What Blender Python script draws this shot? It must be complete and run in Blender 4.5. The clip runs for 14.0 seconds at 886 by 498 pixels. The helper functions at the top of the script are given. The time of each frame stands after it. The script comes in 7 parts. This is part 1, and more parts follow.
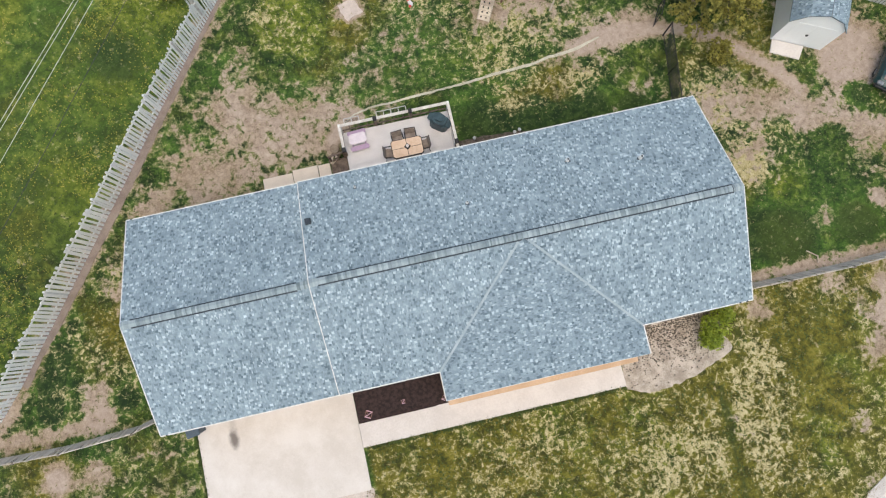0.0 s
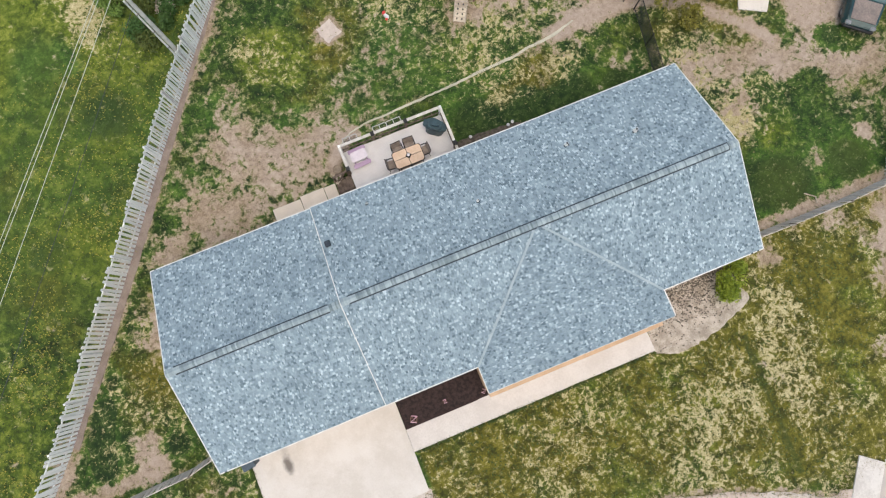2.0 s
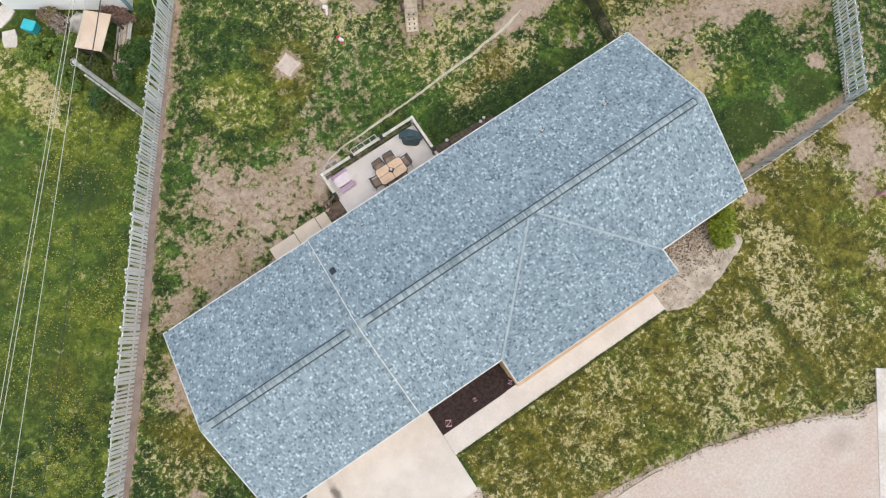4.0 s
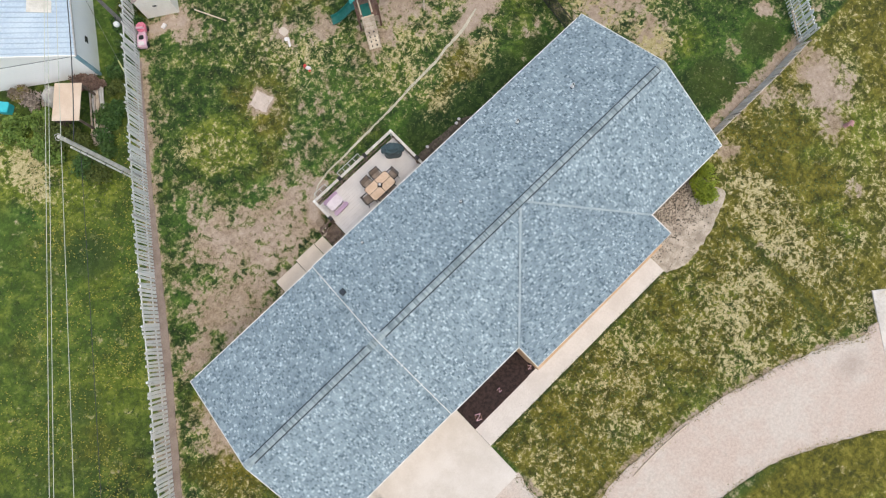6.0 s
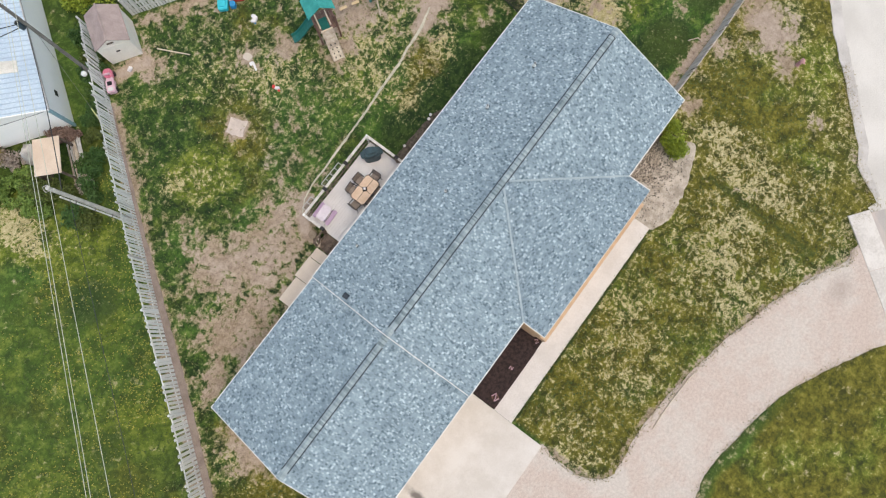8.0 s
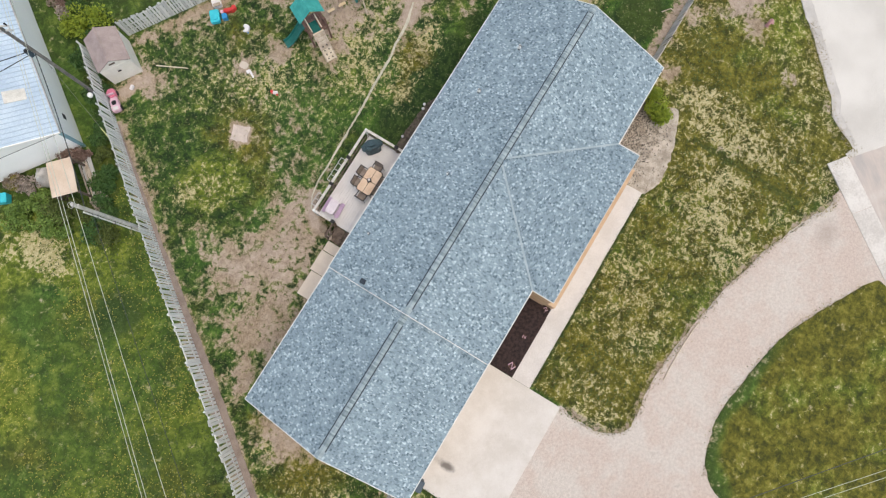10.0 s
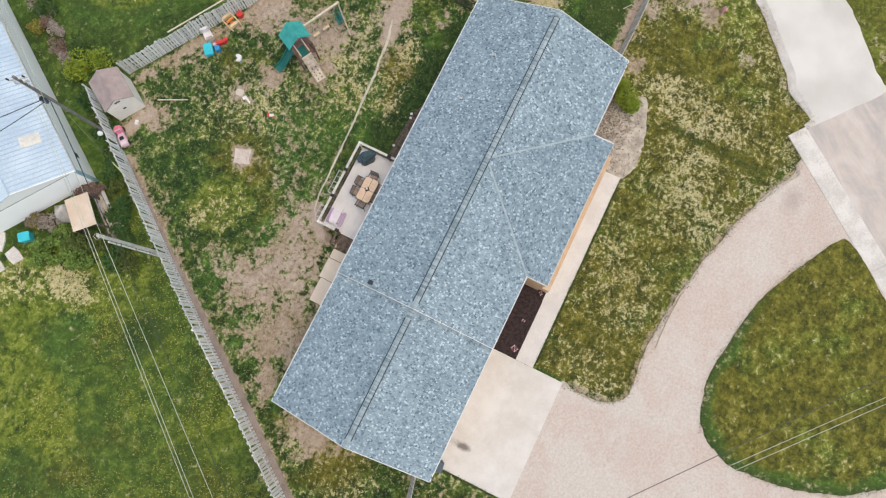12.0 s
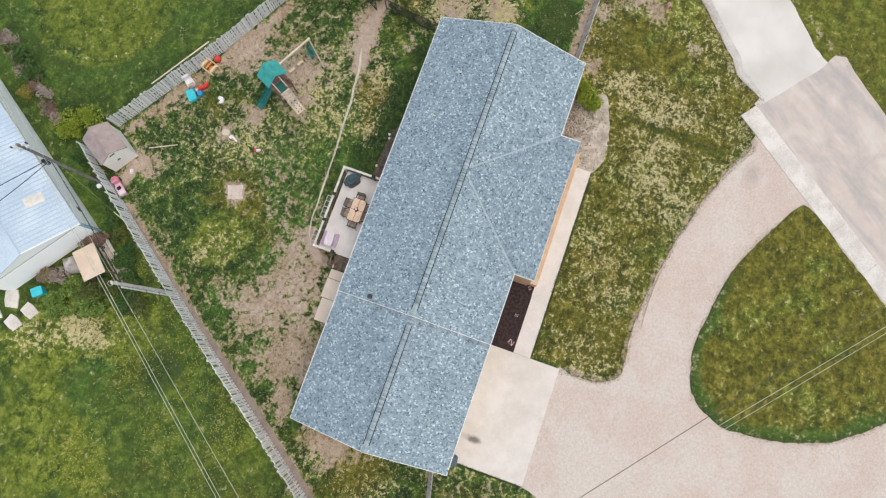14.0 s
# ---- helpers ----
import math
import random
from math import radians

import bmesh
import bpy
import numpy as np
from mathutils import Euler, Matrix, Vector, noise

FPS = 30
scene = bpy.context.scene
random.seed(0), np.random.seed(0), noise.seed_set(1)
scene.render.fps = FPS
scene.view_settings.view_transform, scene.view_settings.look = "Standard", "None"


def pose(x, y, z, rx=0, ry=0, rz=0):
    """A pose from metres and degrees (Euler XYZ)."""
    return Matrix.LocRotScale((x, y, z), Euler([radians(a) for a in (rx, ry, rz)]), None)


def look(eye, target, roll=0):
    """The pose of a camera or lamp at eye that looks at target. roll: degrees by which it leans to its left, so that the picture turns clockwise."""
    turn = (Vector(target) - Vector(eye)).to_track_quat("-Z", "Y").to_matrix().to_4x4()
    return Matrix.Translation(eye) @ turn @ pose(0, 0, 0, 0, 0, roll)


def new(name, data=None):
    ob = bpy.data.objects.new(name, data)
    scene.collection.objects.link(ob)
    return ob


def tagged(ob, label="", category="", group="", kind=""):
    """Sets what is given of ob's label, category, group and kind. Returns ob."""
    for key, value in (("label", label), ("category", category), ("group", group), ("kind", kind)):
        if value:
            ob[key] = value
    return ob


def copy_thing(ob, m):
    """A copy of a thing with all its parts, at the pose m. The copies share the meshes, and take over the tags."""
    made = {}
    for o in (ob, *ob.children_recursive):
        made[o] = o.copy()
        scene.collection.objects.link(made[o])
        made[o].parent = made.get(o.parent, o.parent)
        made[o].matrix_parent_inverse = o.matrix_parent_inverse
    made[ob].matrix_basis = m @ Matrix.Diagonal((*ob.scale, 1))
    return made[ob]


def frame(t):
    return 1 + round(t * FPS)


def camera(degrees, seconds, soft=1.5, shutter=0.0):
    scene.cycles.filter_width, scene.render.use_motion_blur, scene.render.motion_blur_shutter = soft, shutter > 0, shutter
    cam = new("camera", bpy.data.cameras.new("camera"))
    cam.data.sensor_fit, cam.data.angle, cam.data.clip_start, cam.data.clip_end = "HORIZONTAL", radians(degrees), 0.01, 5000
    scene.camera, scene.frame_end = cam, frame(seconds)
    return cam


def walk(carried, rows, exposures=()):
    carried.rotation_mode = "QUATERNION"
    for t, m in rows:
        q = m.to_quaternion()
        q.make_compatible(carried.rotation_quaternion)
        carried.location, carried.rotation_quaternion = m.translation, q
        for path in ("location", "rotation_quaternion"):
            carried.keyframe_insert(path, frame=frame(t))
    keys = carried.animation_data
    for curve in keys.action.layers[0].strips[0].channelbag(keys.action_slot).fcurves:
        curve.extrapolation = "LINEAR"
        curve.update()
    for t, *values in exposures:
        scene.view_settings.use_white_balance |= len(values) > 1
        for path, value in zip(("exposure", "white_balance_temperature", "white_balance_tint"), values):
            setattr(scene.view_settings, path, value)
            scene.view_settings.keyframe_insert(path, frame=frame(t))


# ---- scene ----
cam = camera(72.5, 14.0, 1.18)
PATH = [
    (0, (0.379, 1.661, 28.179), (0.448, 1.919, 26.197), 2.2),
    (0.5, (0.061, 1.808, 28.419), (0.138, 2.058, 26.436), 2.5),
    (1, (-0.285, 1.902, 28.639), (-0.202, 2.148, 26.656), 2.1),
    (1.5, (-0.601, 2.042, 28.776), (-0.51, 2.284, 26.793), 1.2),
    (2, (-0.773, 2.129, 28.95), (-0.674, 2.366, 26.966), 0.5),
    (2.5, (-1.055, 2.276, 29.079), (-0.932, 2.503, 27.096), 3.0),
    (3, (-1.242, 2.287, 29.159), (-1.101, 2.515, 27.178), 3.3),
    (5.5, (-1.794, 2.859, 30.128), (-1.62, 3.064, 28.146), -1.2),
    (6, (-1.854, 2.863, 30.341), (-1.673, 3.058, 28.359), -1.2),
    (6.5, (-2.114, 2.792, 30.448), (-1.915, 2.983, 28.467), -0.1),
    (7, (-2.232, 2.643, 30.622), (-2.026, 2.833, 28.642), -1.5),
    (7.5, (-2.393, 2.594, 30.888), (-2.181, 2.775, 28.908), -1.6),
    (8, (-2.716, 2.495, 31.04), (-2.489, 2.673, 29.061), -1.3),
    (10.5, (-4.307, 2.463, 32.985), (-4.07, 2.615, 31.005), -2.4),
    (11, (-4.515, 2.484, 33.598), (-4.283, 2.636, 31.618), -4.1),
    (11.5, (-4.645, 2.347, 34.131), (-4.402, 2.499, 32.152), -4.2),
    (12, (-4.67, 2.356, 34.803), (-4.419, 2.498, 32.824), -3.4),
    (12.5, (-4.634, 2.341, 35.469), (-4.38, 2.479, 33.49), -3.8),
    (13, (-4.796, 2.294, 36.045), (-4.528, 2.43, 34.068), -3.6),
    (13.5, (-4.876, 2.245, 36.572), (-4.601, 2.373, 34.596), -3.5),
    (14, (-4.838, 2.234, 37.052), (-4.557, 2.354, 35.075), -3.7),
]
walk(cam, [(t, look(eye, target, roll)) for t, eye, target, roll in PATH], [(0, 0.56, 7450, 4), (5, 0.54, 7450, 4), (8, 0.50, 7450, 4), (14, 0.49, 7450, 4)])

# ---- world, sun, exposure ----
world = bpy.data.worlds.new("world")
scene.world = world
world.use_nodes = True
sky = world.node_tree.nodes.new("ShaderNodeTexSky")
sky.sky_type, sky.sun_disc = "NISHITA", False
sky.sun_elevation, sky.sun_rotation = radians(74), radians(184)
sky.air_density, sky.dust_density, sky.ozone_density = 1.0, 3.0, 1.0
world.node_tree.links.new(sky.outputs[0], world.node_tree.nodes["Background"].inputs[0])
world.node_tree.nodes["Background"].inputs[1].default_value = 0.183
sun = new("sun", bpy.data.lights.new("sun", "SUN"))
sun.data.energy, sun.data.angle, sun.data.color = 0.22, radians(60), (1.0, 0.94, 0.85)
sun.matrix_basis = look((-0.9, -13.0, 45.0), (0, 0, 0))


# ---- helpers for meshes ----
def group(name, x=0, y=0, z=0, turn=0):
    ob = new(name)
    ob.empty_display_size = 0.2
    ob.matrix_basis = pose(x, y, z, 0, 0, turn)
    return ob


def mesh_of(name, bm, material):
    data = bpy.data.meshes.new(name)
    bm.to_mesh(data)
    bm.free()
    data.materials.append(material)
    return data


def part(name, bm, material, parent, label="", kind=""):
    ob = new(name, mesh_of(name, bm, material))
    ob.parent = parent
    return tagged(ob, label=label, kind=kind)


def thing(name, bm, material, label, category, kind="", grouped="", m=None):
    ob = new(name, mesh_of(name, bm, material))
    if m is not None:
        ob.matrix_basis = m
    return tagged(ob, label, category, grouped, kind)


def raw(name, verts, faces, material, parent=None, kind="", label="", category="", smooth=False):
    data = bpy.data.meshes.new(name)
    data.from_pydata(verts, [], faces)
    data.materials.append(material)
    if smooth:
        data.polygons.foreach_set("use_smooth", [True] * len(data.polygons))
    ob = new(name, data)
    ob.parent = parent
    return tagged(ob, label=label, category=category, kind=kind)


def box(bm, x0, x1, y0, y1, z0, z1, bevel=0.0):
    m = Matrix.LocRotScale(((x0 + x1) / 2, (y0 + y1) / 2, (z0 + z1) / 2), None, (x1 - x0, y1 - y0, z1 - z0))
    made = bmesh.ops.create_cube(bm, size=1, matrix=m)["verts"]
    if bevel:
        edges = list({e for v in made for e in v.link_edges})
        bmesh.ops.bevel(bm, geom=edges, offset=bevel, segments=1, affect="EDGES", clamp_overlap=True)
    return bm


def cyl(bm, a, b, r0, r1=None, seg=8):
    a, b = Vector(a), Vector(b)
    d = b - a
    m = Matrix.Translation((a + b) / 2) @ d.to_track_quat("Z", "Y").to_matrix().to_4x4()
    bmesh.ops.create_cone(bm, cap_ends=True, segments=seg, radius1=r0, radius2=r0 if r1 is None else r1, depth=d.length, matrix=m)
    return bm


def beam(bm, a, b, w, h):
    a, b = Vector(a), Vector(b)
    d = b - a
    m = Matrix.Translation((a + b) / 2) @ d.to_track_quat("Y", "Z").to_matrix().to_4x4() @ Matrix.Diagonal((w, d.length, h, 1))
    bmesh.ops.create_cube(bm, size=1, matrix=m)
    return bm


def prism(bm, outline, z0, z1, bevel=0.0):
    low = [bm.verts.new((x, y, z0)) for x, y in outline]
    high = [bm.verts.new((x, y, z1)) for x, y in outline]
    n = len(outline)
    bm.faces.new(low[::-1])
    top = bm.faces.new(high)
    for i in range(n):
        bm.faces.new((low[i], low[(i + 1) % n], high[(i + 1) % n], high[i]))
    if bevel:
        bmesh.ops.bevel(bm, geom=list(top.edges), offset=bevel, segments=2, affect="EDGES", clamp_overlap=True)
    return bm


def slab(bm, corners, thick):
    """A sloping plate: corners of its upper face, thick straight down."""
    up = [bm.verts.new(c) for c in corners]
    low = [bm.verts.new((c[0], c[1], c[2] - thick)) for c in corners]
    n = len(up)
    bm.faces.new(up)
    bm.faces.new(low[::-1])
    for i in range(n):
        bm.faces.new((up[i], low[i], low[(i + 1) % n], up[(i + 1) % n]))
    bmesh.ops.recalc_face_normals(bm, faces=bm.faces)
    return bm


def rounded(w, d, r, seg=4):
    out = []
    for cx, cy, a0 in ((w / 2 - r, d / 2 - r, 0), (-w / 2 + r, d / 2 - r, 90), (-w / 2 + r, -d / 2 + r, 180), (w / 2 - r, -d / 2 + r, 270)):
        for k in range(seg + 1):
            a = radians(a0 + 90 * k / seg)
            out.append((cx + r * math.cos(a), cy + r * math.sin(a)))
    return out


def ragged(points, step=0.3, jitter=0.12, smooth=True, seed=0.0):
    """A closed outline through the points, with a worn, uneven edge."""
    out, n = [], len(points)
    for i in range(n):
        p0, p1, p2, p3 = (Vector(points[(i + k - 1) % n]) for k in range(4))
        count = max(1, int((p2 - p1).length / step))
        for k in range(count):
            t = k / count
            if smooth:
                v = 0.5 * (2 * p1 + (p2 - p0) * t + (2 * p0 - 5 * p1 + 4 * p2 - p3) * t * t + (3 * p1 - p0 - 3 * p2 + p3) * t ** 3)
            else:
                v = p1.lerp(p2, t)
            w = Vector((v.x, v.y, seed))
            dx = noise.noise(w * 1.1) + 0.8 * noise.noise(w * 3.7)
            dy = noise.noise(w * 1.1 + Vector((9, 3, 7))) + 0.8 * noise.noise(w * 3.7 + Vector((5, 8, 1)))
            out.append((v.x + dx * jitter, v.y + dy * jitter))
    return out


# ---- materials ----
def blank(name, rough=0.8, metal=0.0):
    m = bpy.data.materials.new(name)
    m.use_nodes = True
    tree = m.node_tree
    shader = tree.nodes["Principled BSDF"]
    shader.inputs["Roughness"].default_value = rough
    shader.inputs["Metallic"].default_value = metal
    return m, tree, shader


def put(tree, kind, out=0, links=(), **values):
    """Adds a node; links: (input, socket) pairs; values: attributes, or inputs written as in_Name."""
    nd = tree.nodes.new(kind)
    for key, value in values.items():
        if key.startswith("in_"):
            nd.inputs[key[3:].replace("_", " ")].default_value = value
        elif key == "operation":
            nd.operation = value
        elif key == "data_type":
            nd.data_type = value
        elif key == "blend_type":
            nd.blend_type = value
        elif key == "attribute_name":
            nd.attribute_name = value
        elif key == "feature":
            nd.feature = value
    for slot, socket in links:
        tree.links.new(socket, nd.inputs[slot])
    return nd.outputs[out]


def place(tree):
    return put(tree, "ShaderNodeNewGeometry")


def grain(tree, scale, detail=4.0, rough=0.55, curl=0.0):
    return put(tree, "ShaderNodeTexNoise", 0, [("Vector", place(tree))], in_Scale=scale, in_Detail=detail, in_Roughness=rough, in_Distortion=curl)


def math_of(tree, how, a, b, clamp=False):
    nd = tree.nodes.new("ShaderNodeMath")
    nd.operation, nd.use_clamp = how, clamp
    for slot, v in ((0, a), (1, b)):
        if isinstance(v, (int, float)):
            nd.inputs[slot].default_value = v
        else:
            tree.links.new(v, nd.inputs[slot])
    return nd.outputs[0]


def step_of(tree, value, low, high):
    nd = tree.nodes.new("ShaderNodeMapRange")
    nd.interpolation_type = "SMOOTHSTEP"
    tree.links.new(value, nd.inputs["Value"])
    nd.inputs["From Min"].default_value, nd.inputs["From Max"].default_value = low, high
    return nd.outputs[0]


def ramp(tree, value, stops, hard=False):
    nd = tree.nodes.new("ShaderNodeValToRGB")
    tree.links.new(value, nd.inputs[0])
    if hard:
        nd.color_ramp.interpolation = "CONSTANT"
    els = nd.color_ramp.elements
    while len(els) < len(stops):
        els.new(0.5)
    for el, (at, colour) in zip(els, stops):
        el.position, el.color = at, (*colour, 1)
    return nd.outputs[0]


def blend(tree, fac, a, b, how="MIX"):
    nd = tree.nodes.new("ShaderNodeMix")
    nd.data_type, nd.blend_type = "RGBA", how
    for slot, v in ((0, fac), (6, a), (7, b)):
        if isinstance(v, (int, float)):
            nd.inputs[slot].default_value = v
        elif isinstance(v, tuple):
            nd.inputs[slot].default_value = (*v, 1)
        else:
            tree.links.new(v, nd.inputs[slot])
    return nd.outputs[2]


def bumped(tree, shader, height, strength, distance=0.02):
    b = put(tree, "ShaderNodeBump", 0, [("Height", height)], in_Strength=strength, in_Distance=distance)
    tree.links.new(b, shader.inputs["Normal"])


def surface(name, dark, light, scale=3.0, fine=30.0, rough=0.8, metal=0.0, bump=0.25, vary="", spread=0.5, gloss=0.12):
    """A worn surface between two colours, mottled at two scales; vary: each island or object its own shade."""
    m, tree, shader = blank(name, rough, metal)
    a, b = grain(tree, scale), grain(tree, fine, 3.0)
    f = math_of(tree, "ADD", math_of(tree, "MULTIPLY", a, 0.6), math_of(tree, "MULTIPLY", b, 0.4))
    f = step_of(tree, f, 0.36, 0.64)
    if vary:
        r = put(tree, "ShaderNodeNewGeometry", "Random Per Island") if vary == "island" else put(tree, "ShaderNodeObjectInfo", "Random")
        f = math_of(tree, "ADD", math_of(tree, "MULTIPLY", f, 1 - spread), math_of(tree, "MULTIPLY", r, spread), True)
    tree.links.new(blend(tree, f, dark, light), shader.inputs["Base Color"])
    tree.links.new(math_of(tree, "ADD", math_of(tree, "MULTIPLY", b, gloss), rough - gloss / 2), shader.inputs["Roughness"])
    if bump:
        bumped(tree, shader, b, bump, 0.01)
    return m


def shingle_material(name, vary):
    m, tree, shader = blank(name, 0.88)
    r = put(tree, "ShaderNodeNewGeometry", "Random Per Island") if vary == "island" else put(tree, "ShaderNodeObjectInfo", "Random")
    base = ramp(tree, r, SHINGLE_TONES)
    wide = grain(tree, 0.7, 3.0)
    fine = grain(tree, 45.0, 3.0)
    patch = grain(tree, 3.6, 3.0, 0.6)
    tone = math_of(tree, "ADD", math_of(tree, "ADD", math_of(tree, "MULTIPLY", wide, 0.25), math_of(tree, "MULTIPLY", patch, 0.5)), math_of(tree, "MULTIPLY", fine, 0.25))
    c = blend(tree, 1.0, base, ramp(tree, tone, [(0.38, (0.82, 0.83, 0.84)), (0.62, (1.2, 1.18, 1.16))]), "MULTIPLY")
    tree.links.new(c, shader.inputs["Base Color"])
    bumped(tree, shader, fine, 0.4, 0.006)
    return m


SHINGLE_TONES = [(0.0, (0.101, 0.151, 0.185)), (0.12, (0.166, 0.230, 0.274)), (0.28, (0.213, 0.287, 0.337)), (0.66, (0.250, 0.330, 0.382)), (0.86, (0.290, 0.373, 0.427)), (0.94, (0.405, 0.497, 0.552)), (1.0, (0.478, 0.579, 0.635))]


def spot_of(tree, x, y, rx, ry, soft=0.45):
    """1 inside a ragged oval stain at a place of the plan, 0 outside."""
    off = put(tree, "ShaderNodeVectorMath", 0, [(0, place(tree))], operation="SUBTRACT")
    off.node.inputs[1].default_value = (x, y, 0)
    size = put(tree, "ShaderNodeVectorMath", 0, [(0, off)], operation="MULTIPLY")
    size.node.inputs[1].default_value = (1 / rx, 1 / ry, 0)
    reach = put(tree, "ShaderNodeVectorMath", "Value", [(0, size)], operation="LENGTH")
    wobble = math_of(tree, "ADD", reach, math_of(tree, "MULTIPLY", math_of(tree, "SUBTRACT", grain(tree, 4.0, 3.0), 0.5), 0.9))
    return math_of(tree, "SUBTRACT", 1.0, step_of(tree, wobble, 1.0 - soft, 1.0 + soft))


def drive_material():
    """Smooth pale concrete with broad tide marks and one dark oil stain."""
    m, tree, shader = blank("drive_concrete", 0.85)
    wide, mid, fine = grain(tree, 0.35, 3.0, 0.5, 0.8), grain(tree, 1.6, 4.0, 0.6), grain(tree, 16.0, 3.0)
    f = math_of(tree, "ADD", math_of(tree, "MULTIPLY", wide, 0.5), math_of(tree, "ADD", math_of(tree, "MULTIPLY", mid, 0.3), math_of(tree, "MULTIPLY", fine, 0.2)))
    c = ramp(tree, f, [(0.40, (0.58, 0.53, 0.48)), (0.50, (0.64, 0.59, 0.545)), (0.60, (0.69, 0.645, 0.605))])
    c = blend(tree, math_of(tree, "MULTIPLY", spot_of(tree, -9.72, -1.02, 0.19, 0.40, 0.6), 0.9), c, (0.14, 0.12, 0.11))
    c = blend(tree, math_of(tree, "MULTIPLY", spot_of(tree, -9.66, -0.35, 0.13, 0.3, 0.9), 0.3), c, (0.25, 0.215, 0.195))
    tree.links.new(c, shader.inputs["Base Color"])
    bumped(tree, shader, fine, 0.15, 0.01)
    return m


def gravel_material():
    """Packed pinkish gravel: speckled stones, with paler and greyer stretches where wheels have rolled it."""
    m, tree, shader = blank("gravel", 0.95)
    wide, mid, stones, fine = grain(tree, 0.33, 3.0, 0.5, 0.6), grain(tree, 1.5, 4.0, 0.65, 0.5), grain(tree, 7.0, 5.0, 0.8), grain(tree, 24.0, 2.0, 0.7)
    drift = step_of(tree, math_of(tree, "ADD", math_of(tree, "MULTIPLY", wide, 0.6), math_of(tree, "MULTIPLY", mid, 0.4)), 0.40, 0.60)
    speck = step_of(tree, math_of(tree, "ADD", math_of(tree, "MULTIPLY", stones, 0.6), math_of(tree, "MULTIPLY", fine, 0.4)), 0.37, 0.63)
    pink = blend(tree, speck, (0.46, 0.362, 0.312), (0.615, 0.512, 0.45))
    grey = blend(tree, speck, (0.49, 0.428, 0.382), (0.65, 0.582, 0.525))
    c = blend(tree, drift, pink, grey)
    c = blend(tree, math_of(tree, "MULTIPLY", step_of(tree, mid, 0.60, 0.72), 0.35), c, (0.36, 0.29, 0.24))
    c = blend(tree, math_of(tree, "MULTIPLY", spot_of(tree, 11.35, -12.3, 0.7, 0.5, 0.8), 0.45), c, (0.30, 0.205, 0.165))
    tree.links.new(c, shader.inputs["Base Color"])
    bumped(tree, shader, fine, 0.5, 0.012)
    return m


def road_material():
    """Worn pinkish surface: grey patched streaks that follow the way of the traffic, dusty pink between."""
    m, tree, shader = blank("road_surface", 0.9)
    laid_along = put(tree, "ShaderNodeMapping", 0, [("Vector", place(tree))])
    laid_along.node.vector_type = "TEXTURE"
    laid_along.node.inputs["Rotation"].default_value = (0, 0, radians(52.4))
    laid_along.node.inputs["Scale"].default_value = (5.0, 1.2, 1.0)
    streak = put(tree, "ShaderNodeTexNoise", 0, [("Vector", laid_along)], in_Scale=1.0, in_Detail=4.0, in_Roughness=0.6, in_Distortion=0.7)
    wide, fine = grain(tree, 0.5, 4.0, 0.6, 0.8), grain(tree, 18.0, 3.0, 0.7)
    f = math_of(tree, "ADD", math_of(tree, "MULTIPLY", streak, 0.55), math_of(tree, "MULTIPLY", wide, 0.45))
    c = ramp(tree, f, [(0.36, (0.38, 0.345, 0.335)), (0.45, (0.455, 0.402, 0.372)), (0.52, (0.54, 0.458, 0.41)), (0.62, (0.60, 0.54, 0.495))])
    c = blend(tree, math_of(tree, "MULTIPLY", step_of(tree, fine, 0.35, 0.65), 0.16), c, (0.62, 0.57, 0.53))
    tree.links.new(c, shader.inputs["Base Color"])
    bumped(tree, shader, fine, 0.3, 0.01)
    return m


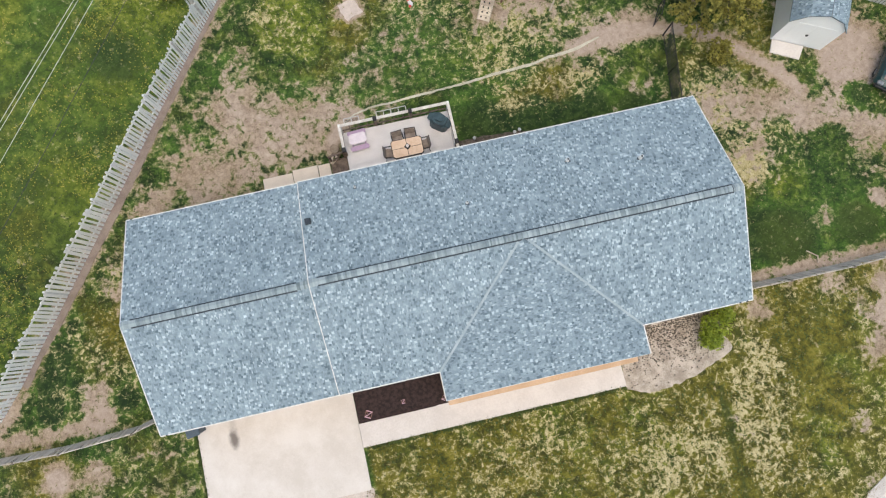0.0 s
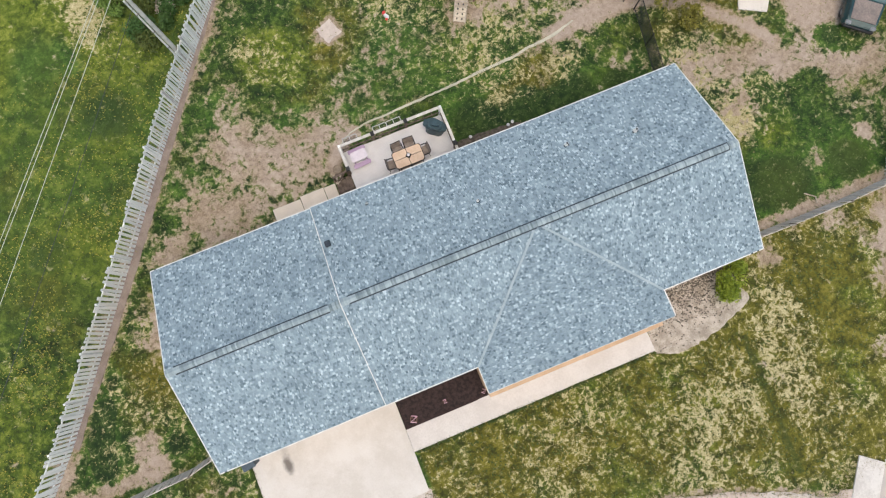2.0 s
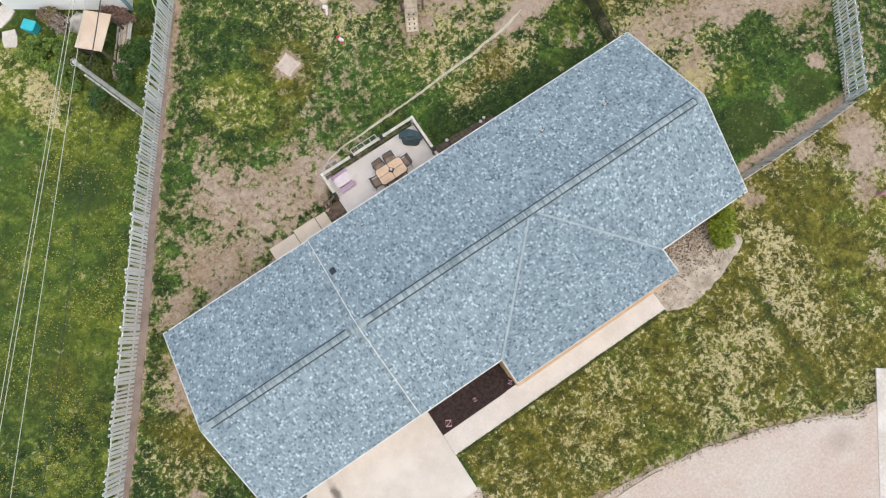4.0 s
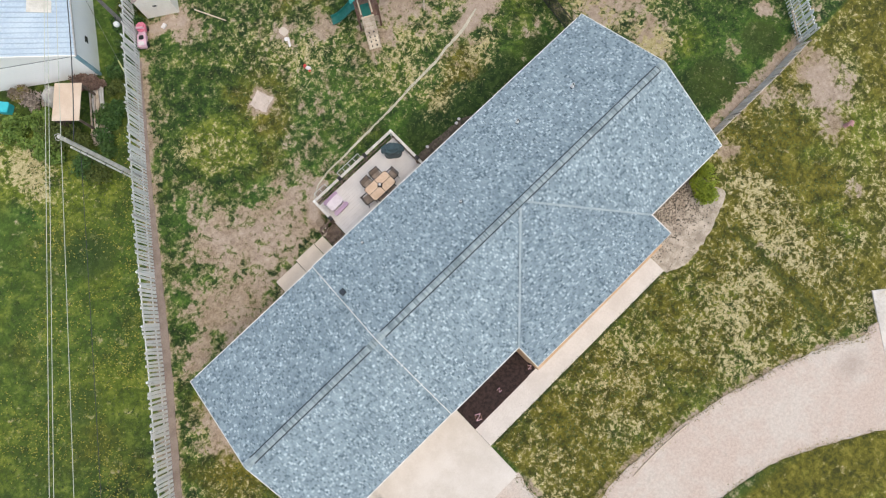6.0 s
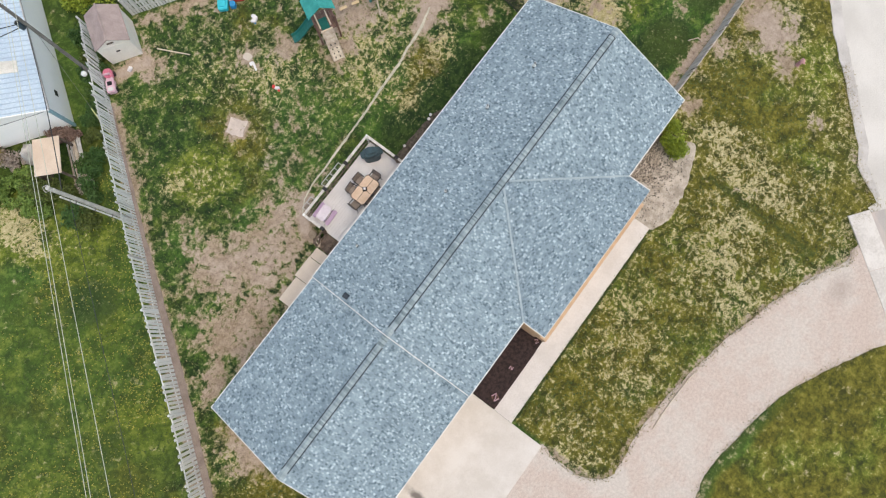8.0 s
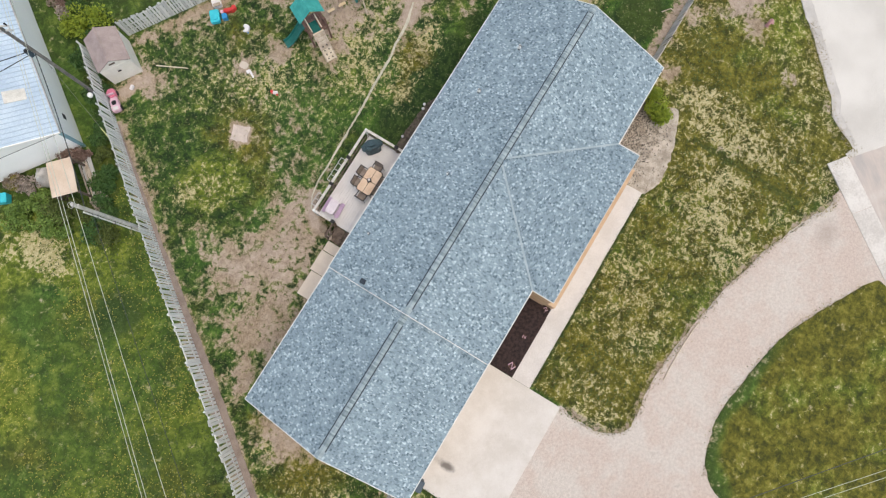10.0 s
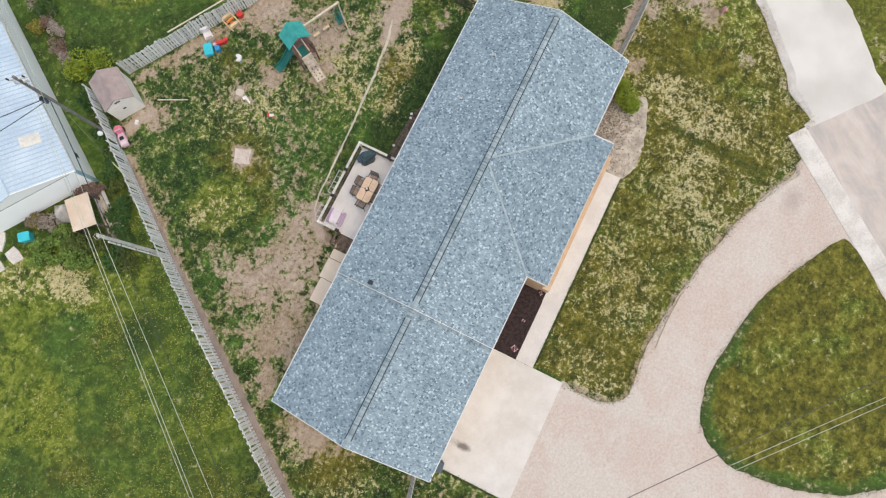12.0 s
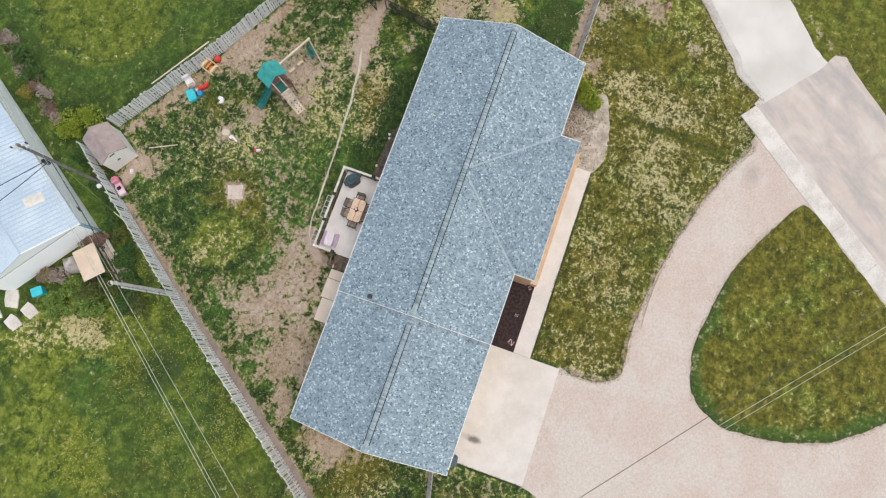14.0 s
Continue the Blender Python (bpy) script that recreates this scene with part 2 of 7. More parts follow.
def ground_material():
    """Patchy turf over bare earth; the sheet's own attributes tell how worn and dry each spot is, its lushness and its
    painted shade.
    """
    m, tree, shader = blank("turf", 0.95)
    bare, dry, lush, thin, fresh = (put(tree, "ShaderNodeAttribute", "Fac", attribute_name=key) for key in ("bare", "dry", "lush", "straw", "fresh"))
    big, mid, small, tiny = grain(tree, 0.30, 4.0), grain(tree, 1.5, 4.0, 0.6, 0.4), grain(tree, 4.6, 4.0, 0.6, 0.5), grain(tree, 20.0, 3.0, 0.65)
    sway, clump = math_of(tree, "SUBTRACT", big, 0.5), grain(tree, 1.7, 3.5, 0.55, 0.5)
    rise = math_of(tree, "SUBTRACT", mid, 0.5)

    def mix_of(*pairs):
        total = math_of(tree, "MULTIPLY", *pairs[0])
        for value, weight in pairs[1:]:
            total = math_of(tree, "ADD", total, math_of(tree, "MULTIPLY", value, weight))
        return total

    def ridge_of(noise_value, sharp):
        """Thin curling lines where the noise crosses its middle."""
        away = math_of(tree, "ABSOLUTE", math_of(tree, "SUBTRACT", noise_value, 0.5), 0.0)
        return math_of(tree, "SUBTRACT", 1.0, math_of(tree, "MULTIPLY", away, sharp), True)
    blades = mix_of((mid, 0.44), (small, 0.36), (tiny, 0.20))
    green = ramp(tree, blades, [(0.41, (0.006, 0.019, 0.002)), (0.50, (0.024, 0.061, 0.006)), (0.60, (0.105, 0.165, 0.028))])
    rich = ramp(tree, blades, [(0.40, (0.012, 0.038, 0.004)), (0.50, (0.040, 0.098, 0.011)), (0.60, (0.115, 0.190, 0.034))])
    olive = ramp(tree, blades, [(0.41, (0.036, 0.039, 0.003)), (0.50, (0.104, 0.098, 0.008)), (0.60, (0.212, 0.184, 0.030))])
    young = ramp(tree, blades, [(0.39, (0.030, 0.048, 0.003)), (0.49, (0.098, 0.138, 0.009)), (0.60, (0.240, 0.262, 0.045))])
    turf = blend(tree, step_of(tree, mix_of((lush, 1.0), (sway, 1.2)), 0.0, 0.55), green, rich)
    turf = blend(tree, step_of(tree, mix_of((dry, 1.0), (sway, -2.2)), 0.05, 0.75), turf, olive)
    turf = blend(tree, step_of(tree, mix_of((fresh, 1.0), (sway, 1.6), (rise, 0.8)), 0.08, 0.75), turf, young)
    # darkest green: rank clumps, and the house's shade painted into the turf behind it
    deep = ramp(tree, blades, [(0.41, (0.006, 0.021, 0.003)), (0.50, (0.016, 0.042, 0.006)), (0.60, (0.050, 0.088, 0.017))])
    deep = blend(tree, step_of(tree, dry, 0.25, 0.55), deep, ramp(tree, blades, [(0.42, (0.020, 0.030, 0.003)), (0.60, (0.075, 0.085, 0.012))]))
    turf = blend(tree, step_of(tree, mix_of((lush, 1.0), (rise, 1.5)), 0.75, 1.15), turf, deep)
    spots = step_of(tree, mix_of((grain(tree, 2.6, 2.0, 0.5, 0.6), 1.0), (math_of(tree, "MULTIPLY", dry, -0.06), 1.0)), 0.55, 0.63)
    turf = blend(tree, math_of(tree, "MULTIPLY", spots, math_of(tree, "ADD", 0.2, math_of(tree, "MULTIPLY", step_of(tree, thin, -0.10, 0.05), 0.35))), turf, deep)
    calm = math_of(tree, "SUBTRACT", 1.0, step_of(tree, thin, -0.10, 0.04))
    even = ramp(tree, mix_of((big, 0.6), (tiny, 0.4)), [(0.38, (0.040, 0.082, 0.009)), (0.62, (0.105, 0.132, 0.014))])
    turf = blend(tree, math_of(tree, "MULTIPLY", calm, 0.26), turf, even)
    pale = ramp(tree, mix_of((tiny, 0.6), (small, 0.4)), [(0.36, (0.25, 0.215, 0.085)), (0.50, (0.42, 0.36, 0.185)), (0.64, (0.62, 0.54, 0.34))])
    lines = ridge_of(grain(tree, 1.9, 4.0, 0.62, 1.1), 7.0)
    t = mix_of((thin, 0.55), (lines, 0.24), (small, 0.60), (rise, 0.40), (sway, 0.50))
    turf = blend(tree, step_of(tree, t, 0.65, 0.81), turf, pale)
    soil = mix_of((small, 0.45), (tiny, 0.40), (mid, 0.15))
    earth = blend(tree, step_of(tree, big, 0.40, 0.62),
                  ramp(tree, soil, [(0.36, (0.16, 0.115, 0.075)), (0.5, (0.30, 0.225, 0.155)), (0.64, (0.46, 0.365, 0.265))]),
                  ramp(tree, soil, [(0.36, (0.22, 0.158, 0.122)), (0.5, (0.36, 0.28, 0.22)), (0.64, (0.51, 0.42, 0.335))]))
    crust = step_of(tree, mix_of((bare, 1.0), (rise, 0.3)), 0.30, 0.46)
    e = mix_of((bare, 1.0), (clump, 0.80), (small, 0.55), (lines, 0.06), (tiny, 0.10))
    worn = step_of(tree, e, 0.945, 1.055)
    rim = blend(tree, step_of(tree, e, 0.86, 0.98), turf, blend(tree, 0.35, turf, pale))
    earth = blend(tree, crust, earth, ramp(tree, soil, [(0.38, (0.305, 0.232, 0.185)), (0.62, (0.47, 0.378, 0.308))]))
    tree.links.new(blend(tree, worn, rim, earth), shader.inputs["Base Color"])
    bumped(tree, shader, blades, 0.7, 0.05)
    return m


TURF = ground_material()
SHINGLE_STUFF = shingle_material("shingle_weathered", "island")
SHINGLE_ONE = shingle_material("shingle_single", "object")
ROOF_DECK = surface("roof_underlay", (0.10, 0.125, 0.145), (0.17, 0.205, 0.235), 2, 30)
VALLEY = surface("valley_cap", (0.30, 0.375, 0.415), (0.40, 0.475, 0.515), 2, 40)
VENT_DARK = surface("vent_filter", (0.022, 0.032, 0.045), (0.05, 0.065, 0.08), 4, 40)
CAP = surface("cap_shingle", (0.13, 0.18, 0.20), (0.39, 0.465, 0.50), 3, 40, vary="island", spread=0.75)
WHITE_TRIM = surface("white_trim", (0.60, 0.60, 0.58), (0.80, 0.80, 0.78), 2, 20, 0.45, bump=0.05)
TAN_SIDING = surface("tan_siding", (0.51, 0.338, 0.208), (0.63, 0.44, 0.29), 1.5, 18, 0.6, bump=0.08)
CONCRETE = surface("pale_concrete", (0.585, 0.535, 0.50), (0.685, 0.635, 0.60), 0.6, 14, 0.85, bump=0.15)
WORN_CONCRETE = surface("worn_concrete", (0.54, 0.495, 0.455), (0.70, 0.655, 0.61), 0.9, 9, 0.9, bump=0.2)
SLAB_CONCRETE = surface("slab_concrete", (0.50, 0.425, 0.355), (0.62, 0.54, 0.465), 1.3, 20, 0.9, vary="object", spread=0.3)
GRAVEL = gravel_material()
DRIVE = drive_material()
ROAD = road_material()
SHOULDER = surface("road_shoulder_dust", (0.46, 0.425, 0.395), (0.62, 0.58, 0.55), 0.9, 18, 0.95, bump=0.4)
ROAD_PALE = surface("road_gravel_pale", (0.54, 0.505, 0.465), (0.70, 0.662, 0.618), 0.25, 16, 0.95, bump=0.4)
MULCH = surface("dark_mulch", (0.012, 0.007, 0.007), (0.052, 0.030, 0.028), 6, 45, 0.95, bump=0.9)
BED_SOIL = surface("bed_soil", (0.045, 0.036, 0.028), (0.16, 0.125, 0.10), 5, 30, 0.95, bump=0.6)
PATCH_PALE = surface("bare_patch_earth", (0.48, 0.395, 0.345), (0.62, 0.525, 0.46), 2.5, 22, 0.95, bump=0.4)
PATH_PALE = surface("trodden_pale", (0.42, 0.395, 0.31), (0.60, 0.56, 0.455), 1.5, 22, 0.95, bump=0.4)
TRACK = surface("fence_track_earth", (0.20, 0.152, 0.128), (0.31, 0.248, 0.215), 1.5, 22, 0.95, bump=0.4)
PALE_TIMBER = surface("pale_cream_timber", (0.55, 0.47, 0.36), (0.70, 0.61, 0.49), 3, 30, 0.8)
WIRE_MID = surface("grey_wire", (0.17, 0.17, 0.15), (0.24, 0.24, 0.21), 3, 30, 0.6)
ROCKS = surface("pebbles", (0.30, 0.25, 0.20), (0.55, 0.48, 0.41), 2, 26, 0.9, bump=0.8)
STONE = surface("dark_stone", (0.04, 0.036, 0.03), (0.26, 0.22, 0.18), 5, 40, 0.85, vary="island", spread=0.7)
PICKET_GREY = surface("weathered_grey_picket", (0.62, 0.63, 0.62), (0.90, 0.90, 0.88), 6, 40, 0.85, vary="object", spread=0.55)
PICKET_OLD = surface("old_grey_picket", (0.46, 0.465, 0.46), (0.74, 0.74, 0.72), 6, 40, 0.85, vary="object", spread=0.7)
PICKET = surface("weathered_picket", (0.76, 0.76, 0.74), (0.94, 0.93, 0.91), 6, 40, 0.85, vary="object", spread=0.55)
GREY_BOARD = surface("grey_board", (0.40, 0.39, 0.38), (0.60, 0.585, 0.57), 6, 40, 0.85, vary="object", spread=0.5)
BROWN_BOARD = surface("brown_grey_board", (0.40, 0.36, 0.32), (0.70, 0.645, 0.59), 6, 40, 0.85, vary="object", spread=0.6)
OLD_WOOD = surface("old_post", (0.10, 0.085, 0.07), (0.22, 0.19, 0.16), 6, 40, 0.9)
DECK_BOARD = surface("deck_board", (0.60, 0.575, 0.575), (0.71, 0.685, 0.68), 1.2, 30, 0.7, vary="object", spread=0.12)
RAIL_WHITE = surface("weathered_rail_paint", (0.50, 0.46, 0.42), (0.68, 0.65, 0.61), 3, 24, 0.7)
BROWN_WOOD = surface("brown_wood", (0.085, 0.06, 0.045), (0.19, 0.14, 0.11), 5, 30, 0.8)
TAN_TOP = surface("tan_tabletop", (0.60, 0.41, 0.28), (0.72, 0.53, 0.385), 2, 20, 0.4, bump=0.05)
DARK_METAL = surface("dark_metal", (0.02, 0.02, 0.022), (0.05, 0.05, 0.05), 5, 30, 0.45, 0.6, 0.05)
SLING = surface("brown_sling", (0.22, 0.175, 0.15), (0.34, 0.28, 0.245), 6, 60, 0.8)
COVER = surface("grill_cover", (0.012, 0.036, 0.048), (0.032, 0.075, 0.092), 4, 25, 0.55, bump=0.4)
PURPLE = surface("purple_plastic", (0.36, 0.24, 0.37), (0.46, 0.33, 0.47), 3, 30, 0.45, bump=0.03)
WHITE_PLASTIC = surface("white_plastic", (0.62, 0.59, 0.60), (0.76, 0.73, 0.74), 3, 30, 0.45, bump=0.03)
LILAC = surface("pale_lilac_plastic", (0.60, 0.53, 0.58), (0.72, 0.65, 0.70), 3, 30, 0.45, bump=0.03)
GREEN_PLASTIC = surface("green_plastic", (0.004, 0.105, 0.09), (0.014, 0.165, 0.14), 3, 30, 0.45, bump=0.05)
TEAL_CANVAS = surface("teal_canvas", (0.02, 0.27, 0.25), (0.05, 0.38, 0.35), 3, 30, 0.6, bump=0.05)
PALE_WOOD = surface("pale_wood", (0.33, 0.26, 0.20), (0.55, 0.47, 0.39), 4, 40, 0.75)
ROSE_WOOD = surface("faded_red_wood", (0.14, 0.075, 0.06), (0.24, 0.14, 0.11), 4, 40, 0.8)
PINK = surface("pink_plastic", (0.62, 0.15, 0.25), (0.72, 0.24, 0.34), 3, 30, 0.4, bump=0.03)
FADED_PINK = surface("faded_pink_paint", (0.46, 0.22, 0.23), (0.58, 0.33, 0.33), 5, 30, 0.7)
PALE_PINK = surface("pale_pink_plastic", (0.66, 0.42, 0.52), (0.75, 0.52, 0.61), 3, 30, 0.4, bump=0.03)
RED = surface("red_plastic", (0.52, 0.03, 0.03), (0.66, 0.06, 0.05), 3, 30, 0.4, bump=0.03)
CYAN = surface("turquoise_plastic", (0.02, 0.46, 0.56), (0.05, 0.57, 0.66), 3, 30, 0.4, bump=0.03)
BLUE = surface("blue_plastic", (0.01, 0.20, 0.45), (0.03, 0.30, 0.58), 3, 30, 0.4, bump=0.03)
ORANGE = surface("orange_plastic", (0.62, 0.22, 0.06), (0.74, 0.33, 0.10), 3, 30, 0.45, bump=0.03)
CREAM = surface("cream_plastic", (0.58, 0.42, 0.24), (0.72, 0.56, 0.36), 3, 30, 0.45, bump=0.03)
BEIGE_WALL = surface("beige_resin", (0.82, 0.78, 0.72), (0.90, 0.86, 0.80), 2, 20, 0.6, bump=0.05)
MAUVE_ROOF = surface("mauve_roof", (0.31, 0.24, 0.225), (0.42, 0.33, 0.31), 2, 20, 0.65, bump=0.1)
METAL_BLUE = surface("blue_metal_roof", (0.43, 0.54, 0.65), (0.60, 0.70, 0.78), 0.45, 12, 0.45, 0.0, 0.05)
METAL_RIB = surface("blue_metal_rib", (0.36, 0.46, 0.57), (0.46, 0.565, 0.66), 0.6, 12, 0.45, 0.0, 0.05)
METAL_WHITE = surface("white_metal", (0.91, 0.91, 0.90), (0.95, 0.95, 0.94), 0.6, 12, 0.45, 0.0, 0.05)
TEAL_TRIM = surface("teal_trim", (0.20, 0.36, 0.42), (0.30, 0.47, 0.53), 2, 20, 0.45, bump=0.05)
RUST = surface("rusty_patch", (0.12, 0.075, 0.05), (0.30, 0.22, 0.17), 3, 25, 0.9)
TARP = surface("grey_tarpaulin", (0.40, 0.38, 0.37), (0.60, 0.575, 0.56), 4, 22, 0.6, bump=0.3)
FADED_SHEET = surface("faded_sheet", (0.60, 0.57, 0.51), (0.76, 0.73, 0.67), 3, 20, 0.5)
PLYWOOD = surface("plywood", (0.60, 0.46, 0.35), (0.70, 0.57, 0.46), 1.2, 18, 0.8)
CAR_PAINT = surface("dark_teal_paint", (0.008, 0.040, 0.048), (0.016, 0.062, 0.072), 3, 40, 0.12, 0.1, 0.0)
CAR_HOOD = surface("faded_hood_paint", (0.15, 0.12, 0.11), (0.27, 0.215, 0.19), 1.2, 12, 0.5, 0.0, 0.0)
RUBBER = surface("tyre_rubber", (0.012, 0.012, 0.012), (0.03, 0.03, 0.03), 8, 40, 0.85)
GLASS = surface("dark_glass", (0.02, 0.07, 0.09), (0.04, 0.12, 0.14), 2, 10, 0.06, 0.0, 0.0, gloss=0.02)
GREY_LENS = surface("grey_lens", (0.16, 0.17, 0.18), (0.28, 0.29, 0.30), 4, 30, 0.15, 0.0, 0.0)
LAMP_GLASS = surface("lamp_glass", (0.65, 0.65, 0.65), (0.8, 0.8, 0.8), 4, 30, 0.15, 0.0, 0.0)
POLE_WOOD = surface("grey_pole", (0.42, 0.41, 0.39), (0.64, 0.62, 0.59), 3, 30, 0.9)
POLE_DARK = surface("dark_pole", (0.115, 0.108, 0.104), (0.25, 0.235, 0.225), 3, 30, 0.9)
WIRE_PALE = surface("pale_wire", (0.46, 0.48, 0.40), (0.56, 0.58, 0.50), 3, 30, 0.5)
WIRE_DARK = surface("dark_wire", (0.02, 0.025, 0.03), (0.05, 0.055, 0.06), 3, 30, 0.6)
GUARD = surface("yellow_guard_tube", (0.52, 0.55, 0.22), (0.66, 0.68, 0.34), 4, 30, 0.5, bump=0.03)
BIN_BLUE = surface("slate_blue_bin", (0.035, 0.06, 0.09), (0.06, 0.095, 0.13), 3, 30, 0.5)
LEAF_DARK = surface("dark_leaves", (0.024, 0.066, 0.012), (0.095, 0.175, 0.038), 3, 25, 0.7, 0, 0, "island", 0.6)
LEAF_EMERALD = surface("emerald_leaves", (0.018, 0.062, 0.012), (0.078, 0.165, 0.036), 3, 25, 0.7, 0, 0, "island", 0.6)
LEAF_WEED = surface("weed_leaves", (0.065, 0.135, 0.02), (0.23, 0.33, 0.07), 3, 25, 0.7, 0, 0, "island", 0.6)
LEAF_BRIGHT = surface("bright_leaves", (0.10, 0.16, 0.010), (0.34, 0.41, 0.040), 3, 25, 0.7, 0, 0, "island", 0.6)
LEAF_GOLD = surface("golden_leaves", (0.085, 0.085, 0.010), (0.36, 0.32, 0.065), 2, 25, 0.7, 0, 0, "island", 0.65)
LEAF_OLIVE = surface("olive_leaves", (0.035, 0.060, 0.010), (0.14, 0.17, 0.035), 2, 25, 0.7, 0, 0, "island", 0.65)
LEAF_DRY = surface("dry_brush", (0.16, 0.12, 0.085), (0.38, 0.31, 0.24), 3, 25, 0.9, 0, 0, "island", 0.6)
DEBRIS = surface("grey_brown_debris", (0.22, 0.175, 0.15), (0.52, 0.45, 0.40), 3, 25, 0.9, 0, 0, "island", 0.7)
RED_BRUSH = surface("red_brown_brush", (0.12, 0.07, 0.055), (0.34, 0.23, 0.19), 3, 25, 0.9, 0, 0, "island", 0.6)
BARK = surface("bark", (0.07, 0.055, 0.04), (0.16, 0.13, 0.10), 6, 40, 0.95, bump=0.6)
FLOWER = surface("yellow_flowers", (0.32, 0.275, 0.04), (0.55, 0.47, 0.11), 8, 50, 0.7, 0, 0, "island", 0.5)
BLADE = surface("grass_blades", (0.022, 0.048, 0.009), (0.105, 0.145, 0.032), 0.5, 5, 0.8, 0, 0, "island", 0.55)
EDGE_STRAW = surface("edge_straw_blades", (0.22, 0.18, 0.09), (0.52, 0.44, 0.28), 0.5, 5, 0.8, 0, 0, "island", 0.55)
PAVER = surface("cream_paver", (0.60, 0.515, 0.43), (0.71, 0.62, 0.53), 1.3, 20, 0.9, vary="object", spread=0.3)
BLADE_DRY = surface("straw_blades", (0.10, 0.10, 0.025), (0.36, 0.31, 0.16), 0.5, 5, 0.8, 0, 0, "island", 0.55)


# ---- ground ----
# each row: x, y, radius, how much barer than the turf round it
BARE = [(-6.4, 11.6, 2.6, 0.135), (-3.2, 12.2, 1.5, 0.12), (-9.0, 10.3, 1.6, 0.17), (-5.2, 14.4, 2.4, 0.06), (0.5, 14.2, 2.5, 0.02), (-3.6, 17.8, 2.2, -0.16), (-1.5, 20.8, 2.2, -0.10), (-4.5, 16.0, 2.0, -0.08), (-12.6, 6.8, 1.8, 0.26), (-17.2, 4.0, 1.2, -0.45), (-17.6, 2.2, 1.0, -0.45),
        (-14.1, 1.8, 0.75, -0.5), (-15.6, 1.9, 0.9, 0.24), (-15.2, 1.1, 0.6, 0.24), (-15.3, 3.4, 0.7, 0.08), (-17.7, -1.05, 0.75, 0.40), (-16.0, -1.15, 0.7, 0.26), (-16.6, -0.1, 0.7, -0.2), (8.43, 21.3, 1.5, 0.22), (12.4, 11.3, 1.0, 0.20), (13.2, 12.3, 0.9, -0.3)]
BARE_EAST = [(16.9, 9.4, 1.3, 0.15), (18.6, 8.5, 1.2, 0.21), (20.4, 8.0, 1.3, 0.22), (22.4, 7.0, 1.3, 0.22), (24.3, 6.5, 1.2, 0.21), (22.3, 10.3, 1.4, 0.29), (23.6, 9.7, 1.5, 0.29), (23.4, 11.2, 1.5, 0.26), (20.9, 10.2, 0.55, -0.3), (20.7, 9.1, 0.5, -0.3), (23.0, 8.3, 0.75, -0.5), (23.8, 7.6, 0.6, -0.4),
             (18.6, 7.5, 0.7, -0.25), (20.9, 6.4, 0.8, -0.3), (19.8, 5.0, 1.9, -0.12), (17.4, 2.8, 2.0, -0.22), (20.7, 2.4, 1.8, -0.20), (15.5, 12.0, 1.1, -0.25), (15.2, 9.2, 1.2, 0.12), (17.2, 6.9, 1.0, 0.11), (16.6, 5.7, 1.0, 0.06), (20.6, -1.5, 1.3, 0.22), (21.8, -0.6, 1.2, 0.30)]
BARE_WEST = [(-11.6, 10.7, 1.0, 0.20), (-9.9, 12.2, 1.2, 0.15), (-7.4, 14.8, 1.4, 0.14), (-5.6, 13.4, 2.0, 0.08), (-2.4, 13.6, 1.4, 0.08), (-6.0, 16.6, 0.9, 0.10), (-11.4, 11.8, 0.5, -0.35), (-10.2, 13.1, 0.35, -0.30), (-8.3, 16.0, 0.9, -0.15), (-8.9, 17.6, 0.8, -0.20), (8.6, 12.0, 1.5, 0.18), (22.2, 3.2, 0.6, 0.35), (19.8, -3.7, 0.8, 0.24), (18.2, -6.7, 0.6, 0.24), (18.1, -9.4, 0.6, 0.18), (12.8, -5.5, 1.0, 0.10)]
BARE_MORE = [(18.9, -0.15, 0.8, 0.26), (15.0, -0.7, 0.8, 0.32), (20.9, -2.9, 1.1, 0.22), (22.4, -2.2, 1.1, 0.20), (20.5, -1.2, 0.35, -0.4), (17.0, 0.1, 0.7, 0.22), (19.4, 2.8, 0.7, 0.36), (-14.4, 3.9, 1.2, -0.10), (-15.4, 5.6, 1.5, -0.16), (13.0, 21.6, 2.5, 0.1), (6.5, 10.6, 3.4, -0.24), (11.5, 10.4, 1.5, -0.2), (2.5, 12.4, 1.4, -0.14), (-10.0, 25.0, 2.0, 0.05), (-11.5, 20.8, 1.8, 0.06), (3.0, 19.9, 1.0, 0.12), (4.7, 18.9, 0.8, 0.22), (8.4, 17.4, 1.4, 0.22), (9.6, 15.6, 2.0, 0.07), (9.6, 20.0, 1.8, 0.08), (6.2, 16.3, 1.0, 0.20), (5.0, 24.0, 1.3, 0.16), (-0.7, 23.9, 1.0, 0.2)]
DRY = [(12.5, -5.8, 5.0, 0.20), (3.0, -5.0, 4.0, 0.05), (17.5, -4.5, 4.0, 0.15), (4.0, -17.0, 6.0, 0.0), (1.0, 20.0, 3.5, 0.20), (7.5, 14.6, 3.0, 0.08), (8.0, 10.8, 4.0, -0.5), (16.6, 5.8, 0.9, 0.7),
       (-1.2, 16.6, 1.8, 0.45), (-18.6, -0.6, 1.6, 0.5), (-14.0, -2.0, 3.0, 0.30), (20.0, 13.0, 4.0, 0.35), (-16.0, 11.0, 3.5, 0.28), (8.0, 29.0, 6.0, 0.05), (-20.0, 16.0, 3.5, 0.20), (-13.0, 21.0, 2.5, 0.3), (15.5, 12.0, 1.2, 0.5), (-6.5, 22.6, 1.0, 0.5), (6.2, 11.6, 1.0, 0.9), (8.6, 11.9, 1.6, 0.9), (-14.3, 4.6, 2.4, 0.55), (-12.6, 7.4, 1.6, 0.4)]
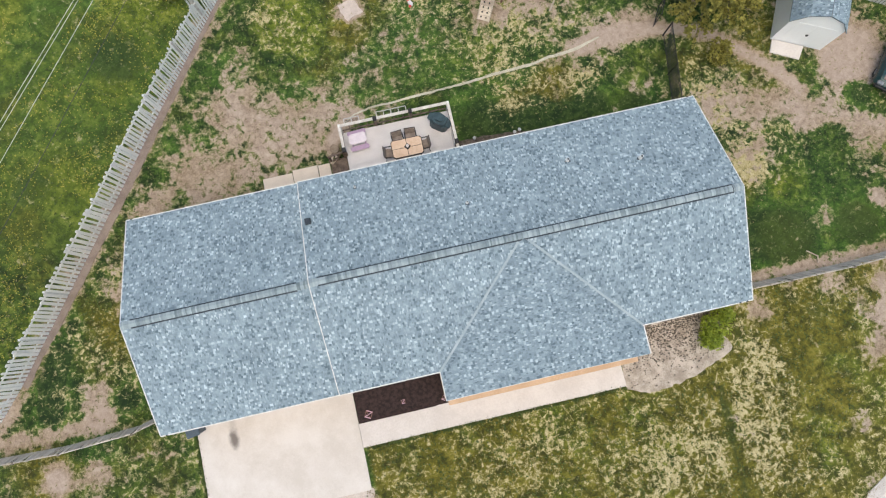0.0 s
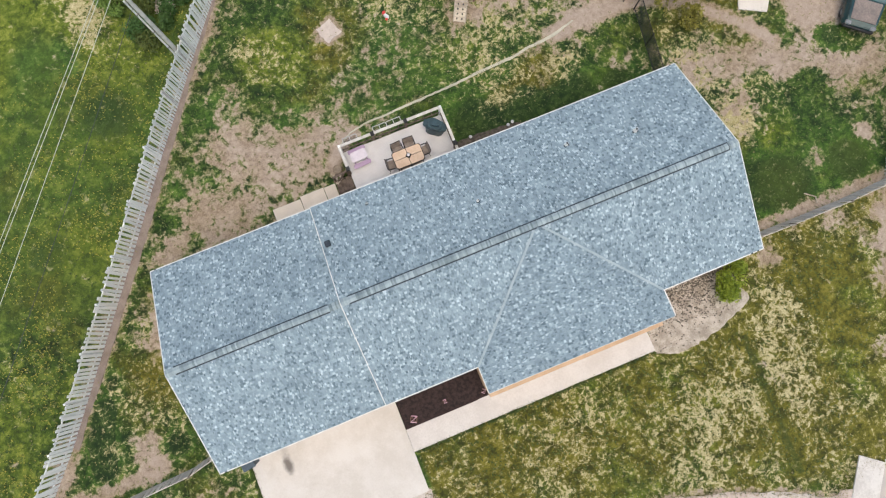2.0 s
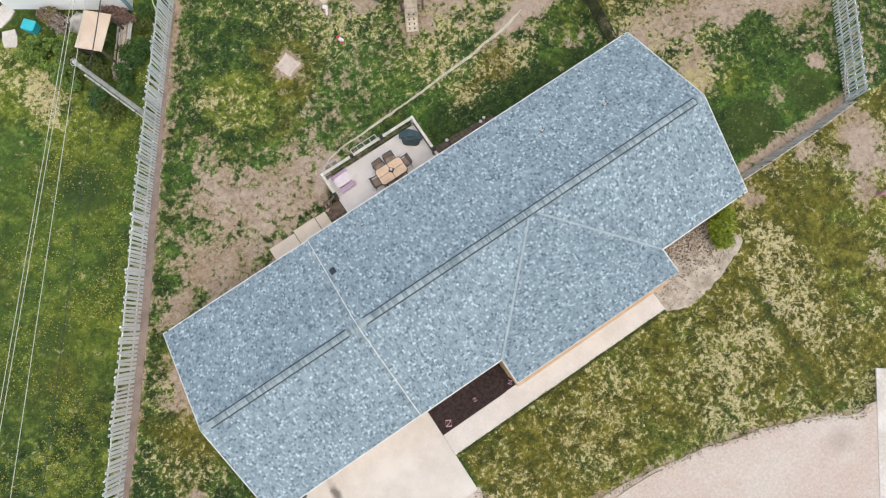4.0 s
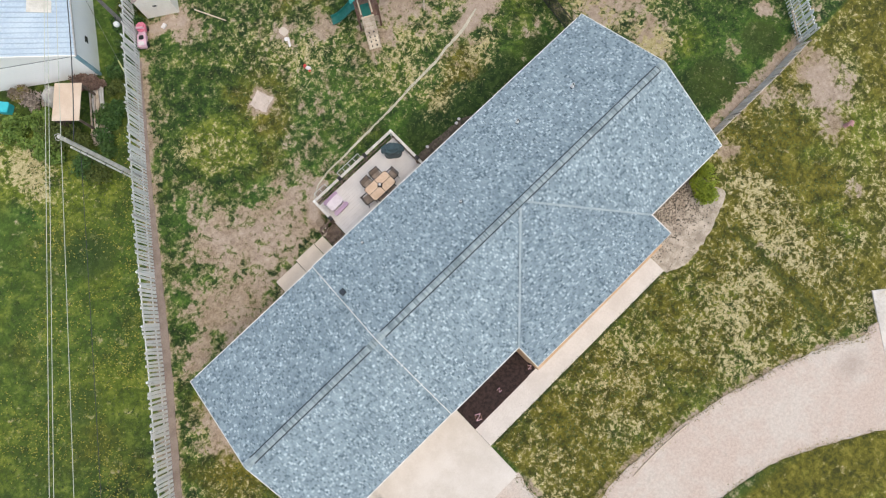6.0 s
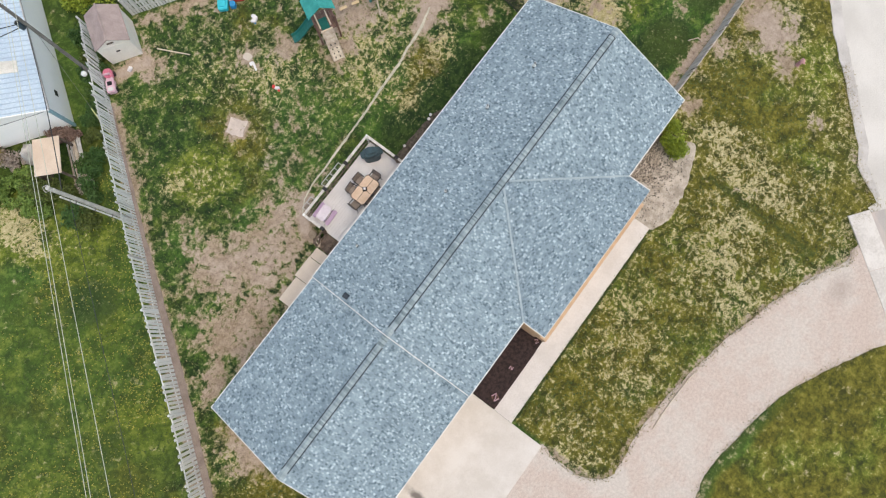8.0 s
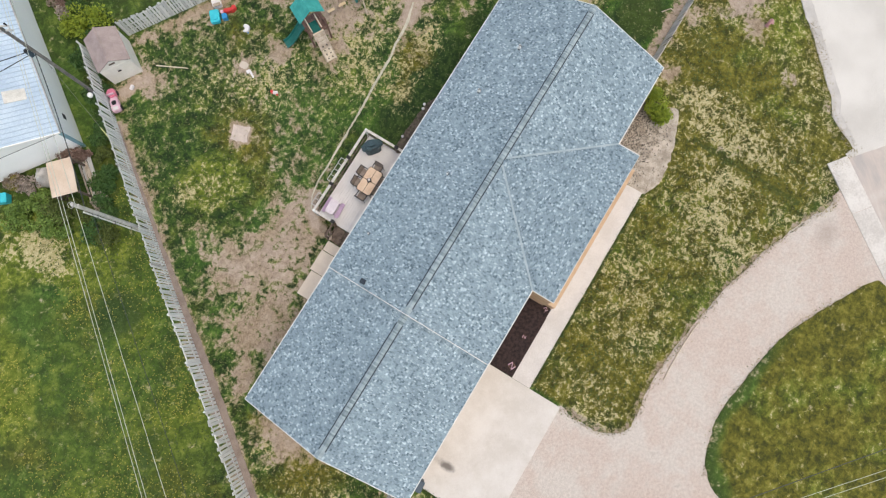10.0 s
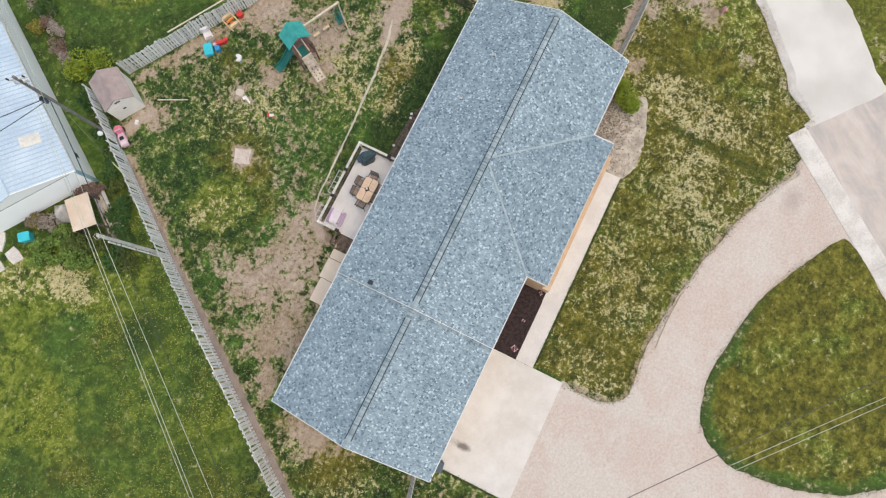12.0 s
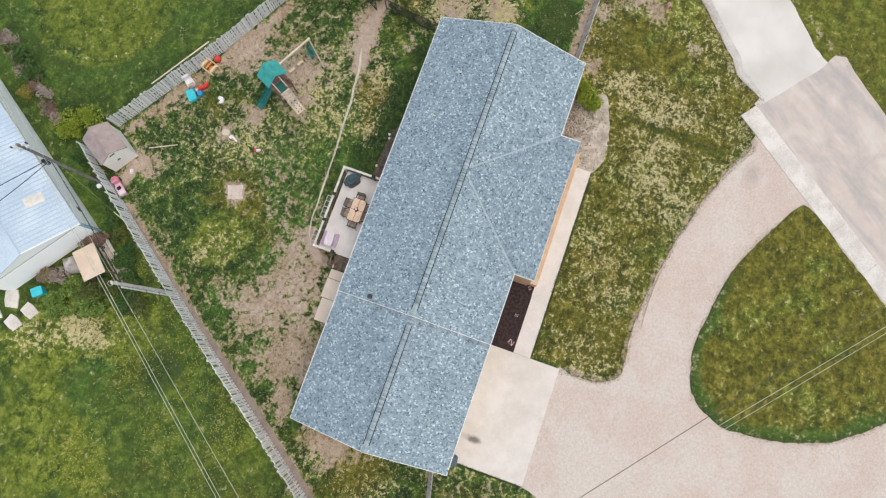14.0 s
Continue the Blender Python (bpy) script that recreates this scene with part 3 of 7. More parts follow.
# first four rows paint the shade along the back wall; the rest are lush clumps
LUSH_SHADE = [(4.6, 10.8, 1.3, 1.2), (7.2, 10.5, 1.4, 1.2), (9.8, 10.4, 1.3, 1.2), (12.2, 10.3, 1.0, 1.2), (-16.8, 4.5, 0.75, 1.5), (-17.3, 3.5, 0.8, 1.5), (-17.6, 1.9, 0.75, 1.5), (-17.6, 2.7, 0.75, 1.0), (-16.1, 5.6, 0.5, 1.3), (-14.1, 1.8, 0.7, 1.6), (-16.7, -0.05, 0.6, 1.2), (-15.4, -0.1, 0.6, 1.1), (-12.3, 8.9, 0.6, 1.3), (15.6, 2.8, 1.4, 1.2), (17.5, 2.3, 1.5, 1.3), (21.0, 2.1, 1.3, 1.2), (17.6, -1.4, 0.8, 0.9), (16.6, -0.4, 0.6, 1.0), (23.0, 8.3, 0.7, 1.3), (20.8, 9.6, 0.6, 1.0), (10.2, -3.7, 0.8, 0.9), (13.6, -2.6, 0.7, 0.9)]
LUSH_MORE = [(-16.0, 18.0, 8.0, 0.38), (-4.0, 27.0, 4.0, 0.5), (6.0, 10.5, 4.5, 0.40), (-1.0, 13.4, 2.0, 0.25), (18.0, 3.0, 3.5, 0.35), (3.0, 15.0, 4.0, 0.2), (-11.5, 8.5, 1.5, 0.3), (3.6, 31.2, 1.6, 0.5), (4.9, 28.3, 1.3, 0.5), (7.3, 26.2, 1.4, 0.5), (3.4, 34.7, 2.2, 0.6), (10.0, 24.6, 1.4, 0.5), (-3.8, 14.4, 1.0, 0.8), (-0.3, 14.6, 1.1, 0.8), (2.6, 16.4, 1.2, 0.6), (-7.0, 16.2, 0.9, 0.8), (-9.6, 13.2, 0.8, 0.9), (-12.0, 18.0, 1.6, 0.9), (-17.0, 12.5, 1.4, 0.8), (-14.4, 21.5, 1.6, 0.25), (-13.4, 18.9, 1.2, 0.2)]


STRAW = [(16.2, 9.6, 2.0, 0.14), (15.2, 7.4, 1.5, 0.12), (18.5, 6.8, 1.5, 0.12), (-12.0, 25.4, 2.0, 0.50), (-13.6, 27.0, 2.0, 0.42), (-11.2, 23.2, 1.5, 0.46), (-17.6, 24.6, 1.4, 0.28), (-19.3, 21.9, 1.4, 0.28), (15.4, 5.6, 1.4, 0.25), (5.5, 15.5, 3.5, 0.12), (12.8, -5.4, 3.0, 0.20), (8.0, -7.5, 2.5, 0.12), (2.5, -5.2, 2.2, 0.15), (16.5, -7.0, 2.2, -0.08), (17.5, -3.5, 2.0, -0.25), (15.0, -3.0, 1.3, 0.15), (14.2, -8.2, 1.6, 0.15), (-2.6, -6.2, 1.6, 0.12), (4.0, -9.5, 3.0, -0.15), (7.5, 15.0, 3.0, 0.2), (2.5, 19.5, 3.5, 0.2), (-11.8, 21.8, 1.8, 0.32), (-17.5, 13.0, 2.5, 0.15), (-20.0, 8.0, 2.5, 0.2)]
FRESH = [(-17.5, 18.2, 3.2, 0.12), (-18.5, 23.2, 2.6, 0.5), (-12.8, 25.4, 2.6, 0.7), (-14.3, 21.6, 1.6, -0.4), (6.0, 15.2, 3.2, 0.28), (10.5, 11.8, 1.8, 0.15), (-3.4, 17.6, 1.9, 0.65), (1.0, 19.6, 2.4, 0.22), (17.5, -3.2, 1.4, 0.05), (16.5, -6.6, 1.5, 0.35), (21.0, -5.0, 2.2, 0.45), (18.2, 4.6, 1.3, 0.40), (-16.0, 11.5, 2.6, 0.12), (-19.5, 6.5, 3.0, 0.25), (-15.2, 16.0, 2.0, 0.08), (13.2, 12.3, 0.9, 0.4),
         (-21.5, 13.0, 3.0, 0.2), (4.0, -4.0, 5.0, 0.22), (11.0, -7.0, 4.0, 0.15), (-13.0, -3.5, 3.0, 0.2), (-24.0, 3.0, 4.0, 0.35), (16.0, -14.0, 1.0, 0.2), (3.0, -18.0, 5.5, 0.25), (-12.5, 20.5, 3.0, 0.45)]
STRAW_MORE = [(-17.7, 22.1, 1.0, 0.28), (-19.9, 19.7, 1.1, 0.28), (-16.0, 24.1, 1.0, 0.3), (-20.0, 23.6, 1.4, 0.25), (6.0, 11.5, 0.9, 0.42), (7.7, 11.8, 1.0, 0.48), (9.5, 11.9, 1.0, 0.48), (10.6, 12.1, 0.8, 0.35), (16.7, 6.0, 0.9, 0.55), (15.8, 9.2, 1.2, 0.2), (17.0, 7.5, 0.9, 0.2), (17.3, 2.3, 1.7, -0.30), (21.0, 2.2, 1.5, -0.30), (-3.6, 17.4, 1.5, 0.22), (-9.9, 20.4, 1.3, 0.40), (-8.9, 21.6, 0.9, 0.25), (-6.0, 17.0, 1.2, 0.15), (-14.4, 4.3, 2.0, 0.10), (-12.8, 23.6, 2.0, 0.2), (-5.2, 18.8, 0.8, 0.30)]
FRESH_MORE = [(-14.6, 25.2, 1.2, 0.5), (-16.0, 24.1, 1.1, 0.5), (-17.7, 22.1, 1.2, 0.6), (-19.9, 19.7, 1.4, 0.6), (-18.0, 26.0, 1.4, 0.5), (-20.6, 23.4, 1.6, 0.5), (-12.6, 16.4, 1.2, 0.35), (-16.2, 12.8, 1.6, 0.4), (-13.9, 21.4, 1.3, -0.7), (-13.8, 19.8, 1.0, -0.5), (-9.8, 20.6, 1.5, 0.6), (-11.0, 22.2, 1.5, 0.5), (-4.6, 18.3, 1.6, 0.3)]
SWIRL = (9.0, 31.5)


FENCE_WEST = [(-1.0, 27.75), (-3.70, 24.25), (-7.2, 19.57), (-10.5, 15.05), (-13.5, 10.75), (-18.75, 3.45), (-21.2, 0.45)]
FOOTPATH = [(-2.75, 11.3), (-2.5, 11.85), (-2.05, 12.3), (-1.4, 12.7), (-0.6, 12.88), (0.8, 12.93), (3.0, 13.02), (5.0, 13.14), (7.9, 13.35), (10.0, 13.62), (11.2, 13.95)]
LAWN_RIM = [(13.0, -11.8), (11.6, -11.0), (9.0, -9.9), (6.0, -8.95), (3.1, -8.35), (-0.3, -7.9), (-2.4, -8.0), (-3.5, -7.85), (-4.05, -7.1), (-4.12, -4.6)]
ISLE_RIM = [(9.7, -15.4), (6.3, -13.4), (3.4, -12.45), (0.0, -11.95), (-1.6, -12.1), (-2.9, -12.6), (-4.05, -14.4), (-3.9, -17.1), (-3.0, -20.1), (-1.8, -22.2), (-0.3, -23.8)]
# worn lines: points, half width, how bare
WORN = [([(10.4, 13.7), (11.6, 13.9), (12.8, 13.8), (14.0, 13.75), (15.4, 13.45), (16.8, 12.75), (18.1, 11.6), (19.3, 10.4), (20.2, 9.2)], 0.40, 0.50), ([(11.2, 13.9), (13.6, 14.2)], 0.9, 0.35), (FENCE_WEST[1:], 0.55, 0.34), ([(-1.95, 25.1), (-1.1, 24.75), (-0.55, 24.45)], 0.42, 0.46),
        ([(15.6, -10.8), (18.2, -8.9), (21.6, -5.7), (26.0, -2.3)], 0.3, 0.10), ([(20.9, -15.6), (23.9, -11.3), (27.2, -7.2), (35.0, -0.6)], 0.5, 0.10), ([(13.8, 0.75), (22.0, 0.75)], 0.4, 0.36), ([(-20.6, 1.0), (-15.5, 0.9)], 0.45, 0.34), ([(1.0, 26.2), (8.0, 21.9), (12.3, 19.6)], 0.55, 0.26)]
WORN_MORE = [(FOOTPATH[:4], 0.45, 0.40), (FOOTPATH, 0.30, 0.10), (FOOTPATH[9:], 0.55, 0.44), (LAWN_RIM, 0.22, 0.26), (ISLE_RIM, 0.16, 0.10), ([(-1.0, 18.3), (-0.3, 18.55)], 0.26, 0.5), ([(-0.9, 17.95), (-0.1, 18.2)], 0.26, 0.5), ([(-0.65, 17.65), (0.0, 17.85)], 0.24, 0.5), ([(2.95, 20.15), (3.0, 20.2)], 0.35, 0.5)]


def beside(x, y, points, width):
    best = np.full(np.shape(x), 1e9)
    for (ax, ay), (bx, by) in zip(points, points[1:]):
        dx, dy = bx - ax, by - ay
        t = np.clip(((x - ax) * dx + (y - ay) * dy) / (dx * dx + dy * dy), 0, 1)
        best = np.minimum(best, np.hypot(x - ax - t * dx, y - ay - t * dy))
    return np.exp(-(best / width) ** 2)


def near(x, y, rows):
    return sum(s * np.exp(-(((x - a) ** 2 + (y - b) ** 2) / (r * r)) ** 1.5) for a, b, r, s in rows)


def fields(x, y):
    """How bare, dry and straw-flecked the turf is at places of the plan, its lushness with the painted shade behind the
    house.
    """
    yard = (y > 9.5) & (x - (-0.9) > -(26.6 - y) * 0.74 - 1.2) & (y < 27 - 0.57 * x)
    front = (y < np.where(x > 13, 0.45, -1.5)) & (x > -4)
    loop = (y < -11.4) & (x < 12)
    meadow_at = (x + 0.9 < -(26.6 - y) * 0.74 - 0.9) | (y > 27.4 - 0.57 * x)
    bare = near(x, y, BARE) + near(x, y, BARE_WEST) + near(x, y, BARE_MORE) + near(x, y, BARE_EAST) + np.where(yard, 0.105, 0.0) + np.where((x > 13) & (y > 0.6) & (y < 9.5), 0.12, 0.0) + np.where((x < -11) & (y < 9), 0.10, 0.0)
    bare = np.minimum(np.where(meadow_at, bare - 0.16, bare), 0.52)
    for points, width, much in WORN + WORN_MORE:
        bare = np.maximum(bare, bare * 0.4 + much * beside(x, y, points, width))
    north_of = y > 27.4 - 0.57 * x
    ring = np.hypot(x - SWIRL[0], y - SWIRL[1])
    mown = np.where(north_of, 1.0, 0.0)
    verge = np.where(((x - 15.0) * 0.79 - (y + 11.2) * 0.61 > 6.4) & (x > 16) & (y < 12), 1.0, 0.0)
    dry = near(x, y, DRY) + np.where(loop, 0.78, np.where(front, 0.58, 0.0)) + np.where(north_of, -0.25, 0.0)
    # less straw behind the house, where the turf colour carries its shade
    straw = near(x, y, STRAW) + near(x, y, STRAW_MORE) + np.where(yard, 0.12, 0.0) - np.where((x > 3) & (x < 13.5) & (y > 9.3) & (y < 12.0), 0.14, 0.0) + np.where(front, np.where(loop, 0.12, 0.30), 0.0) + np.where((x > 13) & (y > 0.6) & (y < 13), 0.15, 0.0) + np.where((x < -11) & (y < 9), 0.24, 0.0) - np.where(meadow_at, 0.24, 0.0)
    drain = np.exp(-((x - 12.25 - 0.04 * (y + 6)) / 0.34) ** 2) * ((y < -3.6) & (y > -10.4))
    lush = near(x, y, LUSH_SHADE) + near(x, y, LUSH_MORE) + 1.1 * drain + mown * 0.5 * np.exp(-((ring - 5.3) / 0.5) ** 2)
    fresh = near(x, y, FRESH) + near(x, y, FRESH_MORE) + np.where(north_of, 1.0 * np.exp(-(ring / 4.7) ** 8) - 0.02 + 0.16 * np.cos(ring * 5.2), np.where(meadow_at, 0.12, 0.0)) - 0.6 * drain
    straw = straw + mown * (0.60 * np.exp(-((ring - 4.45) / 0.22) ** 2) * (x < 8) + 0.50 * np.exp(-((ring - 2.4) / 0.2) ** 2) + 0.18 * np.exp(-((ring - 6.0) / 0.3) ** 2))
    return bare, dry - 0.1 * drain + 0.4 * verge, lush, straw - 0.4 * drain - 0.38 * verge, fresh + 0.28 * verge


def give_fields(data):
    co = np.empty(len(data.vertices) * 3)
    data.vertices.foreach_get("co", co)
    co = co.reshape(-1, 3)
    for key, values in zip(("bare", "dry", "lush", "straw", "fresh"), fields(co[:, 0], co[:, 1])):
        data.attributes.new(key, "FLOAT", "POINT").data.foreach_set("value", np.ascontiguousarray(values, dtype=np.float32))


def axis(low, high, step):
    far = [6, 14, 30, 70, 160, 400, 1000, 2500]
    return np.array([low - f for f in far[::-1]] + list(np.arange(low, high + 0.01, step)) + [high + f for f in far])


def sheet():
    xs, ys = axis(-34, 36, 0.22), axis(-36, 46, 0.22)
    gx, gy = np.meshgrid(xs, ys)
    z = -0.035 + 0.018 * np.sin(gx * 1.3 + np.cos(gy * 0.9)) * np.cos(gy * 1.1)
    verts = np.column_stack((gx.ravel(), gy.ravel(), z.ravel()))
    w, h = len(xs), len(ys)
    i = np.arange((h - 1) * w).reshape(h - 1, w)[:, :-1].ravel()
    faces = np.column_stack((i, i + 1, i + w + 1, i + w))
    ob = raw("ground", verts.tolist(), faces.tolist(), TURF, kind="structure", label="patchy green and olive turf over bare pinkish earth, with the house's shade coloured in behind it", category="ground", smooth=True)
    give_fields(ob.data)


sheet()


def laid(name, outline, z, material, label, category, kind="structure", depth=0.06):
    bm = bmesh.new()
    prism(bm, outline, z - depth, z)
    return thing(name, bm, material, label, category, kind)


# ---- road, gutter, gravel drive ----
laid("gravel_drive", ragged([(14.5, -12.75), (13.6, -11.75), (12.9, -11.85), (11.6, -11.1), (9.0, -10.0), (6.0, -9.05), (3.1, -8.45), (-0.3, -8.0), (-2.4, -8.1), (-3.5, -7.95), (-4.1, -7.1), (-4.2, -6.2), (-4.2, -5.3), (-4.2, -4.4), (-6.0, -4.4), (-9.0, -4.4), (-11.2, -4.4),
     (-11.6, -8.0), (-11.6, -14.0), (-10.2, -21.0), (-6.5, -27.5), (-1.0, -31.0), (2.2, -28.5), (10.9, -17.2)], 0.22, 0.10, True, 2.0), -0.010, GRAVEL, "pale pinkish gravel drive with worn edges", "driveway")


def strip(a, b, w0, w1, z, name, material, label, category, depth=0.06):
    a, b = Vector((*a, 0)), Vector((*b, 0))
    side = Vector((-(b - a).y, (b - a).x, 0)).normalized()
    out = [tuple((p + side * w)[:2]) for p, w in ((a, w0), (b, w0), (b, w1), (a, w1))]
    return laid(name, out[::-1] if w0 < w1 else out, z, material, label, category, depth=depth)


ROAD_A, ROAD_B = (15.45, -11.72), (7.79, -21.67)
along = (Vector((*ROAD_B, 0)) - Vector((*ROAD_A, 0))).normalized()
far_s, far_n = Vector((*ROAD_A, 0)) + along * 320, Vector((*ROAD_A, 0)) - along * 320
joint = Vector((*ROAD_A, 0)) - along * 0.35
laid("road", ragged([tuple((joint + Vector((0.1, 0.0, 0)))[:2]), (19.7, -14.7), (20.85, -15.25), (20.95, -16.0), (20.1, -16.75), (17.9, -19.3), (12.0, -27.3), (4.0, -38.0), (-40.0, -97.0), (-46.0, -93.0), (0.0, -31.8), (7.75, -21.7)], 0.4, 0.04, False, 4.0),
     0.006, ROAD, "pinkish grey worn road surface with darker patches", "road")
laid("road_north", ragged([(15.9, -11.2), (16.45, -11.4), (17.5, -9.6), (18.4, -9.2), (19.8, -7.9), (21.74, -6.1), (23.2, -4.7), (25.6, -2.8), (62.0, 28.0), (68.0, 24.0), (27.0, -7.4), (23.8, -11.5), (20.9, -14.0), (19.4, -16.2), (17.5, -14.6), (15.6, -12.4)], 0.35, 0.12, False, 5.0),
     -0.004, ROAD_PALE, "pale dusty gravel road", "road")


def gutter_pan():
    """A concrete gutter of separate poured lengths beside the road."""
    ob = group("gutter", *ROAD_A, 0, math.degrees(math.atan2(along.y, along.x)))
    tagged(ob, "pale concrete gutter pan of poured lengths beside the road", "gutter", kind="structure")
    length = 3.05
    bm = bmesh.new()
    box(bm, 0, length - 0.02, -1.12, 0.10, -0.1, 0.02, 0.008)
    box(bm, 0, length - 0.02, -0.42, -0.36, 0.0, 0.026)
    box(bm, 0.3, length - 0.5, -0.06, -0.035, 0.0, 0.025)
    data = mesh_of("gutter_length", bm, WORN_CONCRETE)
    for i in range(12):
        piece = new("gutter_length", data)
        piece.parent = ob
        piece.matrix_basis = pose(-0.55 + i * length, 0, 0)


gutter_pan()


def island():
    line = ragged([(10.5, -16.2), (9.9, -15.3), (6.3, -13.25), (3.4, -12.3), (0.0, -11.8), (-1.6, -11.95), (-3.0, -12.5), (-4.15, -14.4), (-4.0, -17.1), (-3.15, -20.2), (-1.9, -22.3), (-0.4, -23.9), (1.2, -25.2),
                   (2.6, -25.4), (4.0, -24.4), (5.85, -22.3), (8.72, -18.55)], 0.2, 0.09, True, 7.0)
    c = Vector((3.0, -18.0))
    verts, faces, n = [], [], len(line)
    rings = [(1.0, -0.02), (0.985, 0.035)] + [(0.95 - 0.05 * k, 0.05 + 0.002 * k) for k in range(18)]
    for s, z in rings:
        for x, y in line:
            p = c + (Vector((x, y)) - c) * s
            verts.append((p.x, p.y, z))
    for r in range(len(rings) - 1):
        for i in range(n):
            faces.append((r * n + i, r * n + (i + 1) % n, (r + 1) * n + (i + 1) % n, (r + 1) * n + i))
    faces.append([(len(rings) - 1) * n + i for i in range(n)])
    ob = raw("island_lawn", verts, faces, TURF, kind="structure", label="olive green turf island inside the gravel loop", category="lawn")
    if ob.data.polygons[0].normal.z < 0:
        ob.data.flip_normals()
    give_fields(ob.data)
    for key, value in (("lush", 1.05), ("dry", 0.15), ("straw", -0.2), ("fresh", -0.5)):
        data = ob.data.attributes[key].data
        for r in range(4):
            for i, (x, y) in enumerate(line):
                if x < 7:
                    k = r * n + i
                    data[k].value += (value - data[k].value) * (1.0, 1.0, 0.9, 0.5)[r] * min(1, (7 - x) / 3)


island()

# ---- concrete drive, walk, beds, paths ----
def drive():
    ob = group("concrete_drive")
    tagged(ob, "pale smooth concrete driveway with a dark oil stain", "driveway", kind="structure")
    bm = bmesh.new()
    box(bm, -11.30, -4.13, -4.54, 0.45, -0.1, 0.03, 0.006)
    part("slab", bm, DRIVE, ob)


def front_walk():
    ob = group("front_walk")
    tagged(ob, "pale concrete walk along the front of the house", "walkway", kind="structure")
    x, edges = -4.12, [-4.12, -2.9, -1.7, -0.5, 0.7, 1.95, 3.2, 4.45, 5.7, 6.95, 8.14]
    for x0, x1 in zip(edges, edges[1:]):
        bm = bmesh.new()
        box(bm, x0, x1 - 0.001, -2.69, -1.63 if x1 < 0.1 else -1.60, -0.1, 0.025)
        part("slab", bm, CONCRETE, ob)


drive()
front_walk()
laid("mulch_bed", [(-4.11, 0.5), (-4.11, -1.62), (0.12, -1.62), (0.12, 0.5)], 0.02, MULCH, "dark brown mulch bed beside the walk", "flower bed")
laid("pebble_bed", ragged([(8.16, -1.2), (8.16, -2.9), (9.0, -3.2), (9.9, -3.25), (11.3, -2.95), (12.5, -2.5), (13.35, -2.1), (13.2, -1.5), (12.6, -1.0), (12.3, 0.4), (8.3, 0.4)], 0.14, 0.15, False, 8.0),
     0.015, ROCKS, "pinkish pebble bed with dark stones", "gravel bed")


laid("bare_patch", ragged([(-1.1, 18.4), (-0.25, 18.68), (0.03, 17.85), (-0.7, 17.5)], 0.07, 0.10, False, 1.7), -0.002, PATCH_PALE, "square bare earth patch in the lawn", "bare patch")


def trail(name, points, width, material, label, seed, z=-0.006):
    left, right = [], []
    for i, p in enumerate(points):
        a, b = Vector(points[max(0, i - 1)]), Vector(points[min(len(points) - 1, i + 1)])
        side = Vector((-(b - a).y, (b - a).x)).normalized() * width[min(i, len(width) - 1)] / 2
        left.append(tuple(Vector(p) + side))
        right.append(tuple(Vector(p) - side))
    return laid(name, ragged(right + left[::-1], 0.10, 0.045, False, seed), z, material, label, "path")


trail("road_shoulder", [(16.7, -11.35), (17.75, -9.75), (18.65, -9.3), (20.0, -8.1), (21.95, -6.3), (23.4, -4.9), (25.8, -3.0), (32.0, 2.2)], [0.25, 0.5, 0.55, 0.5, 0.55, 0.6, 0.6, 0.6], SHOULDER, "greyish dusty shoulder along the pale road", 31.0, 0.002)
trail("footpath", FOOTPATH[2:], [0.07, 0.08, 0.09, 0.10, 0.10, 0.12, 0.14, 0.17, 0.06], PATH_PALE,
      "narrow pale trodden path across the lawn", 11.0)
TRACK_WIDTH = [0.16, 0.26, 0.44, 0.48, 0.36]
trail("fence_track", [(x + 0.82 * (w / 2 - 0.03), y - 0.574 * (w / 2 - 0.03)) for (x, y), w in zip(FENCE_WEST[1:6], TRACK_WIDTH)], TRACK_WIDTH, TRACK, "bare pinkish earth track along the fence", 13.0)


laid("soil_bed", ragged([(3.15, 8.9), (13.0, 8.9), (12.6, 9.35), (7.2, 9.7), (6.3, 10.15), (3.2, 10.3)], 0.2, 0.07, False, 9.0), -0.003, BED_SOIL, "dark soil strip along the back wall", "flower bed")


# ---- house ----
XW, XS, XE = -11.65, -4.2, 13.45          # west end, step between the roofs, east end
YN, YR, YS = 9.12, 4.545, 0.02            # north eave, ridge, south eave
ZE, ZR, DROP = 2.88, 4.72, 0.16           # eave and ridge height, how far the garage roof lies lower
GX0, GX1, GY = 0.03, 8.66, -1.19          # front gable: side eaves and its outer edge
GXM = (GX0 + GX1) / 2
PEAK = 0.24                               # how far the gable's peak stands back from its eaves
house = tagged(group("house"), "long low house with a blue-grey shingle roof and front gable", "house")


def tabs(plane, spans, rows, grid):
    """Laps courses of shingle tabs up a roof plane. spans(s): stretches of each course."""
    origin, u, s, n = plane
    single = []
    rng = random.Random(grid)
    lift, course = 0.098, 0
    while course * lift < rows - 0.05:
        s0 = course * lift
        s1 = min(s0 + lift + 0.03, rows)
        for a, b in spans(s0 + lift / 2):
            x = a
            while x < b - 0.02:
                w = rng.choice((0.04, 0.05, 0.065, 0.085, 0.12))
                x1 = min(x + w, b)
                if b - x1 < 0.05:
                    x1 = b
                t = rng.choice((0.010, 0.012, 0.020))
                single.append((x, x1, s0, s1, t))
                x = x1
        course += 1
    return origin, u, s, n, single


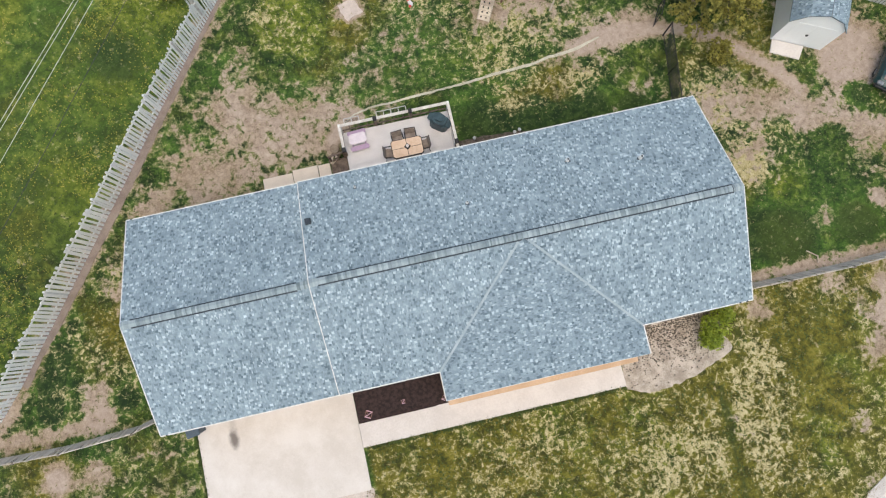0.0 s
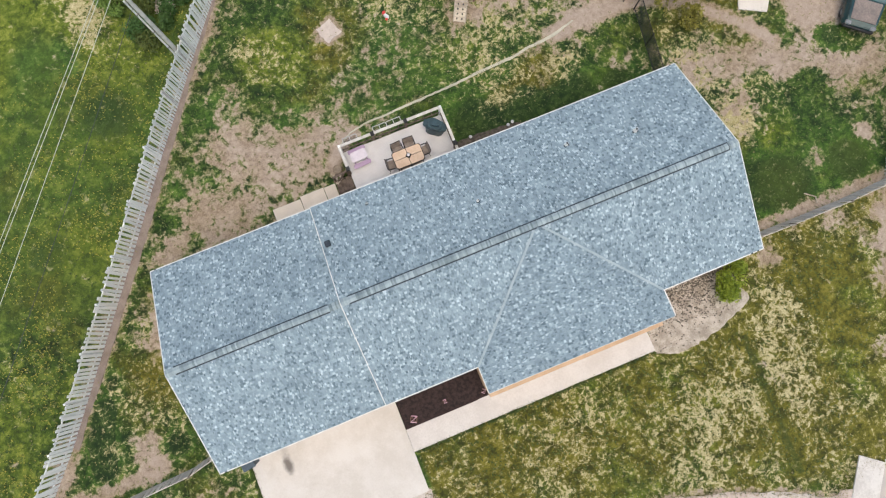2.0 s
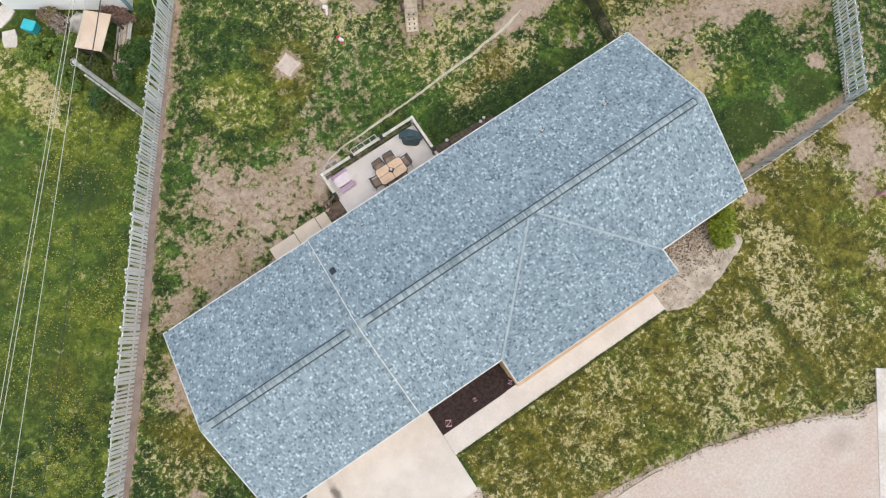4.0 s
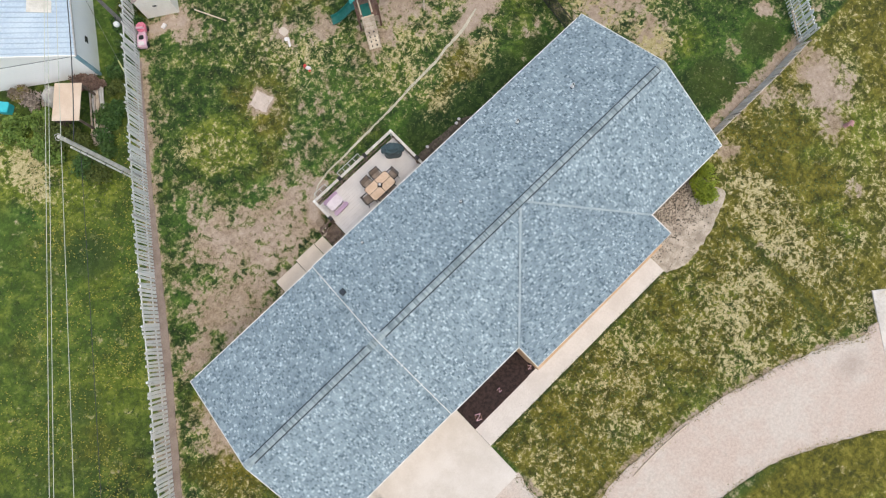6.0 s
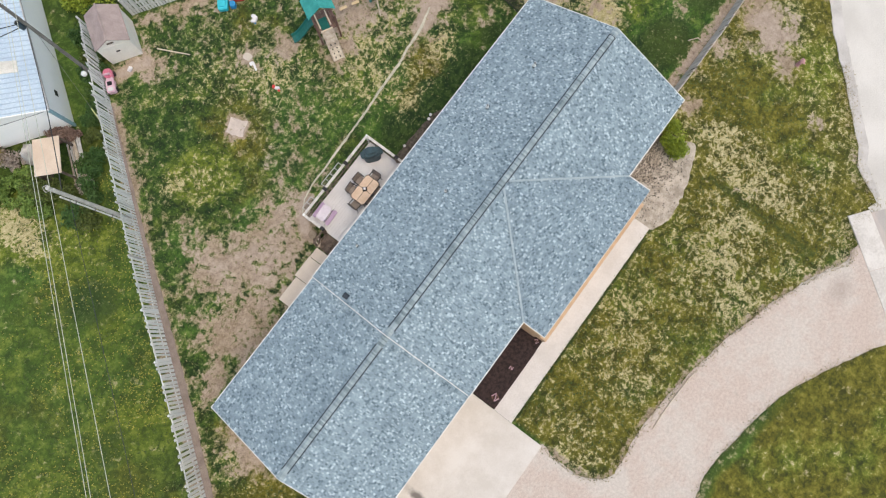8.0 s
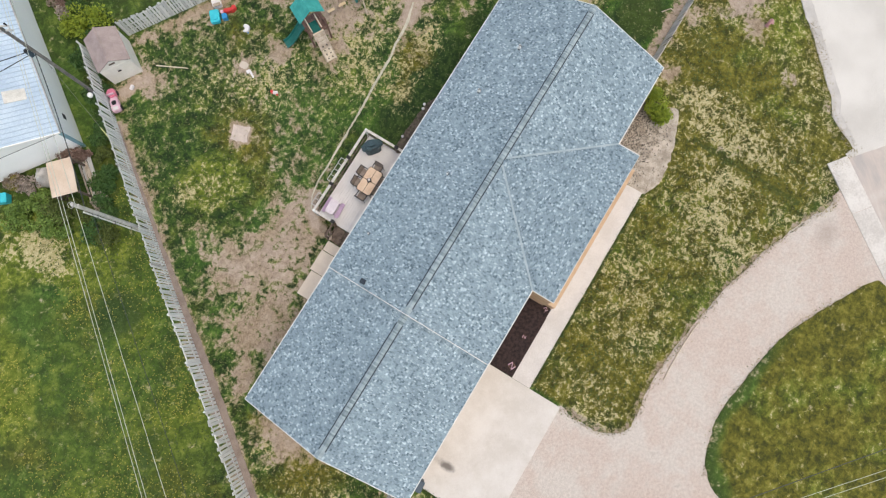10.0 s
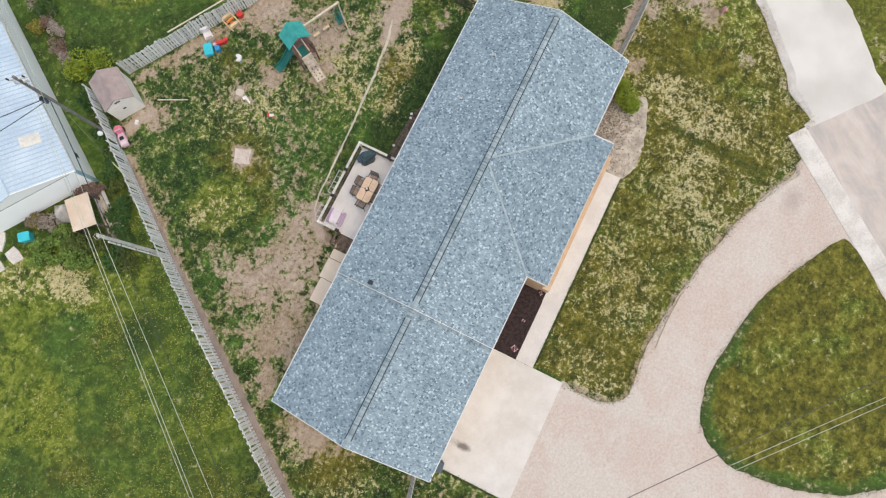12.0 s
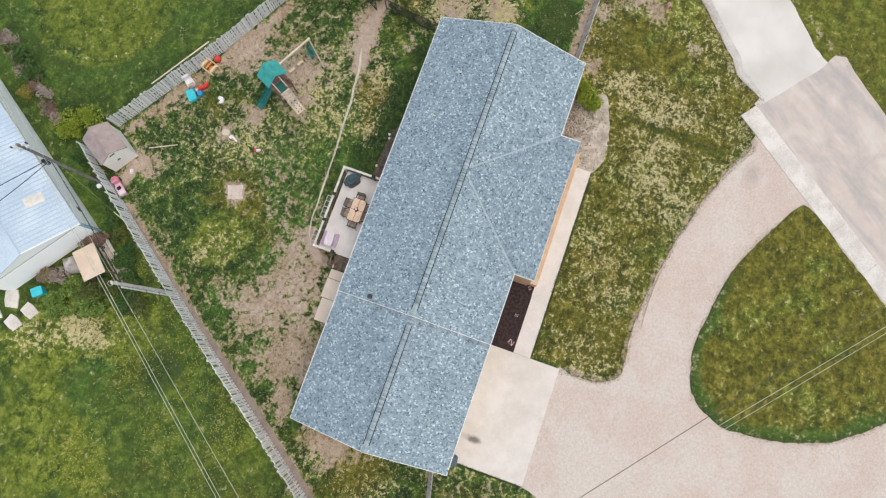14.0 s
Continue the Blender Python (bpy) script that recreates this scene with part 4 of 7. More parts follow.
def lay(plane, spans, rows, seed, roof, pick=None):
    origin, u, s, n, all_tabs = tabs(plane, spans, rows, seed)
    verts, faces, alone = [], [], []
    for x0, x1, s0, s1, t in all_tabs:
        if pick and len(alone) < 300 and pick(x0, s0) and s1 - s0 > 0.12:
            alone.append((x0, x1, s0, t))
            continue
        k = len(verts)
        x1 -= 0.004
        for x, sv, h in ((x0, s0, t), (x1, s0, t), (x1, s1, 0.004), (x0, s1, 0.004), (x0, s0, -0.002), (x1, s0, -0.002)):
            verts.append(tuple(origin + u * x + s * sv + n * h))
        faces += [(k, k + 1, k + 2, k + 3), (k + 4, k + 5, k + 1, k), (k + 5, k + 2, k + 1), (k + 4, k, k + 3)]
    raw("shingles", verts, faces, SHINGLE_STUFF, roof, "stuff")
    known = {}
    for x0, x1, s0, t in alone:
        w = round(x1 - x0, 2)
        if (w, t) not in known:
            data = bpy.data.meshes.new("shingle")
            data.from_pydata([(0, 0, t), (w - 0.004, 0, t), (w - 0.004, 0.128, 0.004), (0, 0.128, 0.004), (0, 0, -0.002), (w - 0.004, 0, -0.002)], [],
                             [(0, 1, 2, 3), (4, 5, 1, 0), (5, 2, 1), (4, 0, 3)])
            data.materials.append(SHINGLE_ONE)
            known[w, t] = data
        ob = new("shingle", known[w, t])
        ob.parent = roof
        at = origin + u * x0 + s * s0
        ob.matrix_basis = Matrix(((u.x, s.x, n.x, at.x), (u.y, s.y, n.y, at.y), (u.z, s.z, n.z, at.z), (0, 0, 0, 1)))


def plane_of(origin, u, up):
    u, up = Vector(u).normalized(), Vector(up).normalized()
    return Vector(origin), u, up, u.cross(up).normalized()


RISE = ZR - ZE
run_n, run_s, run_g = YN - YR, YR - YS, GXM - GX0
len_n, len_s, len_g = math.hypot(run_n, RISE), math.hypot(run_s, RISE), math.hypot(run_g, RISE)


def plate(name, corners, label=""):
    bm = bmesh.new()
    slab(bm, corners, 0.13)
    return part(name, bm, ROOF_DECK, house, label)


roof_n = plate("roof_slope", [(XS, YN, ZE), (XE, YN, ZE), (XE, YR, ZR), (XS, YR, ZR)], "blue-grey shingled roof slope")
roof_s = plate("roof_slope", [(XS, YS, ZE), (GX0, YS, ZE), (GXM, YR, ZR), (GX1, YS, ZE), (XE, YS, ZE), (XE, YR, ZR), (XS, YR, ZR)], "blue-grey shingled roof slope")
roof_gn = plate("garage_roof_slope", [(XW, YN, ZE - DROP), (XS, YN, ZE - DROP), (XS, YR, ZR - DROP), (XW, YR, ZR - DROP)], "blue-grey shingled garage roof slope")
roof_gs = plate("garage_roof_slope", [(XW, YS, ZE - DROP), (XS, YS, ZE - DROP), (XS, YR, ZR - DROP), (XW, YR, ZR - DROP)], "blue-grey shingled garage roof slope")
roof_fw = plate("gable_roof_slope", [(GX0, GY, ZE), (GX0, YS, ZE), (GXM, YR, ZR), (GXM, GY + PEAK, ZR)], "blue-grey shingled slope of the front gable")
roof_fe = plate("gable_roof_slope", [(GX1, GY, ZE), (GX1, YS, ZE), (GXM, YR, ZR), (GXM, GY + PEAK, ZR)], "blue-grey shingled slope of the front gable")

lay(plane_of((XE, YN, ZE + 0.006), (-1, 0, 0), (0, -run_n, RISE)), lambda s: [(0, XE - XS)], len_n, 1, roof_n, lambda x, s: 12.0 < x < 12.8 and s > 0.6)
lay(plane_of((XS, YN, ZE - DROP + 0.006), (-1, 0, 0), (0, -run_n, RISE)), lambda s: [(0, XS - XW)], len_n, 2, roof_gn)
lay(plane_of((XW, YS, ZE - DROP + 0.006), (1, 0, 0), (0, run_s, RISE)), lambda s: [(0, XS - XW)], len_s, 3, roof_gs)


def south_spans(s):
    k = s / len_s
    return [(0, GX0 + k * run_g - XS), (GX1 - k * run_g - XS, XE - XS)]


lay(plane_of((XS, YS, ZE + 0.006), (1, 0, 0), (0, run_s, RISE)), south_spans, len_s, 4, roof_s)
lay(plane_of((GX0, YR, ZE + 0.006), (0, -1, 0), (run_g, 0, RISE)), lambda s: [(run_s * (1 - s / len_g), YR - GY - PEAK * s / len_g)], len_g, 5, roof_fw)
lay(plane_of((GX1, GY, ZE + 0.006), (0, 1, 0), (-run_g, 0, RISE)), lambda s: [(PEAK * s / len_g, YS - GY + run_s * s / len_g)], len_g, 6, roof_fe)

# valleys
for x0 in (GX0, GX1):
    a = Vector((x0, YS, ZE + 0.075))
    b = a.lerp(Vector((GXM, YR, ZR + 0.08)), 0.955)
    side = Vector((b.y - a.y, a.x - b.x, 0)).normalized() * 0.048
    bm = bmesh.new()
    slab(bm, [a - side, a + side, b + side, b - side], 0.02)
    part("valley_strip", bm, VALLEY, house, "pale valley strip")


def ridge(x0, x1, z, vent0, vent1):
    """Cap shingles over the ridge, with a dark slotted vent under a stretch of them."""
    slope = RISE / run_n
    bm = bmesh.new()
    for sgn in (-1, 1):
        slab(bm, [(vent0, YR, z + 0.064), (vent1, YR, z + 0.064), (vent1, YR + sgn * 0.182, z + 0.064 - 0.182 * slope), (vent0, YR + sgn * 0.182, z + 0.064 - 0.182 * slope)], 0.05)
    part("ridge_vent", bm, VENT_DARK, house, "dark ridge vent")
    verts, faces, x, rng = [], [], x0, random.Random(int(vent0 * 7))
    while x < x1 - 0.05:
        w = min(rng.choice((0.06, 0.075, 0.09)), x1 - x)
        up = z + (0.072 if vent0 < x + 0.07 < vent1 else 0.03)
        reach = 0.132 if vent0 < x + 0.07 < vent1 else 0.16
        k = len(verts)
        for xx, t in ((x, 0.0), (x + w + 0.02, 0.012)):
            verts += [(xx, YR - reach, up + t - reach * slope), (xx, YR, up + t), (xx, YR + reach, up + t - reach * slope), (xx, YR - reach, up + t - 0.02 - reach * slope), (xx, YR + reach, up + t - 0.02 - reach * slope)]
        faces += [(k, k + 5, k + 6, k + 1), (k + 1, k + 6, k + 7, k + 2), (k + 3, k + 8, k + 5, k), (k + 2, k + 7, k + 9, k + 4), (k + 5, k + 8, k + 9, k + 7, k + 6)]
        x += w
    raw("ridge_cap_rest", verts, faces, CAP, house, "stuff", "blue-grey ridge cap shingles")


ridge(XS + 0.05, XE, ZR, -3.85, 13.0)
ridge(XW, XS - 0.02, ZR - DROP, -11.25, -4.72)


def trim():
    """White gutters along the eaves and thin metal edges up the gables."""
    def run(name, a, b, w, h, label):
        bm = bmesh.new()
        beam(bm, a, b, w, h)
        part(name, bm, WHITE_TRIM, house, label)
    for y, sg in ((YN, 1), (YS, -1)):
        run("gutter", (XW, y + sg * 0.025, ZE - DROP - 0.05), (XS, y + sg * 0.025, ZE - DROP - 0.05), 0.05, 0.11, "white eave gutter")
    run("gutter", (XS, YN + 0.025, ZE - 0.05), (XE, YN + 0.025, ZE - 0.05), 0.05, 0.11, "white eave gutter")
    run("gutter", (XS, YS - 0.025, ZE - 0.05), (GX0, YS - 0.025, ZE - 0.05), 0.05, 0.11, "white eave gutter")
    run("gutter", (GX1, YS - 0.025, ZE - 0.05), (XE, YS - 0.025, ZE - 0.05), 0.05, 0.11, "white eave gutter")
    run("gutter", (GX0 - 0.01, YS, ZE - 0.045), (GX0 - 0.01, GY, ZE - 0.045), 0.05, 0.10, "white eave gutter")
    run("gutter", (GX1 + 0.035, YS, ZE - 0.05), (GX1 + 0.035, GY, ZE - 0.05), 0.05, 0.11, "white eave gutter")
    for x, d in ((XW, DROP), (XE, 0), (XS, 0)):
        w = 0.035 if x != XS else 0.03
        up = 0.03 if x != XS else 0.015
        run("rake_edge", (x, YN, ZE - d - up), (x, YR, ZR - d - up), w, 0.10, "thin white metal roof edge")
        run("rake_edge", (x, YS, ZE - d - up), (x, YR, ZR - d - up), w, 0.10, "thin white metal roof edge")
    run("rake_edge", (GX0, GY, ZE - 0.06), (GXM, GY + PEAK, ZR - 0.06), 0.03, 0.12, "thin white metal roof edge")
    run("rake_edge", (GX1, GY, ZE - 0.06), (GXM, GY + PEAK, ZR - 0.06), 0.03, 0.12, "thin white metal roof edge")


trim()
for x, y, z in ((XE - 0.25, YS - 0.028, ZE), (XE - 0.55, YS - 0.028, ZE), (XW + 0.25, YS - 0.028, ZE - DROP), (XW + 0.22, YN + 0.028, ZE - DROP), (XE - 0.25, YN + 0.028, ZE)):
    bm = bmesh.new()
    box(bm, x - 0.045, x + 0.045, y - 0.022, y + 0.022, z - 0.02, z + 0.012)
    part("gutter_outlet", bm, VENT_DARK, house, "dark gutter outlet")


def walls():
    def flat(x0, x1, y0, y1, top):
        bm = bmesh.new()
        box(bm, x0, x1, y0, y1, -0.1, top)
        part("wall", bm, TAN_SIDING, house)

    def pointed(x0, x1, y0, y1, low, top, face):
        bm = bmesh.new()
        if face == "x":
            low_side = [(x0, y0), (x0, y1)]
            pts = [(x0, y0, low), (x0, y1, low), (x0, (y0 + y1) / 2, top)]
            off = Vector((x1 - x0, 0, 0))
        else:
            pts = [(x0, y0, low), (x1, y0, low), ((x0 + x1) / 2, y0, top)]
            off = Vector((0, y1 - y0, 0))
        a = [bm.verts.new(p) for p in pts]
        b = [bm.verts.new(Vector(p) + off) for p in pts]
        bm.faces.new(a)
        bm.faces.new(b[::-1])
        for i in range(3):
            bm.faces.new((a[i], b[i], b[(i + 1) % 3], a[(i + 1) % 3]))
        bmesh.ops.recalc_face_normals(bm, faces=bm.faces)
        part("gable_wall", bm, TAN_SIDING, house)
    top, low = ZE - 0.10, ZE - DROP - 0.10
    flat(XW + 0.3, XS, YN - 0.52, YN - 0.37, low)
    flat(XS, XE - 0.3, YN - 0.52, YN - 0.37, top)
    flat(XW + 0.3, XS, YS + 0.42, YS + 0.57, low)
    flat(XS, -0.02, YS + 0.42, YS + 0.57, top)
    flat(8.15, XE - 0.3, YS + 0.42, YS + 0.57, top)
    flat(XW + 0.3, XW + 0.45, YS + 0.57, YN - 0.52, low)
    flat(XE - 0.45, XE - 0.3, YS + 0.57, YN - 0.52, top)
    flat(-0.02, 0.13, GY + 0.1, YS + 0.42, top)
    flat(8.0, 8.15, GY + 0.1, YS + 0.42, top)
    flat(0.13, 8.0, GY + 0.1, GY + 0.29, top)
    pointed(XW + 0.3, XW + 0.45, YS + 0.42, YN - 0.37, low, ZR - DROP - 0.30, "x")
    pointed(XE - 0.45, XE - 0.3, YS + 0.42, YN - 0.37, top, ZR - 0.28, "x")
    pointed(XS - 0.02, XS + 0.12, YS + 0.1, YN - 0.1, top, ZR - 0.16, "x")
    pointed(0.12, 8.15, GY + 0.30, GY + 0.45, top - 0.02, ZR - 0.28, "y")
    bm = bmesh.new()
    box(bm, 0.06, 8.70, -1.625, GY + 0.12, -0.1, 0.95, 0.02)
    part("wall_ledge", bm, TAN_SIDING, house, "tan masonry ledge along the front wall")


walls()


def pipes():
    for x, y, r, h in ((-1.80, 8.3, 0.035, 0.20), (2.60, 6.45, 0.04, 0.22), (7.14, 7.36, 0.06, 0.26), (10.05, 6.75, 0.065, 0.30)):
        z = ZE + (YN - y) / run_n * RISE
        bm = bmesh.new()
        cyl(bm, (x, y, z - 0.05), (x, y, z + h), r, r, 10)
        cyl(bm, (x, y, z - 0.03), (x, y, z + 0.09), r * 1.7, r * 1.2, 10)
        pipe = part("vent_pipe", bm, WHITE_TRIM, house, "short white vent pipe")
        bm = bmesh.new()
        cyl(bm, (x, y, z + h + 0.001), (x, y, z + h + 0.006), r * 0.72, r * 0.72, 10)
        part("pipe_mouth", bm, VENT_DARK, pipe)
        # dark plate set to one side as the pipe's shade on the roof
        bm = bmesh.new()
        prism(bm, [(px + x, py + y - 0.07) for px, py in rounded(r * 4.0, r * 3.6, r, 3)], z - 0.03, z + 0.05)
        part("flashing", bm, VENT_DARK, pipe, "dark plate for the shade beside the pipe")
    x, y = -3.93, 7.2
    z = ZE + (YN - y) / run_n * RISE
    bm = bmesh.new()
    box(bm, x - 0.12, x + 0.12, y - 0.15, y + 0.11, z - 0.08, z + 0.17, 0.02)
    hood = part("roof_vent", bm, VENT_DARK, house, "small dark box vent")
    bm = bmesh.new()
    box(bm, x - 0.10, x + 0.10, y - 0.10, y + 0.06, z + 0.168, z + 0.185, 0.01)
    part("lid", bm, VENT_DARK, hood)


pipes()


# ---- fences ----
def fence(name, line, height, pitch, lay_side, board, label, seed, width=0.135, post_material=OLD_WOOD, rails=(0.3, 0.9, 1.5), lean=0, last_post=True):
    """Boards nailed on rails between posts; lay_side: the side of the rails that they are on."""
    ob = tagged(group(name), label, "fence")
    kinds = []
    for more, cut in ((-0.012, 0.05), (0.0, 0.0), (0.016, 0.02), (0.006, 0.11)):
        bm = bmesh.new()
        w, h, t = width / 2 + more, height - cut, 0.011
        out = [(-w, 0), (w, 0), (w, h - 0.04), (w - 0.035, h), (-w + 0.035, h), (-w, h - 0.04)]
        a = [bm.verts.new((x, -t, z)) for x, z in out]
        b = [bm.verts.new((x, t, z)) for x, z in out]
        bm.faces.new(a)
        bm.faces.new(b[::-1])
        for i in range(6):
            bm.faces.new((a[i], b[i], b[(i + 1) % 6], a[(i + 1) % 6]))
        bmesh.ops.recalc_face_normals(bm, faces=bm.faces)
        kinds.append(mesh_of("picket", bm, board))
    rng, k = random.Random(seed), 0
    for p, q in zip(line, line[1:]):
        p, q = Vector(p), Vector(q)
        d = q - p
        n = max(1, round(d.length / pitch))
        yaw = math.degrees(math.atan2(d.y, d.x))
        side = Vector((-d.y, d.x)).normalized()
        for i in range(n):
            k += 1
            c = p + d * ((i + 0.5 + rng.uniform(-0.04, 0.04)) / n) + side * 0.045 * lay_side
            piece = new("picket", rng.choice(kinds))
            piece.parent = ob
            piece.matrix_basis = pose(c.x, c.y, -0.03 + rng.uniform(-0.03, 0.03), lean + rng.uniform(-2.2, 2.2), rng.uniform(-2.0, 2.0), yaw + rng.uniform(-4, 4))
        for z in rails:
            if z < height:
                bm = bmesh.new()
                tip = side * -math.sin(radians(lean)) * z
                up = z * math.cos(radians(lean))
                beam(bm, (p.x + tip.x, p.y + tip.y, up), (q.x + tip.x, q.y + tip.y, up), 0.036, 0.08)
                part("rail", bm, board, ob)
        posts = max(1, round(d.length / 2.4))
        for i in range(0 if p == Vector(line[0]) else 1, posts + 1):
            if i == posts and not last_post and q == Vector(line[-1]):
                continue
            c = p + d * (i / posts)
            bm = bmesh.new()
            tip = c + side * -math.sin(radians(lean)) * (height - 0.06)
            beam(bm, (c.x, c.y, -0.1), (tip.x, tip.y, (height - 0.06) * math.cos(radians(lean))), 0.09, 0.09)
            part("post", bm, post_material, ob)
    return ob


fence("picket_fence", FENCE_WEST[3:], 1.78, 0.205, 1, PICKET, "tall weathered white wooden picket fence", 21, 0.126, PICKET_GREY, (0.35, 1.45))
fence("picket_fence", FENCE_WEST[:4], 1.78, 0.158, 1, PICKET_GREY, "tall weathered grey-white picket fence with narrow slats", 26, 0.094, GREY_BOARD, (0.35, 1.45), 0, False)
north_fence = fence("picket_fence", [(1.05, 26.85), (8.15, 22.4), (12.45, 20.1), (18.6, 16.6), (24.8, 13.0), (28.2, 11.0)], 1.45, 0.165, -1, PICKET_OLD, "tall weathered grey wooden picket fence", 22, 0.128, GREY_BOARD, (0.3, 0.75, 1.2))
bm = bmesh.new()
beam(bm, (4.05, 25.14, 1.36), (7.83, 22.78, 1.44), 0.07, 0.05)
part("cap_rail", bm, PALE_TIMBER, north_fence, "pale loose rail along the top")
fence("picket_fence", [(22.1, 0.6), (25.2, 5.5), (28.2, 10.6)], 1.8, 0.19, 1, PICKET_GREY, "tall grey wooden fence with a brace", 23, 0.085, GREY_BOARD)
fence("board_fence", [(13.6, 0.55), (16.5, 0.5), (19.5, 0.48), (22.0, 0.58)], 0.95, 0.15, 1, BROWN_BOARD, "low brown-grey board fence leaning over, with old posts", 24, 0.13, OLD_WOOD, (0.25, 0.8), 14)
fence("board_fence", [(-21.0, 0.45), (-17.0, 0.3), (-13.8, 0.45), (-11.5, 1.0)], 0.95, 0.155, 1, BROWN_BOARD, "low weathered brown-grey board fence", 25, 0.13, OLD_WOOD, (0.25, 0.8), 14)


def chain_fence():
    """A run of dark wire mesh between posts, its gate leaf standing open."""
    ob = tagged(group("chain_fence"), "dark wire mesh fence with thin metal posts", "fence")
    a, b, h = Vector((13.75, 9.3)), Vector((14.35, 13.35)), 1.2
    for i in range(3):
        c = a.lerp(b, i / 2)
        bm = bmesh.new()
        cyl(bm, (c.x, c.y, -0.1), (c.x, c.y, h + 0.08), 0.035, 0.035, 8)
        part("post", bm, DARK_METAL, ob)
    for z in (0.08, h):
        bm = bmesh.new()
        cyl(bm, (a.x, a.y, z), (b.x, b.y, z), 0.022, 0.022, 6)
        part("rail", bm, DARK_METAL, ob)
    bm = bmesh.new()
    d, n = b - a, 40
    for i in range(n):
        for s0, s1 in ((0, 1), (1, 0)):
            p, q = a + d * ((i + 0.0) / n), a + d * min(1, (i + 9) / n)
            if i + 9 > n:
                continue
            beam(bm, (p.x, p.y, 0.08 + s0 * (h - 0.1)), (q.x, q.y, 0.08 + s1 * (h - 0.1)), 0.014, 0.014)
    part("mesh", bm, DARK_METAL, ob)
    gate = tagged(group("wire_gate", 14.0, 13.9, 0, 62), "dark wire gate standing open", "gate")
    for p, q in (((0, 0, 0), (0, 0, 1.25)), ((1.0, 0, 0.1), (1.0, 0, 1.2)), ((0, 0, 0.12), (1.0, 0, 0.12)), ((0, 0, 1.18), (1.0, 0, 1.18)), ((0, 0, 0.12), (1.0, 0, 1.18))):
        bm = bmesh.new()
        cyl(bm, p, q, 0.025, 0.025, 6)
        part("bar", bm, DARK_METAL, gate)


chain_fence()


# ---- deck ----
DZ = 0.5
DX0, DX1, DY1 = -2.10, 3.04, 11.80


def deck():
    ob = tagged(group("deck"), "raised grey timber deck with a white rail behind the house", "deck")
    bm = bmesh.new()
    box(bm, DX0, DX1 - 0.01, 0, 0.1385, 0, 0.03, 0.002)
    data = mesh_of("plank", bm, DECK_BOARD)
    y = 8.75
    while y < DY1 - 0.1:
        piece = new("plank", data)
        piece.parent = ob
        piece.matrix_basis = pose(0, y, DZ - 0.03)
        y += 0.141
    for y in (8.9, 10.4, DY1 - 0.1):
        bm = bmesh.new()
        box(bm, DX0 + 0.02, DX1 - 0.03, y - 0.04, y + 0.04, DZ - 0.22, DZ - 0.032)
        part("joist", bm, BROWN_WOOD, ob)
    for x in (DX0 + 0.15, 0.5, DX1 - 0.15):
        for y in (9.0, DY1 - 0.12):
            bm = bmesh.new()
            box(bm, x - 0.05, x + 0.05, y - 0.05, y + 0.05, -0.1, DZ - 0.22)
            part("support", bm, BROWN_WOOD, ob)
    for p, q in (((DX0, DY1, 0), (DX1, DY1, 0)), ((DX0, DY1, 0), (DX0, 10.62, 0)), ((DX1, DY1, 0), (DX1, 9.5, 0))):
        p, q = Vector(p), Vector(q)
        for z, w, h in ((DZ + 0.80, 0.13, 0.04), (DZ + 0.12, 0.05, 0.07)):
            bm = bmesh.new()
            beam(bm, p + Vector((0, 0, z)), q + Vector((0, 0, z)), w, h)
            part("rail", bm, RAIL_WHITE if z > 1.0 else BROWN_WOOD, ob, "weathered white top rail" if z > 1.0 else "")
        n = int((q - p).length / 0.42)
        for i in range(1, n):
            c = p.lerp(q, i / n)
            bm = bmesh.new()
            box(bm, c.x - 0.018, c.x + 0.018, c.y - 0.018, c.y + 0.018, DZ + 0.1, DZ + 0.79)
            part("baluster", bm, BROWN_WOOD, ob)
    for x, y in ((DX0, DY1), (DX1, DY1), (-0.43, DY1 - 0.02), (1.25, DY1 - 0.02), (DX0, 10.62), (DX1, 9.9)):
        bm = bmesh.new()
        box(bm, x - 0.06, x + 0.06, y - 0.06, y + 0.06, 0.0, DZ + 0.86, 0.01)
        post = part("post", bm, BROWN_WOOD if abs(x - 0.4) < 1.2 or y < 11 else WHITE_TRIM, ob)
        if y < 11 or abs(x - 0.4) < 1.2:
            bm = bmesh.new()
            box(bm, x - 0.09, x + 0.09, y - 0.14, y + 0.09, DZ + 0.86, DZ + 0.95, 0.02)
            part("lantern", bm, DARK_METAL, post, "dark post lantern")


def deck_steps():
    ob = tagged(group("deck_steps"), "brown timber steps with short rails beside the deck", "steps")
    for i in range(3):
        x1 = DX0 - 0.03 - i * 0.27
        for y0 in (9.35, 9.96):
            bm = bmesh.new()
            box(bm, x1 - 0.29, x1, y0, y0 + 0.59, 0.33 - i * 0.165, 0.37 - i * 0.165, 0.006)
            part("tread", bm, BROWN_WOOD, ob)
    for y in (9.3, 10.58):
        bm = bmesh.new()
        slab(bm, [(DX0 - 0.02, y, 0.36), (DX0 - 0.02, y + 0.04, 0.36), (DX0 - 0.85, y + 0.04, 0.0), (DX0 - 0.85, y, 0.0)], 0.2)
        part("stringer", bm, BROWN_WOOD, ob)
        for x, z in ((DX0 - 0.1, 1.15), (DX0 - 0.8, 0.85)):
            bm = bmesh.new()
            box(bm, x - 0.04, x + 0.04, y - 0.02, y + 0.06, -0.1, z)
            part("post", bm, BROWN_WOOD, ob)
        bm = bmesh.new()
        beam(bm, (DX0 - 0.05, y + 0.02, 1.17), (DX0 - 0.85, y + 0.02, 0.87), 0.09, 0.035)
        part("handrail", bm, BROWN_WOOD, ob)


